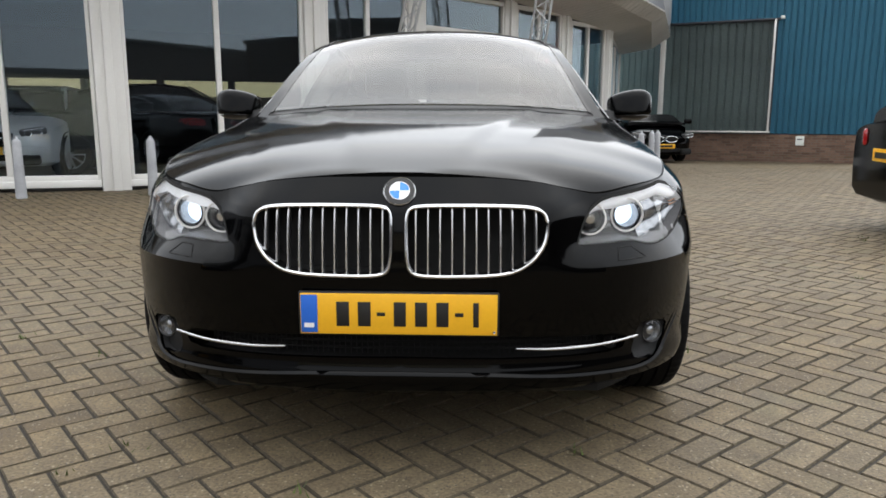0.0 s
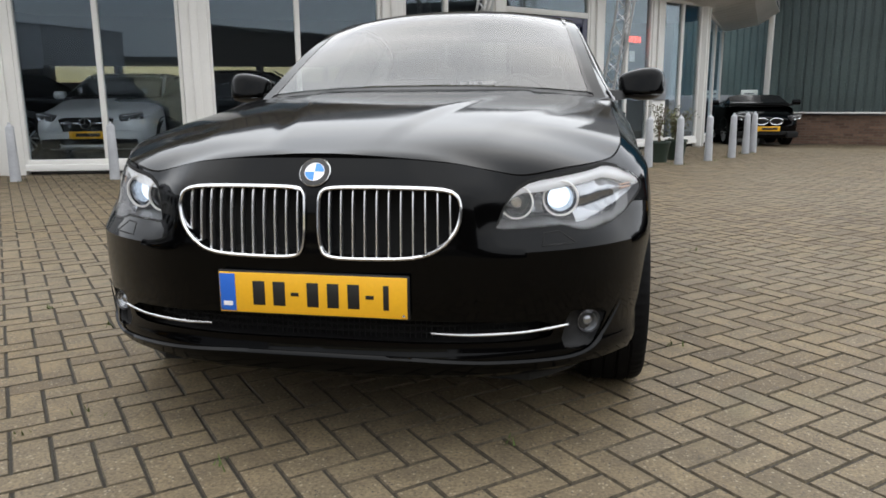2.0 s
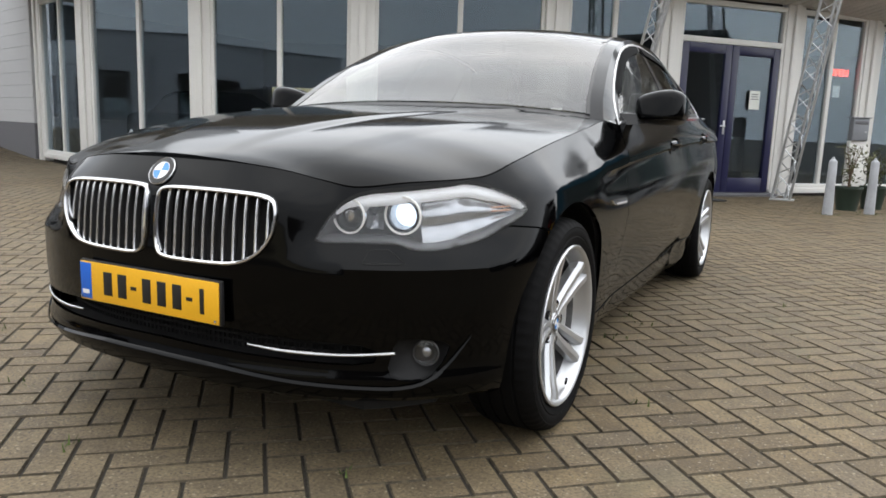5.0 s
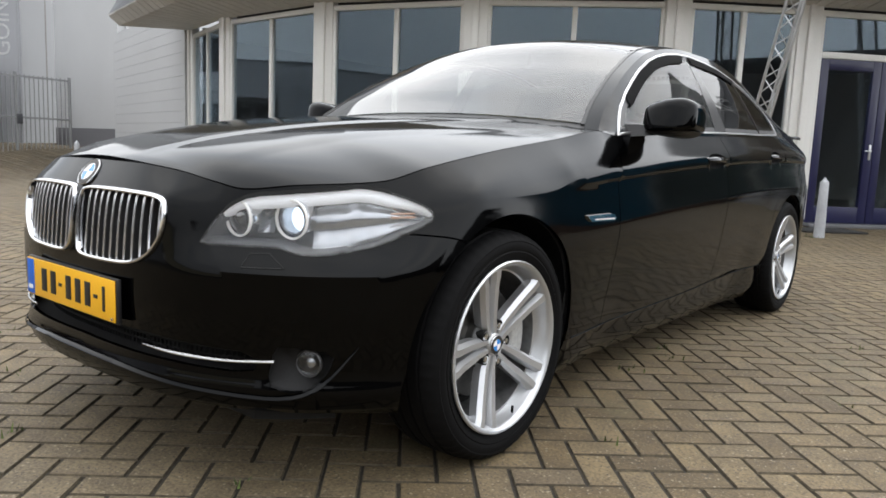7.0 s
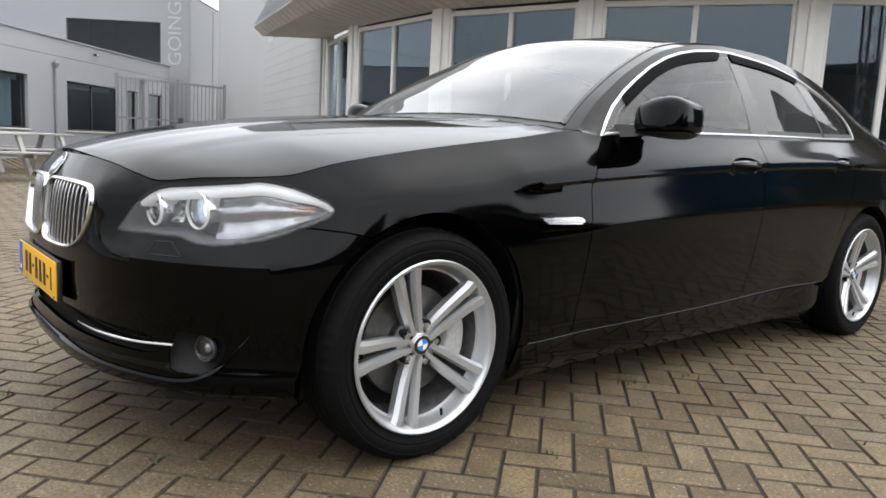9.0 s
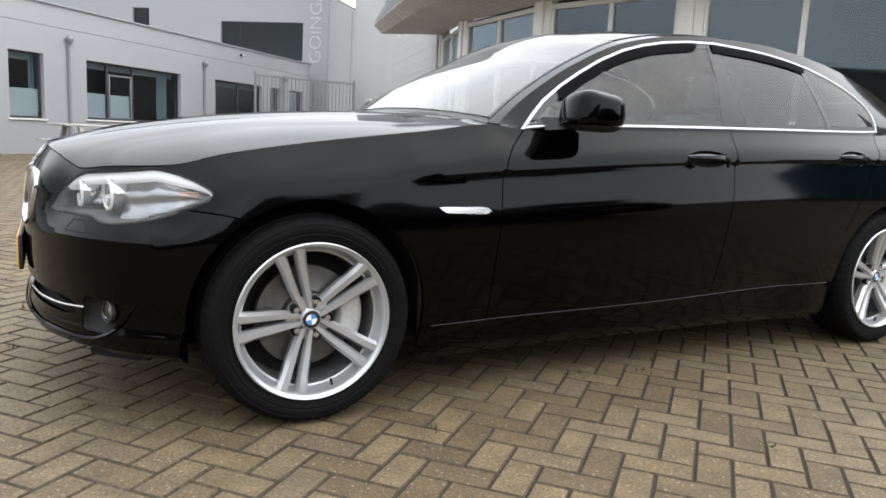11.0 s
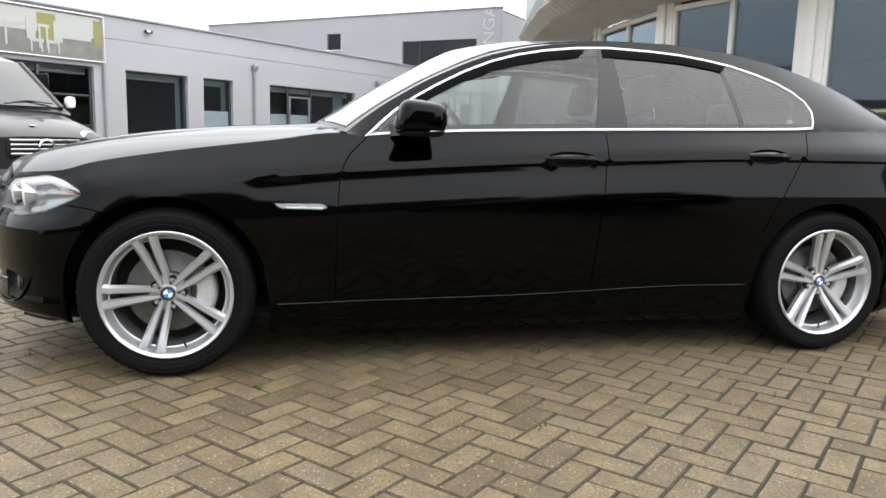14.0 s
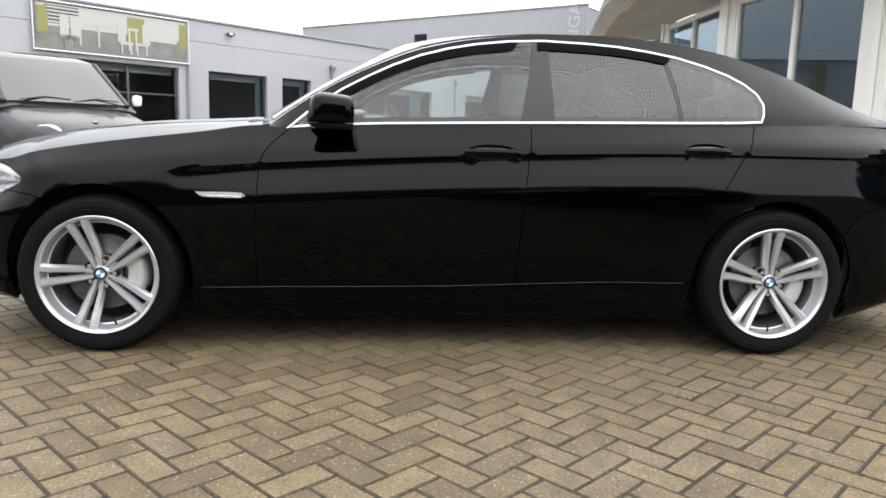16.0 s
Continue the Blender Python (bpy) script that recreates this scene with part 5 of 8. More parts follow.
def pocket(loop, depth, k=0.94, mirror=False, floor=True):
    """A recess behind an opening: side walls and a floor."""
    bm = bmesh.new()
    inner = shrunk(loop, k)
    a = [bm.verts.new(body(u, z, -0.004)) for u, z in loop]
    b = [bm.verts.new(body(u, z, -depth)) for u, z in inner]
    n = len(loop)
    for i in range(n):
        bm.faces.new((a[i], a[(i + 1) % n], b[(i + 1) % n], b[i]))
    if floor:
        bm.faces.new(b)
    return mirrored(bm) if mirror else bm


def facing(u, z, lift, tilt=0.0):
    """A frame on the body: x across, y up along it, z outwards."""
    n = body_normal(max(u, 1e-4), z)
    side = Vector((0, 0, 1)).cross(n).normalized()
    up = n.cross(side)
    m = Matrix((side, up, n)).transposed().to_4x4()
    return Matrix.Translation(body(u, z, lift)) @ m


def flipped(m):
    f = Matrix.Diagonal((-1, 1, 1, 1))
    return f @ m @ f


def badge(parent, m, r, flat=False):
    """Round enamel roundel of blue and white quarters in a dark ring with a bright rim."""
    b, spot = parent, m
    if not flat:
        b, spot = new("badge"), None
        b.parent = parent
        b.matrix_local = m
        tagged(b, "round blue and white enamel roundel with a dark ring")
    part("badge_rim", lathe([(0, 0), (r, 0), (r, 0.003), (r * 0.96, 0.0045), (r * 0.93, 0.003), (0, 0.003)], 40), "satin", b, at=spot)
    part("badge_ring", lathe([(r * 0.93, 0.002), (r * 0.92, 0.0042), (r * 0.64, 0.0048), (r * 0.63, 0.003)], 40), "plate_ink", b, at=spot)
    part("badge_ring", lathe([(r * 0.645, 0.003), (r * 0.63, 0.0054), (r * 0.60, 0.0054), (r * 0.59, 0.003)], 40), "satin", b, at=spot)
    for q in range(4):
        bm = bmesh.new()
        c = bm.verts.new((0, 0, 0.0058))
        arc = [bm.verts.new((r * 0.6 * math.cos(a), r * 0.6 * math.sin(a), 0.0048)) for a in [math.pi / 2 * (q + k / 8) for k in range(9)]]
        for k in range(8):
            bm.faces.new((c, arc[k], arc[k + 1]))
        part("quarter", bm, ("white_enamel", "blue_enamel")[(q + 1) % 2], b, at=spot)
    return b


badge(car, facing(0.0, 0.793, 0.002), 0.043)

# number plate: characters stay plain bars
plate = new("number_plate")
plate.parent = car
plate.matrix_local = Matrix.Translation((0, -0.822, 0.421))
tagged(plate, "yellow number plate with blue band and dark bars")
part("holder", box(0.53, 0.014, 0.118, (0, 0.008, -0.004), 0.004), "trim", plate)
part("plate_face", box(0.52, 0.004, 0.110, (0, -0.001, 0), 0.0018), "plate", plate)
part("blue_band", box(0.044, 0.002, 0.102, (-0.236, -0.0035, 0.004), 0.0008), "plate_blue", plate)
part("country_bar", box(0.026, 0.001, 0.012, (-0.236, -0.005, 0.018)), "white_enamel", plate, angle=0)
for x, w, z, h in ((-0.147, 0.034, 0.022, 0.066), (-0.090, 0.034, 0.022, 0.066), (-0.046, 0.022, 0.05, 0.010), (0.004, 0.032, 0.022, 0.066), (0.060, 0.032, 0.022, 0.066), (0.116, 0.032, 0.022, 0.066), (0.160, 0.022, 0.05, 0.010), (0.204, 0.015, 0.022, 0.066)):
    part("bar", box(w, 0.0012, h, (x, -0.0035, z), 0.0004), "plate_ink", plate)
for sx in (-1, 1):
    part("plate_screw", lathe([(0, 0.004), (0.003, 0.004), (0.004, 0)], 10, "y"), "satin", plate, at=Matrix.Translation((sx * 0.252, -0.008, 0.010)))


def bar_between(loop, u):
    """The lowest and highest point of a closed run at u."""
    zs = []
    n = len(loop)
    for i in range(n):
        (a, za), (b, zb) = loop[i], loop[(i + 1) % n]
        if (a > u) != (b > u):
            zs.append(za + (zb - za) * (u - a) / (b - a))
    return (min(zs), max(zs)) if len(zs) > 1 else None


for m in (0, 1):
    kid = new("grille")
    kid.parent = car
    tagged(kid, "chrome-framed kidney-shaped grille with upright bars")
    # frame
    bm = bmesh.new()
    prof = [(-0.5, -0.012), (-0.5, 0.004), (-0.3, 0.009), (0.1, 0.010), (0.42, 0.006), (0.5, -0.006), (0.5, -0.03)]
    sides = [offset_run(KIDNEY, -a * 0.0105 + 0.001, True) for a, _ in prof]
    rows = [[bm.verts.new(body(max(sides[k][i][0], 0.0015), sides[k][i][1], prof[k][1])) for k in range(len(prof))] for i in range(len(KIDNEY))]
    for i in range(len(rows)):
        a, b = rows[i], rows[(i + 1) % len(rows)]
        for k in range(len(prof) - 1):
            bm.faces.new((a[k], a[k + 1], b[k + 1], b[k]))
    bmesh.ops.recalc_face_normals(bm, faces=bm.faces)
    part("grille_frame", mirrored(bm) if m else bm, "chrome", kid)
    part("grille_box", pocket(KIDNEY, 0.09, 0.97, bool(m)), "gap", kid)
    for k in range(11):
        x = 0.044 + k * 0.0322
        u = u_x(x)
        zz = bar_between(KIDNEY, u)
        if not zz:
            continue
        bm = bmesh.new()
        n = 10
        ring = []
        for j in range(n + 1):
            z = zz[0] + (zz[1] - zz[0]) * j / n
            row = []
            for du, lift in ((-0.0022, -0.010), (0.0022, -0.010), (0.0030, -0.014), (0.0016, -0.026), (-0.0016, -0.026), (-0.0030, -0.014)):
                row.append(bm.verts.new(body(u + du, z, lift)))
            ring.append(row)
        for a, b in zip(ring, ring[1:]):
            for i in range(6):
                bm.faces.new((a[i], a[(i + 1) % 6], b[(i + 1) % 6], b[i]))
        bmesh.ops.recalc_face_normals(bm, faces=bm.faces)
        part("grille_bar", mirrored(bm) if m else bm, "bar_grey", kid)
        bm = tube([body(u, zz[0] + (zz[1] - zz[0]) * j / n, -0.0098) for j in range(n + 1)], 0.0034, 6)
        part("bar_edge", mirrored(bm) if m else bm, "satin", kid)

# lower intake: dark box, mesh bars and bright strips
bm = bmesh.new()
for s in (1, -1):
    prev = None
    for k in range(40):
        u = u_x(0.645) * k / 39
        cur = []
        for z, l in ((0.318, -0.012), (0.318, -0.10), (0.43, -0.10), (0.43, -0.012)):
            p = body(u, z, l)
            cur.append(bm.verts.new((s * p.x, p.y, p.z)))
        if prev:
            for i in range(3):
                bm.faces.new((prev[i], cur[i], cur[i + 1], prev[i + 1]))
        prev = cur
part("intake_box", bm, "gap", car)
bm = bmesh.new()
for z in (0.352, 0.371, 0.390):
    tube([((1 if k >= 0 else -1) * body(u_x(abs(k) * 0.02), z, -0.07).x, body(u_x(abs(k) * 0.02), z, -0.07).y, z) for k in range(-30, 31)], 0.0035, 6, bm)
for k in range(-36, 37):
    p = body(u_x(abs(k) * 0.0165), 0.37, -0.072)
    beam((math.copysign(p.x, k), p.y, 0.336), (math.copysign(p.x, k), p.y, 0.406), 0.003, 0.006, 0, bm)
part("intake_mesh", bm, "gap", car, "black plastic honeycomb mesh", angle=0)
for m in (1, -1):
    strip = curve_through([(0.315, 0.372), (0.42, 0.3655), (0.54, 0.3645), (0.672, 0.3715)])
    pts = [body(u_x(x), strip(x), 0.001) for x in np.linspace(0.315, 0.672, 26)]
    rad = [0.0020 + 0.0026 * math.sin(math.pi * min(k / 25 + 0.08, 0.75)) for k in range(26)]
    part("bumper_strip", tube([(m * p.x, p.y, p.z) for p in pts], rad, 10), "satin", car, "slim chrome strip in the lower intake")

# fog lamps
for m in (0, 1):
    fog = new("fog_lamp")
    fog.parent = car
    part("surround", pocket(FOG, 0.022, 0.97, bool(m)), "fog_panel", fog)
    c = facing(u_x(0.740), 0.368, -0.020)
    q = c if not m else flipped(c)
    look_out = Matrix.Translation(q.translation) @ Matrix.Rotation(radians(90), 4, "X") @ Matrix.Rotation((-1 if m else 1) * radians(20), 4, "Y")
    part("bezel", lathe([(0.026, 0.0), (0.032, 0.0), (0.0345, 0.012), (0.033, 0.015), (0.031, 0.012), (0.030, 0.0)], 32), "bar_grey", fog, at=look_out)
    part("reflector", lathe([(0.030, 0.010), (0.022, -0.006), (0.010, -0.016), (0, -0.018)], 24), "lamp_facets", fog, at=look_out)
    part("bulb_shield", lathe([(0.012, -0.012), (0.013, 0.004), (0.008, 0.008), (0, 0.009)], 14), "lamp_silver", fog, at=look_out)
    ob = part("fog_lens", lathe([(0.031, 0.012), (0.02, 0.016), (0, 0.018)], 24), "lens", fog, at=look_out)
    ob.visible_shadow = False

# sharp lower lip of the bumper, swept up round the fog lamps
for m in (0, 1):
    run = rounded(xz([(0.0, 0.302), (0.22, 0.301), (0.41, 0.288), (0.555, 0.281), (0.704, 0.276), (0.769, 0.316), (0.817, 0.413)]), 0.02, 2, False)
    bm = bmesh.new()
    prev = None
    for k, (u, z) in enumerate(run):
        w = min(1.0, (len(run) - 1 - k) / 6)
        cur = [bm.verts.new(body(max(u, 0.0), z + dz * w, l * w + 0.0035)) for dz, l in ((0.008, 0.0), (0.001, 0.0055), (-0.001, 0.0055), (-0.004, 0.0))]
        if prev:
            for i in range(3):
                bm.faces.new((prev[i], cur[i], cur[i + 1], prev[i + 1]))
        prev = cur
    bmesh.ops.recalc_face_normals(bm, faces=bm.faces)
    part("bumper_lip", mirrored(bm) if m else bm, "paint", car)

# washer covers below the headlamps
for m in (0, 1):
    w = resample(xz([(0.600, 0.599), (0.613, 0.630), (0.655, 0.632), (0.690, 0.600)]), 0.02, True)
    bm = ribbon(w, 0.0030, body, 0.0004)
    part("washer_cover_gap", mirrored(bm) if m else bm, "gap", car)


# headlamps
facet_rng = random.Random(12)


def lamp_parts(m):
    lamp = new("headlamp")
    lamp.parent = car
    tagged(lamp, "headlamp with twin ring-lit projectors, outer one burning white")

    def put(name, bm, material, label=""):
        return part(name, mirrored(bm) if m else bm, material, lamp, label)

    put("lamp_housing", pocket(LAMP, 0.085, 0.93), "lamp_black")
    put("lamp_gasket", ribbon(LAMP, 0.007, lambda u, z, l: body(u, z, l - 0.001), 0.001), "gap")
    cover = put("lamp_cover", patch(LAMP, lambda u, z: body(u, z, 0.0012), 0.02), "lens", "clear plastic lamp cover")
    cover.visible_shadow = False
    # bright brow along the upper edge
    us = np.linspace(u_x(0.53), u_y(-0.31), 34)
    bm = bmesh.new()
    rows = []
    for u in us:
        hi = bar_between(LAMP, u)[1] - 0.002
        t = (u - us[0]) / (us[-1] - us[0])
        w = 0.010 + 0.024 * min(1.0, t * 6) * (1 if t < 0.8 else (1 - t) / 0.2)
        rows.append([bm.verts.new(body(u, hi, -0.006)), bm.verts.new(body(u, hi - w * 0.4, -0.010)), bm.verts.new(body(u, hi - w, -0.016)), bm.verts.new(body(u, hi - w - 0.002, -0.06))])
    for a, b in zip(rows, rows[1:]):
        for k in range(3):
            bm.faces.new((a[k], b[k], b[k + 1], a[k + 1]))
    put("brow", bm, "brow_light", "lit white brow of the headlamp")
    # black strip laid on the panel as the shade of the lamp-to-bonnet shut gap
    bm = bmesh.new()
    prev = None
    for u in np.linspace(u_x(0.535), u_y(-0.42), 40):
        hi = bar_between(LAMP, u)[1]
        cur = (bm.verts.new(body(u, hi - 0.002, 0.0016)), bm.verts.new(body(u, min(hi + 0.0075, top_z(u)), 0.0016)))
        if prev:
            bm.faces.new((prev[0], cur[0], cur[1], prev[1]))
        prev = cur
    put("shut_gap", bm, "gap")
    # fluted reflector towards the wing
    us = np.linspace(u_x(0.735), u_y(-0.32), 26)
    bm = bmesh.new()
    rows = []
    for k, u in enumerate(us):
        lo, hi = bar_between(LAMP, u)
        lo, hi = lo + 0.006, hi - 0.034
        if hi - lo < 0.008:
            hi = lo + 0.008
        rows.append([bm.verts.new(body(u, lo + (hi - lo) * j / 12, -0.026 + facet_rng.uniform(-0.0009, 0.0009) + 0.0035 * math.sin(1.05 * j) + 0.0015 * math.sin(0.9 * k) - 0.02 * (1 - k / 25))) for j in range(13)])
    for a, b in zip(rows, rows[1:]):
        for k in range(12):
            bm.faces.new((a[k], b[k], b[k + 1], a[k + 1]))
    part("side_reflector", mirrored(bm) if m else bm, "lamp_facets", lamp, "clear fluted side reflector", angle=50)
    # faceted web between the two projectors
    us = np.linspace(u_x(0.602), u_x(0.645), 7)
    bm = bmesh.new()
    rows = [[bm.verts.new(body(u, 0.672 + 0.064 * j / 8, -0.050 + facet_rng.uniform(-0.004, 0.004) - 0.02 * math.sin(math.pi * k / 6))) for j in range(9)] for k, u in enumerate(us)]
    for a, b in zip(rows, rows[1:]):
        for k in range(8):
            bm.faces.new((a[k], b[k], b[k + 1], a[k + 1]))
    part("middle_reflector", mirrored(bm) if m else bm, "lamp_facets", lamp, angle=0)
    u0 = u_y(-0.375)
    bm = bmesh.new()
    for z in (0.722, 0.731):
        p, q = body(u0 - 0.05, z, -0.014), body(u0 + 0.02, z + 0.002, -0.014)
        beam(p, q, 0.004, 0.004, 0.001, bm)
    put("amber_reflector", bm, "amber")
    # lower chrome lip
    us = np.linspace(u_x(0.50), u_x(0.80), 30)
    bm = bmesh.new()
    rows = []
    for u in us:
        lo = bar_between(LAMP, u)[0]
        rows.append([bm.verts.new(body(u, lo + 0.003, -0.006)), bm.verts.new(body(u, lo + 0.010, -0.024)), bm.verts.new(body(u, lo + 0.012, -0.07))])
    for a, b in zip(rows, rows[1:]):
        for k in range(2):
            bm.faces.new((a[k], a[k + 1], b[k + 1], b[k]))
    put("lower_lip", bm, "lamp_black")
    for k, (x, z, r, lit) in enumerate(((0.560, 0.707, 0.045, False), (0.690, 0.711, 0.049, True))):
        base = body(u_x(x), z, -0.030)
        axis = Vector((0.20 if k else 0.10, -1, -0.02)).normalized()
        turn = axis.to_track_quat("Z", "Y").to_matrix().to_4x4()
        mt = Matrix.Translation(base) @ turn
        if m:
            mt = flipped(mt)
        part("projector", lathe([(r * 0.98, 0.004), (r * 1.02, -0.004), (r * 0.96, -0.03), (r * 0.90, -0.045), (r * 0.80, -0.05)], 40), "reflector", lamp, at=mt)
        part("ring_light", lathe([(r * 1.00, 0.0), (r * 1.03, 0.004), (r * 1.0, 0.008), (r * 0.93, 0.008), (r * 0.91, 0.004), (r * 0.93, 0.0)], 48, closed=True), "halo", lamp, at=mt)
        part("projector_rim", lathe([(r * 0.74, 0.002), (r * 0.80, -0.002), (r * 0.84, -0.03), (r * 0.66, -0.038), (r * 0.70, -0.002)], 40, closed=True), "lamp_silver", lamp, at=mt)
        if lit:
            part("burning_lens", lathe([(r * 0.66, -0.036), (r * 0.5, -0.029), (r * 0.3, -0.025), (0, -0.023)], 32), "beam", lamp, "burning white projector lens", at=mt)
        else:
            part("dull_lens", lathe([(r * 0.72, -0.022), (r * 0.55, -0.010), (r * 0.3, -0.003), (0, -0.001)], 32), "gloss", lamp, at=mt)
            part("lens_core", lathe([(r * 0.35, -0.006), (r * 0.3, 0.001), (0, 0.002)], 20), "reflector", lamp, at=mt)


for m in (0, 1):
    lamp_parts(m)

# ---- flank details ----
for m in (0, 1):
    def side_part(name, bm, material, label="", parent=None):
        return part(name, mirrored(bm) if m else bm, material, parent or car, label)

    # turn signal repeater
    poly = [(0.408, 0.7035), (0.418, 0.693), (0.440, 0.680), (0.60, 0.676), (0.622, 0.688), (0.606, 0.701), (0.58, 0.7045)]
    bm = bmesh.new()
    lo = [bm.verts.new(body(u_y(y), z, 0.0)) for y, z in poly]
    hi = [bm.verts.new(body(u_y(0.515 + (y - 0.515) * 0.96), 0.690 + (z - 0.690) * 0.85, 0.008)) for y, z in poly]
    for i in range(len(poly)):
        bm.faces.new((lo[i], lo[(i + 1) % len(poly)], hi[(i + 1) % len(poly)], hi[i]))
    bm.faces.new(hi)
    bmesh.ops.recalc_face_normals(bm, faces=bm.faces)
    rep = side_part("side_repeater", bm, "chrome", "slim chrome wing repeater")
    bm = bmesh.new()
    q = [(0.455, 0.6905), (0.462, 0.686), (0.606, 0.683), (0.598, 0.689)]
    bm.faces.new([bm.verts.new(body(u_y(y), z, 0.0092)) for y, z in q])
    bmesh.ops.solidify(bm, geom=bm.faces, thickness=0.001)
    side_part("repeater_lens", bm, "white_enamel", "", rep)
    # door handles
    for yc, hw, zc in HANDLES:
        h = new("door_handle")
        h.parent = car
        bm = bmesh.new()
        ring = [[bm.verts.new(body(u, z, lift)) for u, z in oval(yc, hw, zc, k)] for k, lift in ((1.004, -0.0005), (0.95, -0.006), (0.75, -0.016), (0.3, -0.020))]
        for a, b in zip(ring, ring[1:]):
            for i in range(36):
                bm.faces.new((a[i], a[(i + 1) % 36], b[(i + 1) % 36], b[i]))
        bm.faces.new(ring[-1])
        # the bowl is body paint; this black stands in for shade in it
        side_part("handle_recess", bm, "smoked_and_shade", "", h)
        bm = bmesh.new()
        rows = []
        for i in range(21):
            t = -1 + 2 * i / 20
            y = yc + hw * 0.98 * t
            w = 0.0125 * (1 - 0.35 * abs(t) ** 3)
            out = 0.018 * (1 - abs(t) ** 2.6) + 0.001
            zz = zc + 0.004 - 0.004 * t * t
            rows.append([bm.verts.new(body(u_y(y), zz + dz, out + dl)) for dz, dl in ((w, -0.004), (w * 0.6, 0.003), (-w * 0.3, 0.004), (-w, -0.001), (-w * 0.9, -0.009), (w * 0.8, -0.010))])
        for a, b in zip(rows, rows[1:]):
            for k in range(6):
                bm.faces.new((a[k], a[(k + 1) % 6], b[(k + 1) % 6], b[k]))
        bm.faces.new(rows[0])
        bm.faces.new(rows[-1])
        bmesh.ops.recalc_face_normals(bm, faces=bm.faces)
        side_part("handle_bar", bm, "paint", "", h)
    # mirror
    mir = new("door_mirror")
    mir.parent = car
    tagged(mir, "black door mirror with a dark lower shell")

    def pod(z_lo, z_hi, material, name):
        bm = bmesh.new()
        nu, nv = 40, 24
        rows = []
        for j in range(nv + 1):
            b = -math.pi / 2 + math.pi * j / nv
            row = []
            for i in range(nu):
                a = 2 * math.pi * i / nu
                sx, sy, sz = math.cos(b) * math.cos(a), math.cos(b) * math.sin(a), math.sin(b)
                p = [math.copysign(abs(c) ** 0.48, c) for c in (sx, sy, sz)]
                x = 0.958 + 0.102 * p[0]
                narrow = 0.78 + 0.22 * step(0.86, 0.98, x) - 0.10 * step(1.0, 1.06, x)
                y = 0.985 + 0.102 * p[1] * narrow * (1.0 - 0.16 * p[2] if p[1] < 0 else 1.0) + 0.05 * (x - 0.958)
                if p[1] > 0.55:
                    y = min(y, 1.060 + 0.12 * (x - 0.958))
                z = 1.045 + 0.071 * p[2] * narrow + 0.03 * (x - 0.958) - 0.10 * (y - 0.985) * (1 if p[2] > 0 else 0.2)
                z = min(max(z, z_lo), z_hi)
                row.append(bm.verts.new((x, y, z)))
            rows.append(row)
        for a, b in zip(rows, rows[1:]):
            for i in range(nu):
                bm.faces.new((a[i], a[(i + 1) % nu], b[(i + 1) % nu], b[i]))
        bmesh.ops.remove_doubles(bm, verts=bm.verts, dist=1e-4)
        bmesh.ops.recalc_face_normals(bm, faces=bm.faces)
        return side_part(name, bm, material, "", mir)

    pod(1.000, 2, "paint", "mirror_cap")
    pod(0, 0.997, "trim", "mirror_base")
    bm = bmesh.new()
    rows = [[(0.80, 0.86, 0.972), (0.80, 1.00, 0.985), (0.80, 1.0, 1.03), (0.80, 0.87, 1.02)], [(0.855, 0.885, 0.975), (0.855, 1.01, 0.985), (0.855, 1.01, 1.02), (0.855, 0.90, 1.02)], [(0.92, 0.93, 0.984), (0.92, 1.03, 0.988), (0.92, 1.03, 1.01), (0.92, 0.94, 1.012)]]
    vs = [[bm.verts.new(p) for p in r] for r in rows]
    for a, b in zip(vs, vs[1:]):
        for k in range(4):
            bm.faces.new((a[k], a[(k + 1) % 4], b[(k + 1) % 4], b[k]))
    bmesh.ops.recalc_face_normals(bm, faces=bm.faces)
    side_part("mirror_foot", bm, "trim", "", mir)
    bm = bmesh.new()
    bm.faces.new([bm.verts.new((0.958 + 0.085 * math.cos(a), 1.0625 + 0.12 * 0.085 * math.cos(a), 1.04 + 0.056 * math.sin(a))) for a in [2 * math.pi * i / 28 for i in range(28)]])
    bmesh.ops.solidify(bm, geom=bm.faces, thickness=0.002)
    side_part("mirror_glass", bm, "chrome", "", mir)
    # rain deflectors inside the window tops
    for y0, y1 in ((0.98, 1.79), (1.88, 2.50)):
        bm = bmesh.new()
        rows = []
        for y in np.linspace(y0, y1, 24):
            zt = bar_between(DLO, y)[1]
            deep = 0.040 * min(1.0, (y1 - y) / 0.03 + 0.3)
            rows.append((bm.verts.new(flank(y, zt - 0.010, 0.004)), bm.verts.new(flank(y, zt - 0.010 - deep * 0.5, 0.007)), bm.verts.new(flank(y, zt - 0.010 - deep, 0.006))))
        for p, q in zip(rows, rows[1:]):
            for k in range(2):
                bm.faces.new((p[k], q[k], q[k + 1], p[k + 1]))
        bmesh.ops.solidify(bm, geom=bm.faces[:], thickness=0.002)
        side_part("wind_deflector", bm, "smoked_and_shade", "dark plastic wind deflector along the window top")
    # sill blade line
    bm = tube([body(u_y(y), sill_z(y) + 0.0035, 0.0015) for y in np.linspace(0.42, 2.55, 40)], 0.0016, 6)
    side_part("skirt_line", bm, "gloss")
    # tail lamp wrapping round the corner
    TL = rounded([(u_y(3.72), 0.90), (u_y(3.74), 0.96), (u_y(3.9), 0.965), (u_y(4.03), 0.955), (u_y(4.05), 0.82), (u_y(3.95), 0.80), (u_y(3.82), 0.84)], 0.02, 1)
    side_part("tail_lamp", patch(TL, lambda u, z: body(u, z, 0.003), 0.03, rim=0.006), "red_lens")

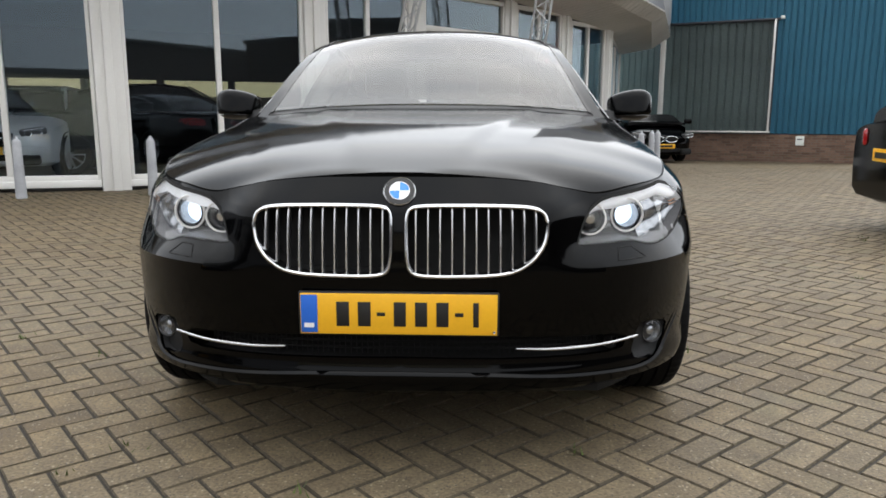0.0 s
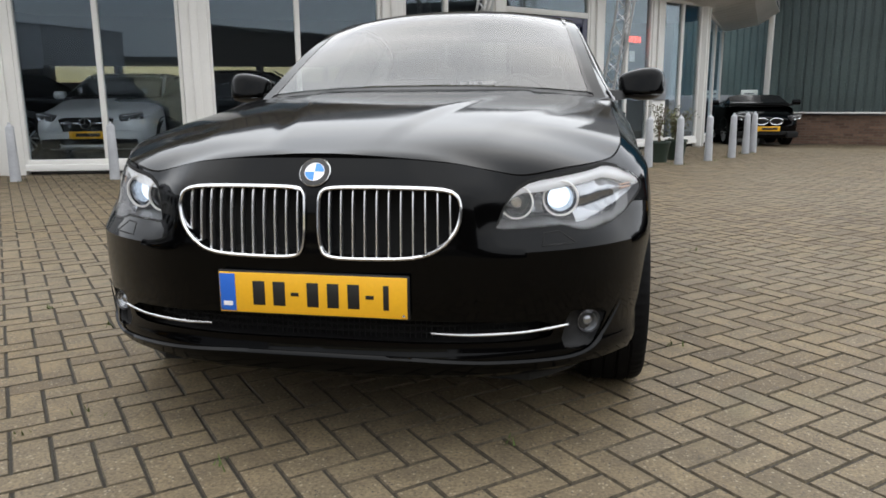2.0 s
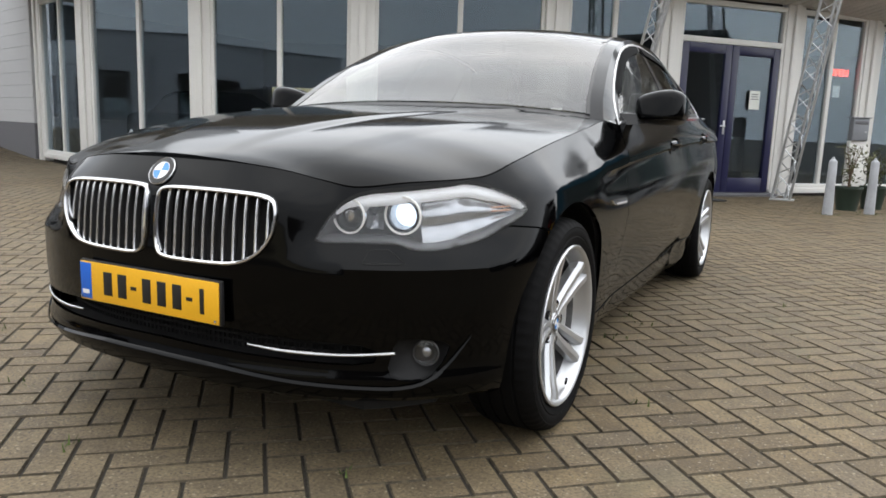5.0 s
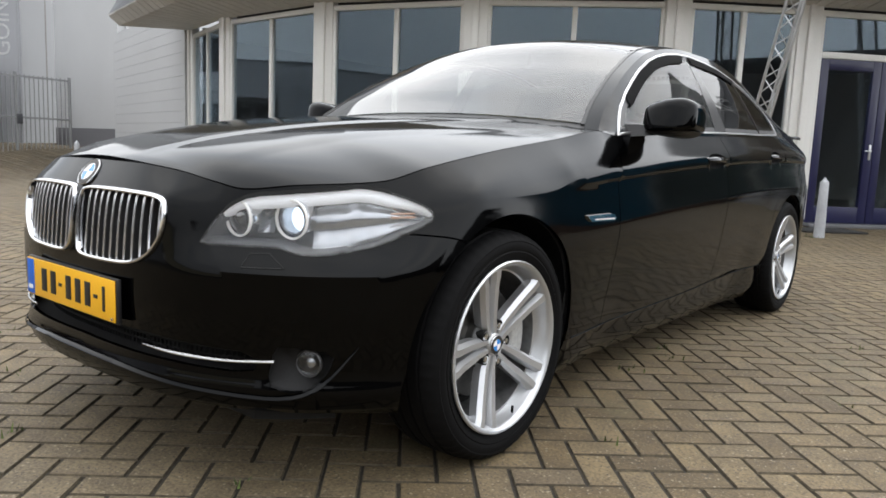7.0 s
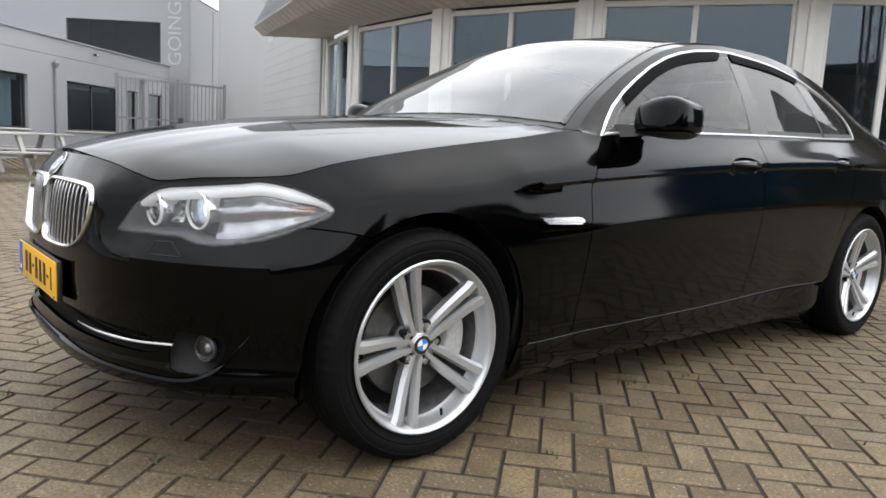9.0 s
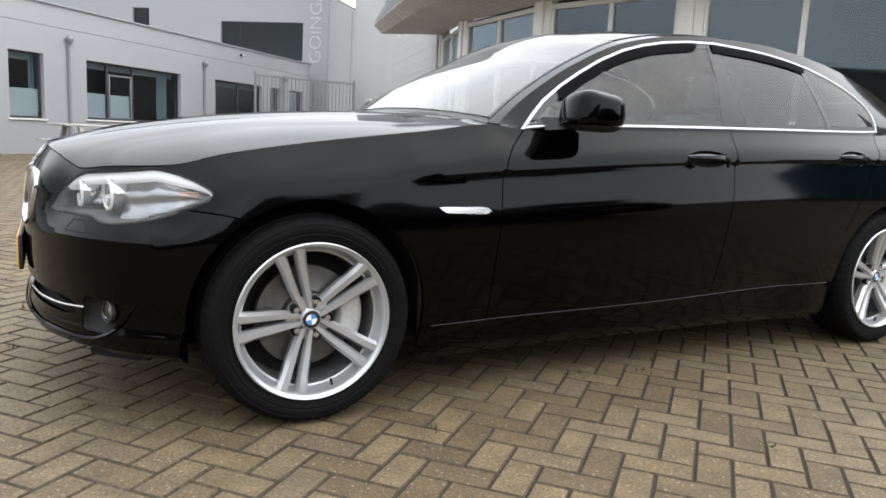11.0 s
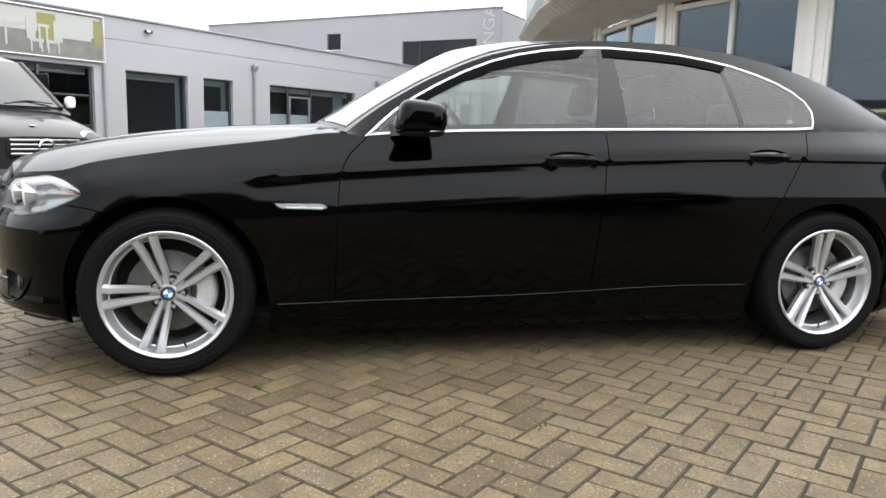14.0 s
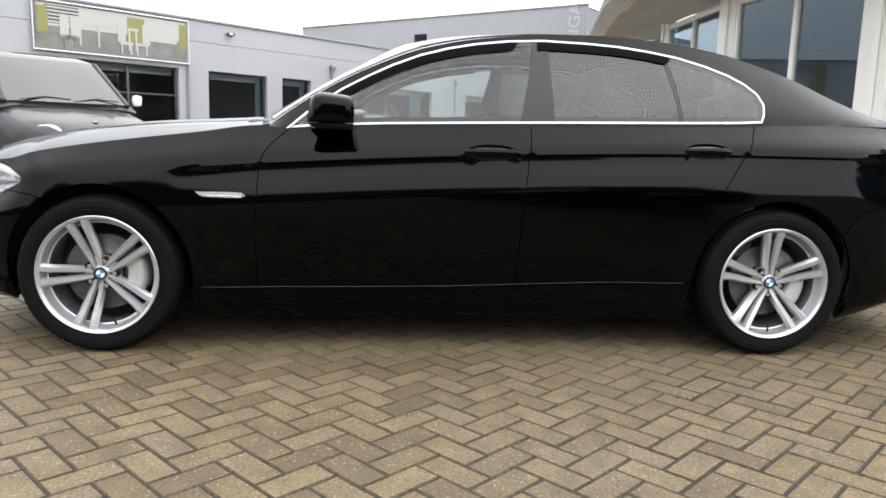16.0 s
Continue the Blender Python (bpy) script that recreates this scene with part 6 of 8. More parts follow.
# interior
for x in (0.37, -0.37):
    seat = new("front_seat")
    seat.parent = car
    part("cushion", box(0.50, 0.52, 0.14, (x, 1.72, 0.42), 0.05), "leather", seat)
    bm = box(0.48, 0.13, 0.62, (0, 0, 0), 0.055)
    part("backrest", bm, "leather", seat, at=Matrix.Translation((x, 1.97, 0.52)) @ Matrix.Rotation(radians(-20), 4, "X"))
    part("headrest", box(0.27, 0.09, 0.19, (0, 0, 0), 0.04), "leather", seat, at=Matrix.Translation((x, 2.20, 1.12)) @ Matrix.Rotation(radians(-12), 4, "X"))
rear = new("rear_seat")
rear.parent = car
part("cushion", box(1.36, 0.52, 0.14, (0, 2.70, 0.45), 0.05), "leather", rear)
part("backrest", box(1.36, 0.14, 0.60, (0, 0, 0), 0.05), "leather", rear, at=Matrix.Translation((0, 2.96, 0.52)) @ Matrix.Rotation(radians(-24), 4, "X"))
for x in (0.42, -0.42):
    part("headrest", box(0.26, 0.09, 0.15, (x, 3.2, 1.08), 0.04), "leather", rear)
bm = box(1.42, 0.46, 0.20, (0, 0.98, 0.80), 0.05)
box(1.36, 0.40, 0.05, (0, 0.78, 0.955), 0.02, bm)
part("dashboard", bm, "dash", car)
part("cabin_floor", box(1.5, 2.8, 0.05, (0, 2.0, 0.34)), "gap", car, angle=0)
part("parcel_shelf", box(1.25, 0.45, 0.03, (0, 3.33, 1.02)), "dash", car, angle=0)
for s in (1, -1):
    part("door_lining", box(0.05, 2.2, 0.52, (s * 0.79, 1.80, 0.44), 0.02), "dash", car)
st = Matrix.Translation((0.37, 1.30, 0.93)) @ Matrix.Rotation(radians(-65), 4, "X")
wheel_s = new("steering_wheel")
wheel_s.parent = car
part("rim", tube([(0.185 * math.cos(a), 0.185 * math.sin(a), 0) for a in [2 * math.pi * k / 36 for k in range(36)]], 0.015, 8, closed=True), "leather", wheel_s, at=st)
part("hub", lathe([(0, 0.02), (0.06, 0.015), (0.07, -0.02), (0, -0.04)], 20), "dash", wheel_s, at=st)
part("spoke", box(0.34, 0.03, 0.015, (0, 0, -0.01)), "dash", wheel_s, at=st, angle=0)
part("inside_mirror", box(0.24, 0.05, 0.07, (0, 1.28, 1.30), 0.02), "trim", car)
part("antenna", lathe([(0.045, 0), (0.03, 0.03), (0.012, 0.05), (0, 0.052)], 20), "paint", car, at=Matrix.Translation((0, 2.62, 1.445)) @ Matrix.Diagonal((0.6, 1.8, 1, 1)))


# ---- wheels ----
def make_wheel(base_angle):
    """A wheel whose outer face looks to +x, its centre at the origin."""
    w = new("wheel")
    half_prof = [(0.338, 0.016), (0.331, 0.018), (0.331, 0.024), (0.338, 0.026), (0.3375, 0.056), (0.3305, 0.058), (0.330, 0.064), (0.3365, 0.066), (0.333, 0.084), (0.326, 0.099), (0.317, 0.108), (0.310, 0.1115), (0.307, 0.1105), (0.299, 0.1130), (0.285, 0.1125), (0.2815, 0.1105), (0.278, 0.1125), (0.268, 0.109), (0.256, 0.103), (0.249, 0.098)]
    prof = [(r, -x) for r, x in half_prof[:-1]][::-1] + half_prof
    bm = bmesh.new()
    n = 180
    rings = []
    for i in range(n):
        a = 2 * math.pi * i / n
        ring = []
        for k, (r, x) in enumerate(prof):
            if i % 3 == 0 and (0.065 < abs(x) < 0.109) and r > 0.316:
                r -= 0.0035
            aa = a + (0.012 * (abs(x) - 0.02) / 0.07 if abs(x) > 0.02 else 0)
            ring.append(bm.verts.new((x, r * math.cos(aa), r * math.sin(aa))))
        rings.append(ring)
    for i in range(n):
        a, b = rings[i], rings[(i + 1) % n]
        for k in range(len(prof) - 1):
            bm.faces.new((a[k], a[k + 1], b[k + 1], b[k]))
    bmesh.ops.recalc_face_normals(bm, faces=bm.faces)
    part("tyre", bm, "rubber", w, "low-profile black tyre")
    rim = w
    part("rim_barrel", lathe([(0.2645, 0.104), (0.266, 0.110), (0.262, 0.114), (0.256, 0.112), (0.250, 0.106), (0.246, 0.094), (0.241, 0.072), (0.234, 0.060), (0.228, 0.058)], 96, "x"), "alloy", rim)
    part("inner_barrel", lathe([(0.2295, 0.0575), (0.228, -0.09), (0.250, -0.105)], 72, "x"), "barrel", rim)
    for k in range(5):
        th = base_angle + 2 * math.pi * k / 5
        for sgn in (-1, 1):
            bm = bmesh.new()
            rows = []
            for r, o, wd, xf in ((0.034, 0.014, 0.023, 0.066), (0.075, 0.0185, 0.029, 0.068), (0.11, 0.022, 0.033, 0.074), (0.15, 0.025, 0.036, 0.082), (0.19, 0.0275, 0.037, 0.090), (0.222, 0.031, 0.040, 0.099), (0.252, 0.036, 0.043, 0.103)):
                row = []
                for dw, dx in ((-0.5, -0.016), (-0.30, 0.0), (0.22, 0.001), (0.5, -0.012), (0.42, -0.040), (-0.42, -0.040)):
                    t = sgn * o + (dw if sgn > 0 else -dw) * wd
                    c, s = math.cos(th), math.sin(th)
                    row.append(bm.verts.new((xf + dx, r * c - t * s, r * s + t * c)))
                rows.append(row)
            for a, b in zip(rows, rows[1:]):
                for i in range(6):
                    bm.faces.new((a[i], a[(i + 1) % 6], b[(i + 1) % 6], b[i]))
            bmesh.ops.recalc_face_normals(bm, faces=bm.faces)
            part("spoke", bm, "alloy", rim, angle=20)
        bt = th + math.pi / 5
        bm = lathe([(0.0185, 0.040), (0.0185, 0.066), (0.0165, 0.0675), (0.0155, 0.050), (0, 0.050)], 16, "x")
        # black colour stands in for the shade inside the bolt hole
        part("bolt_seat", bm, "gap", rim, at=Matrix.Translation((0, 0.057 * math.cos(bt), 0.057 * math.sin(bt))))
        bm = lathe([(0, 0.067), (0.0095, 0.067), (0.0112, 0.061), (0.0112, 0.048)], 6, "x")
        part("wheel_bolt", bm, "satin", rim, at=Matrix.Translation((0, 0.057 * math.cos(bt), 0.057 * math.sin(bt))))
    part("hub_face", lathe([(0, 0.068), (0.033, 0.068), (0.037, 0.064), (0.039, 0.052), (0.076, 0.047), (0.080, 0.03), (0.0, 0.03)], 48, "x"), "alloy", rim)
    badge(w, Matrix.Translation((0.069, 0, 0)) @ Matrix.Rotation(radians(90), 4, "Y") @ Matrix.Rotation(radians(100), 4, "Z"), 0.030, True)
    part("brake_disc", lathe([(0.0, 0.035), (0.085, 0.035), (0.088, 0.014), (0.092, 0.012), (0.172, 0.012), (0.174, 0.0), (0.172, -0.016), (0.0, -0.016)], 64, "x"), "disc", w)
    bm = bmesh.new()
    n = 10
    rows = []
    for i in range(n + 1):
        a = -0.42 + 0.84 * i / n
        c, s = math.cos(a), math.sin(a)
        rows.append([bm.verts.new((x, r * c, r * s)) for r, x in ((0.105, 0.030), (0.115, 0.052), (0.178, 0.052), (0.194, 0.036), (0.194, -0.04), (0.105, -0.04))])
    for a, b in zip(rows, rows[1:]):
        for k in range(6):
            bm.faces.new((a[k], a[(k + 1) % 6], b[(k + 1) % 6], b[k]))
    bm.faces.new(rows[0])
    bm.faces.new(rows[-1])
    bmesh.ops.recalc_face_normals(bm, faces=bm.faces)
    bmesh.ops.bevel(bm, geom=[e for e in bm.edges if e.calc_face_angle(0) > 0.6], offset=0.004, segments=1, affect="EDGES")
    part("caliper", bm, "caliper", w)
    part("backing_plate", lathe([(0.0, -0.055), (0.222, -0.055), (0.224, -0.06), (0.0, -0.06)], 40, "x"), "gap", w)
    part("valve", tube([(0.095, 0.236 * math.cos(base_angle + 4.35), 0.236 * math.sin(base_angle + 4.35)), (0.10, 0.212 * math.cos(base_angle + 4.35), 0.212 * math.sin(base_angle + 4.35))], 0.004, 8), "rubber", w)
    for ob in w.children:
        if not ob.name.startswith("tyre") and ob.matrix_local.translation.length < 0.05:
            for v in ob.data.vertices:
                v.co.y *= 0.955
                v.co.z *= 0.955
    return w


X_WHEEL = 0.804
front_l = make_wheel(radians(38))
front_l.parent = car
front_l.matrix_local = Matrix.Translation((X_WHEEL, 0, HUB))
for x, y, turn in ((X_WHEEL, WB, -18), (-X_WHEEL, 0, 10), (-X_WHEEL, WB, 40)):
    made = copy_thing(front_l, Matrix.Translation((x, y, HUB)) @ (Matrix.Rotation(math.pi, 4, "Z") if x < 0 else Matrix()) @ Matrix.Rotation(radians(turn), 4, "X"))


# ---- bollards ----
def make_bollard():
    b = empty("bollard", None, "light grey painted steel bollard with tapered top", "bollard", "bollards along the showroom")
    part("post", lathe([(0.0, 0.725), (0.018, 0.725), (0.030, 0.711), (0.046, 0.697), (0.050, 0.685), (0.056, 0.40), (0.066, 0.0), (0.066, -0.05)], 28), "bollard", b)
    part("cap", lathe([(0.0, 0.75), (0.012, 0.748), (0.018, 0.737), (0.018, 0.72)], 16), "bollard", b)
    return b


BOLLARDS = [(-5.3, 6.05), (-6.45, 5.65), (-3.85, 6.5), (1.69, 8.6), (2.19, 9.12), (2.74, 9.88), (3.24, 10.6), (3.66, 11.57), (3.86, 11.92), (0.0, 8.3), (-12.5, 4.9), (-12.1, 5.1), (-11.0, 4.9), (-7.75, 5.6)]
first = make_bollard()
first.matrix_world = Matrix.Translation((*BOLLARDS[0], 0))
for x, y in BOLLARDS[1:]:
    copy_thing(first, Matrix.Translation((x, y, ground_z(x, y))) @ Matrix.Rotation(x, 4, "Z"))


# ---- lattice masts in front of the entrance ----
def lattice(foot, head, side=0.22):
    """A triangular truss leaning from its foot to its head."""
    foot, head = Vector(foot), Vector(head)
    t = empty("lattice_mast", None, "slender galvanised lattice mast leaning against the canopy", "mast", "lattice masts at the entrance")
    t.matrix_world = Matrix.Translation(foot)
    d = head - foot
    turn = d.to_track_quat("Z", "Y").to_matrix()
    L = d.length
    corners = [Vector((side * math.cos(a), side * math.sin(a), 0)) * 0.577 for a in (0.5, 0.5 + 2.094, 0.5 + 4.189)]
    for c in corners:
        part("chord", tube([turn @ c, turn @ (c + Vector((0, 0, L)))], 0.021, 8), "galva", t)
    bm = bmesh.new()
    n = int(L / 0.2)
    for k in range(3):
        a, b = corners[k], corners[(k + 1) % 3]
        for j in range(n):
            p = a if j % 2 == 0 else b
            q = b if j % 2 == 0 else a
            tube([turn @ (p + Vector((0, 0, L * j / n))), turn @ (q + Vector((0, 0, L * (j + 1) / n)))], 0.009, 5, bm)
    part("bracing", bm, "galva", t, "zigzag bracing rods")
    part("foot_plate", box(0.36, 0.36, 0.015, (0, 0, 0.0), 0.004), "galva", t)
    return t


lattice((1.05, 10.7, 0.0), (1.58, 10.2, 4.0), 0.27)
lattice((-1.3, 9.0, 0.0), (-0.35, 8.4, 4.0))

# ---- mailbox on its post, planter, mat, notices ----
mb = empty("mailbox", Matrix.Translation((2.0, 10.9, 0)) @ Matrix.Rotation(radians(20), 4, "Z"), "grey steel mailbox on a white post", "mailbox")
part("post", box(0.24, 0.12, 0.97, (0, 0, 0), 0.01), "white", mb)
part("box_body", box(0.23, 0.17, 0.34, (0, -0.02, 0.97), 0.015), "grey_dark", mb)
part("flap", box(0.19, 0.01, 0.045, (0, -0.108, 1.22), 0.003), "plinth", mb)
part("lock", lathe([(0.0, 0.006), (0.012, 0.005), (0.014, 0.0)], 12, "y"), "galva", mb, at=Matrix.Translation((0.07, -0.106, 1.1)) @ Matrix.Rotation(math.pi, 4, "X"))
part("roof", box(0.27, 0.21, 0.018, (0, -0.02, 1.31), 0.006), "grey_dark", mb)

M.update(
    leaf=mat("green_leaf", (0.075, 0.078, 0.030), 0.5, grain=30, tint=0.3, random_tint=("island", 0.4)),
    pot=mat("dark_green_pot", (0.02, 0.035, 0.025), 0.5, grain=30, tint=0.1),
    soil=mat("potting_soil", (0.03, 0.022, 0.015), 0.95, grain=60, tint=0.3, bump=0.5),
    twig=mat("brown_twig", (0.10, 0.065, 0.04), 0.8, grain=60, tint=0.2),
    wood=mat("weathered_bench_wood", (0.34, 0.33, 0.31), 0.7, grain=25, tint=0.15, bump=0.2),
    moss=mat("moss_tuft", (0.06, 0.085, 0.02), 0.9, grain=60, tint=0.3, random_tint=("island", 0.35)),
    silver_car=mat("silver_car_paint", (0.74, 0.75, 0.75), 0.3, 0.12, grain=400, tint=0.04, clear=0.8),
    van_paint=mat("dark_grey_van_paint", (0.014, 0.014, 0.015), 0.45, 0.1, grain=400, tint=0.08, clear=0.7, coat_ior=1.28, spec=0.2),
    van_screen=glass("van_windscreen", (0.10, 0.11, 0.11), 1.0, 0.9),
    dark_car=lacquer("dark_car_paint", (0.0006, 0.0006, 0.0008), 0.012, 4.0, 0.4),
    red_neon=glow("red_neon", (1.0, 0.06, 0.03), 2.5),
    print_grey=mat("printed_grey", (0.15, 0.148, 0.135), 0.5, grain=20, tint=0.1, detail=(2, 0.3)),
    print_white=mat("printed_white", (0.36, 0.365, 0.34), 0.5, grain=20, tint=0.03),
    print_green=mat("printed_lime", (0.20, 0.19, 0.06), 0.5, grain=20, tint=0.05),
    print_dark=mat("printed_dark", (0.035, 0.035, 0.035), 0.5, grain=20, tint=0.05),
)


def plant(place, h, n, seed, spread):
    rng = random.Random(seed)
    p = empty("potted_plant", Matrix.Translation(place), "leafy shrub in a dark green pot beside the mailbox", "plant")
    part("pot", lathe([(0.0, 0.0), (0.13, 0.0), (0.17, 0.28), (0.185, 0.30), (0.185, 0.33), (0.165, 0.33), (0.155, 0.29)], 24), "pot", p)
    part("soil", lathe([(0.0, 0.29), (0.156, 0.285)], 20), "soil", p)
    tw, lf = bmesh.new(), bmesh.new()
    for k in range(9):
        a, lean = rng.uniform(0, 6.28), rng.uniform(0.05, spread)
        pts = [Vector((lean * t * t * math.cos(a) + rng.uniform(-0.01, 0.01), lean * t * t * math.sin(a), 0.28 + h * t * rng.uniform(0.95, 1.0))) for t in (0, 0.3, 0.6, 1.0)]
        tube(pts, [0.009, 0.007, 0.005, 0.003], 5, tw)
        for _ in range(n):
            t = rng.uniform(0.2, 1.0)
            i = min(int(t * 3), 2)
            c = pts[i].lerp(pts[i + 1], t * 3 - i) + Vector([rng.gauss(0, 0.05) for _ in range(3)])
            s = rng.uniform(0.02, 0.04)
            d1 = Vector([rng.gauss(0, 1) for _ in range(3)]).normalized()
            d2 = d1.cross(Vector([rng.gauss(0, 1) for _ in range(3)])).normalized()
            q = [c - d1 * s, c + d2 * s * 0.4, c + d1 * s, c - d2 * s * 0.4]
            lf.faces.new([lf.verts.new(v) for v in q])
    part("stems", tw, "twig", p)
    part("foliage", lf, "leaf", p, angle=0)
    return p


plant((1.93, 9.55, 0), 0.62, 22, 4, 0.24)
plant((2.26, 10.1, 0), 0.50, 60, 7, 0.28)
tagged(part("door_mat", box(0.9, 0.55, 0.025, (-0.15, 9.35, 0.0), 0.008, None, Matrix.Rotation(radians(46), 4, "Z")), "carpet"), "dark coir door mat before the entrance", "mat")


def on_facet(i, s, off, z):
    a, b, d, n = facet(i)
    return Matrix.Translation(a + d * s + n * off + Vector((0, 0, z))) @ Matrix.Rotation(math.atan2(d.y, d.x), 4, "Z")


note = empty("paper_notice", on_facet(DOOR_BAY, 1.72, 0.045, 1.42), "white paper notice taped inside the entrance door", "notice")
part("sheet", box(0.21, 0.003, 0.30, (0, 0, 0)), "paper", note, angle=0)
for z in (0.24, 0.20, 0.16):
    part("text_bar", box(0.14, 0.001, 0.012, (0, -0.002, z)), "anthracite", note, angle=0)
neon = empty("open_sign", on_facet(6, 1.20, -0.10, 2.07), "glowing red neon open sign in the window", "sign")
fc = bpy.data.curves.new("open_text", "FONT")
fc.body, fc.size, fc.extrude, fc.align_x = "OPEN", 0.17, 0.008, "CENTER"
fo = new("open_letters", fc)
fo.parent = neon
fo.matrix_local = Matrix.Translation((0, -0.012, 0)) @ Matrix.Rotation(radians(90), 4, "X")
fc.materials.append(M["red_neon"])
part("back_board", box(0.56, 0.012, 0.20, (0, 0.02, -0.03), 0.004), "black", neon)
part("small_notice", box(0.16, 0.003, 0.20, (0.0, 0, -0.36)), "paper", neon, angle=0)

# ---- banner on the offices ----
ban = empty("advert_banner", offices.matrix_world @ Matrix.Translation((-3.23, -0.08, 3.46)) @ Matrix.Diagonal((0.94, 1, 1, 1)), "wide printed banner of a white dining set on a steel frame", "banner")
part("sheet", box(4.75, 0.02, 1.34, (0, 0, 0)), "print_grey", ban, angle=0)
part("print_wall", box(4.6, 0.004, 0.62, (0, -0.013, 0.66)), "print_white", ban, angle=0)
part("print_blind", box(0.95, 0.004, 0.5, (-1.6, -0.017, 0.74)), "print_dark", ban, angle=0)
for k in range(5):
    part("print_slat", box(0.95, 0.003, 0.05, (-1.6, -0.020, 0.76 + 0.1 * k)), "print_white", ban, angle=0)
for x, w in ((-2.15, 0.3), (0.62, 0.55), (2.22, 0.26)):
    part("print_lime", box(w, 0.004, 0.75, (x, -0.020, 0.45)), "print_green", ban, angle=0)
bm = box(1.9, 0.004, 0.08, (-0.25, -0.024, 0.80))
for x in (-1.1, -0.55, 0.4, 0.62):
    box(0.06, 0.004, 0.6, (x, -0.024, 0.2), 0, bm)
part("print_table", bm, "print_white", ban, angle=0)
for x, s in ((-1.55, 1), (-1.25, -1), (0.15, 1), (0.95, -1)):
    bm = box(0.26, 0.004, 0.6, (x, -0.028, 0.42), 0)
    box(0.42, 0.004, 0.09, (x + s * 0.16, -0.028, 0.36), 0, bm)
    box(0.05, 0.004, 0.3, (x + s * 0.3, -0.028, 0.08), 0, bm)
    box(0.05, 0.004, 0.3, (x, -0.028, 0.08), 0, bm)
    part("print_chair", bm, "print_white", ban, angle=0)
part("print_sideboard", box(1.1, 0.004, 0.45, (1.45, -0.022, 0.55)), "print_white", ban, angle=0)
for z in (-0.03, 1.34):
    part("frame_tube", tube([(-2.42, -0.04, z), (2.42, -0.04, z)], 0.025, 8), "galva", ban)
for x in (-2.42, 2.42):
    part("frame_tube", tube([(x, -0.04, -0.03), (x, -0.04, 1.34)], 0.025, 8), "galva", ban)

# ---- fence and passage ----
fence = empty("bar_fence", None, "galvanised steel bar fence across the passage", "fence")
M["old_zinc"] = mat("dull_zinc_bars", (0.20, 0.205, 0.21), 0.55, 0.3, grain=40, tint=0.15)
fa, fb = Vector((-18.9, 7.65, 0.02)), Vector((-18.3, 4.45, 0.02))
n_bar = 26
for z in (0.22, 1.25, 2.30):
    part("rail", beam(fa + Vector((0, 0, z)), fb + Vector((0, 0, z)), 0.04, 0.05), "old_zinc", fence, angle=0)
for k in range(n_bar + 1):
    p = fa.lerp(fb, k / n_bar)
    post = k in (0, 12, n_bar)
    part("post" if post else "bar", tube([p + Vector((0, 0, -0.05 if post else 0.12)), p + Vector((0, 0, 2.40 if post else 2.36))], 0.04 if post else 0.012, 6), "old_zinc", fence)
p = fa.lerp(fb, 11.5 / n_bar)
part("gate_lock", box(0.08, 0.14, 0.26, (p.x + 0.04, p.y, 1.1), 0.01), "anthracite", fence)


# ---- picnic tables ----
def picnic(m):
    t = empty("picnic_table", m, "weathered grey wooden picnic table on trestles", "table", "picnic tables in the yard")
    for k in range(5):
        part("top_board", box(2.0, 0.135, 0.035, (0, -0.30 + 0.15 * k, 0.74), 0.006), "wood", t)
    for s in (-1, 1):
        for k in range(2):
            part("bench_board", box(2.0, 0.13, 0.035, (0, s * (0.68 + 0.145 * k), 0.44), 0.006), "wood", t)
        part("leg", beam((s * 0.72, -0.30, 0.74), (s * 0.72, -0.70, 0.0), 0.07, 0.07), "wood", t)
        part("leg", beam((s * 0.72, 0.30, 0.74), (s * 0.72, 0.70, 0.0), 0.07, 0.07), "wood", t)
        part("cross_bar", beam((s * 0.68, -0.85, 0.41), (s * 0.68, 0.85, 0.41), 0.05, 0.08), "wood", t)
    return t


pt = picnic(Matrix.Translation((-11.87, 0.28, 0.0)) @ Matrix.Rotation(radians(112), 4, "Z"))
copy_thing(pt, Matrix.Translation((-14.47, 1.48, 0.0)) @ Matrix.Rotation(radians(112), 4, "Z"))
M["block_wood"] = mat("dark_sleeper_wood", (0.05, 0.04, 0.03), 0.85, grain=20, tint=0.3, bump=0.3)
tagged(part("timber_block", box(1.1, 0.35, 0.24, (0, 0, 0), 0.02), "block_wood", at=Matrix.Translation((-11.42, -0.32, 0)) @ Matrix.Rotation(radians(60), 4, "Z")), "dark weathered timber block on the ground", "block")


# ---- other vehicles ----
def loft(sections, bm=None):
    """Skins a run of closed sections with equal counts."""
    b = bm or bmesh.new()
    rows = [[b.verts.new(p) for p in s] for s in sections]
    n = len(rows[0])
    for r0, r1 in zip(rows, rows[1:]):
        for i in range(n):
            b.faces.new((r0[i], r0[(i + 1) % n], r1[(i + 1) % n], r1[i]))
    b.faces.new(rows[0][::-1])
    b.faces.new(rows[-1])
    bmesh.ops.recalc_face_normals(b, faces=b.faces)
    return b


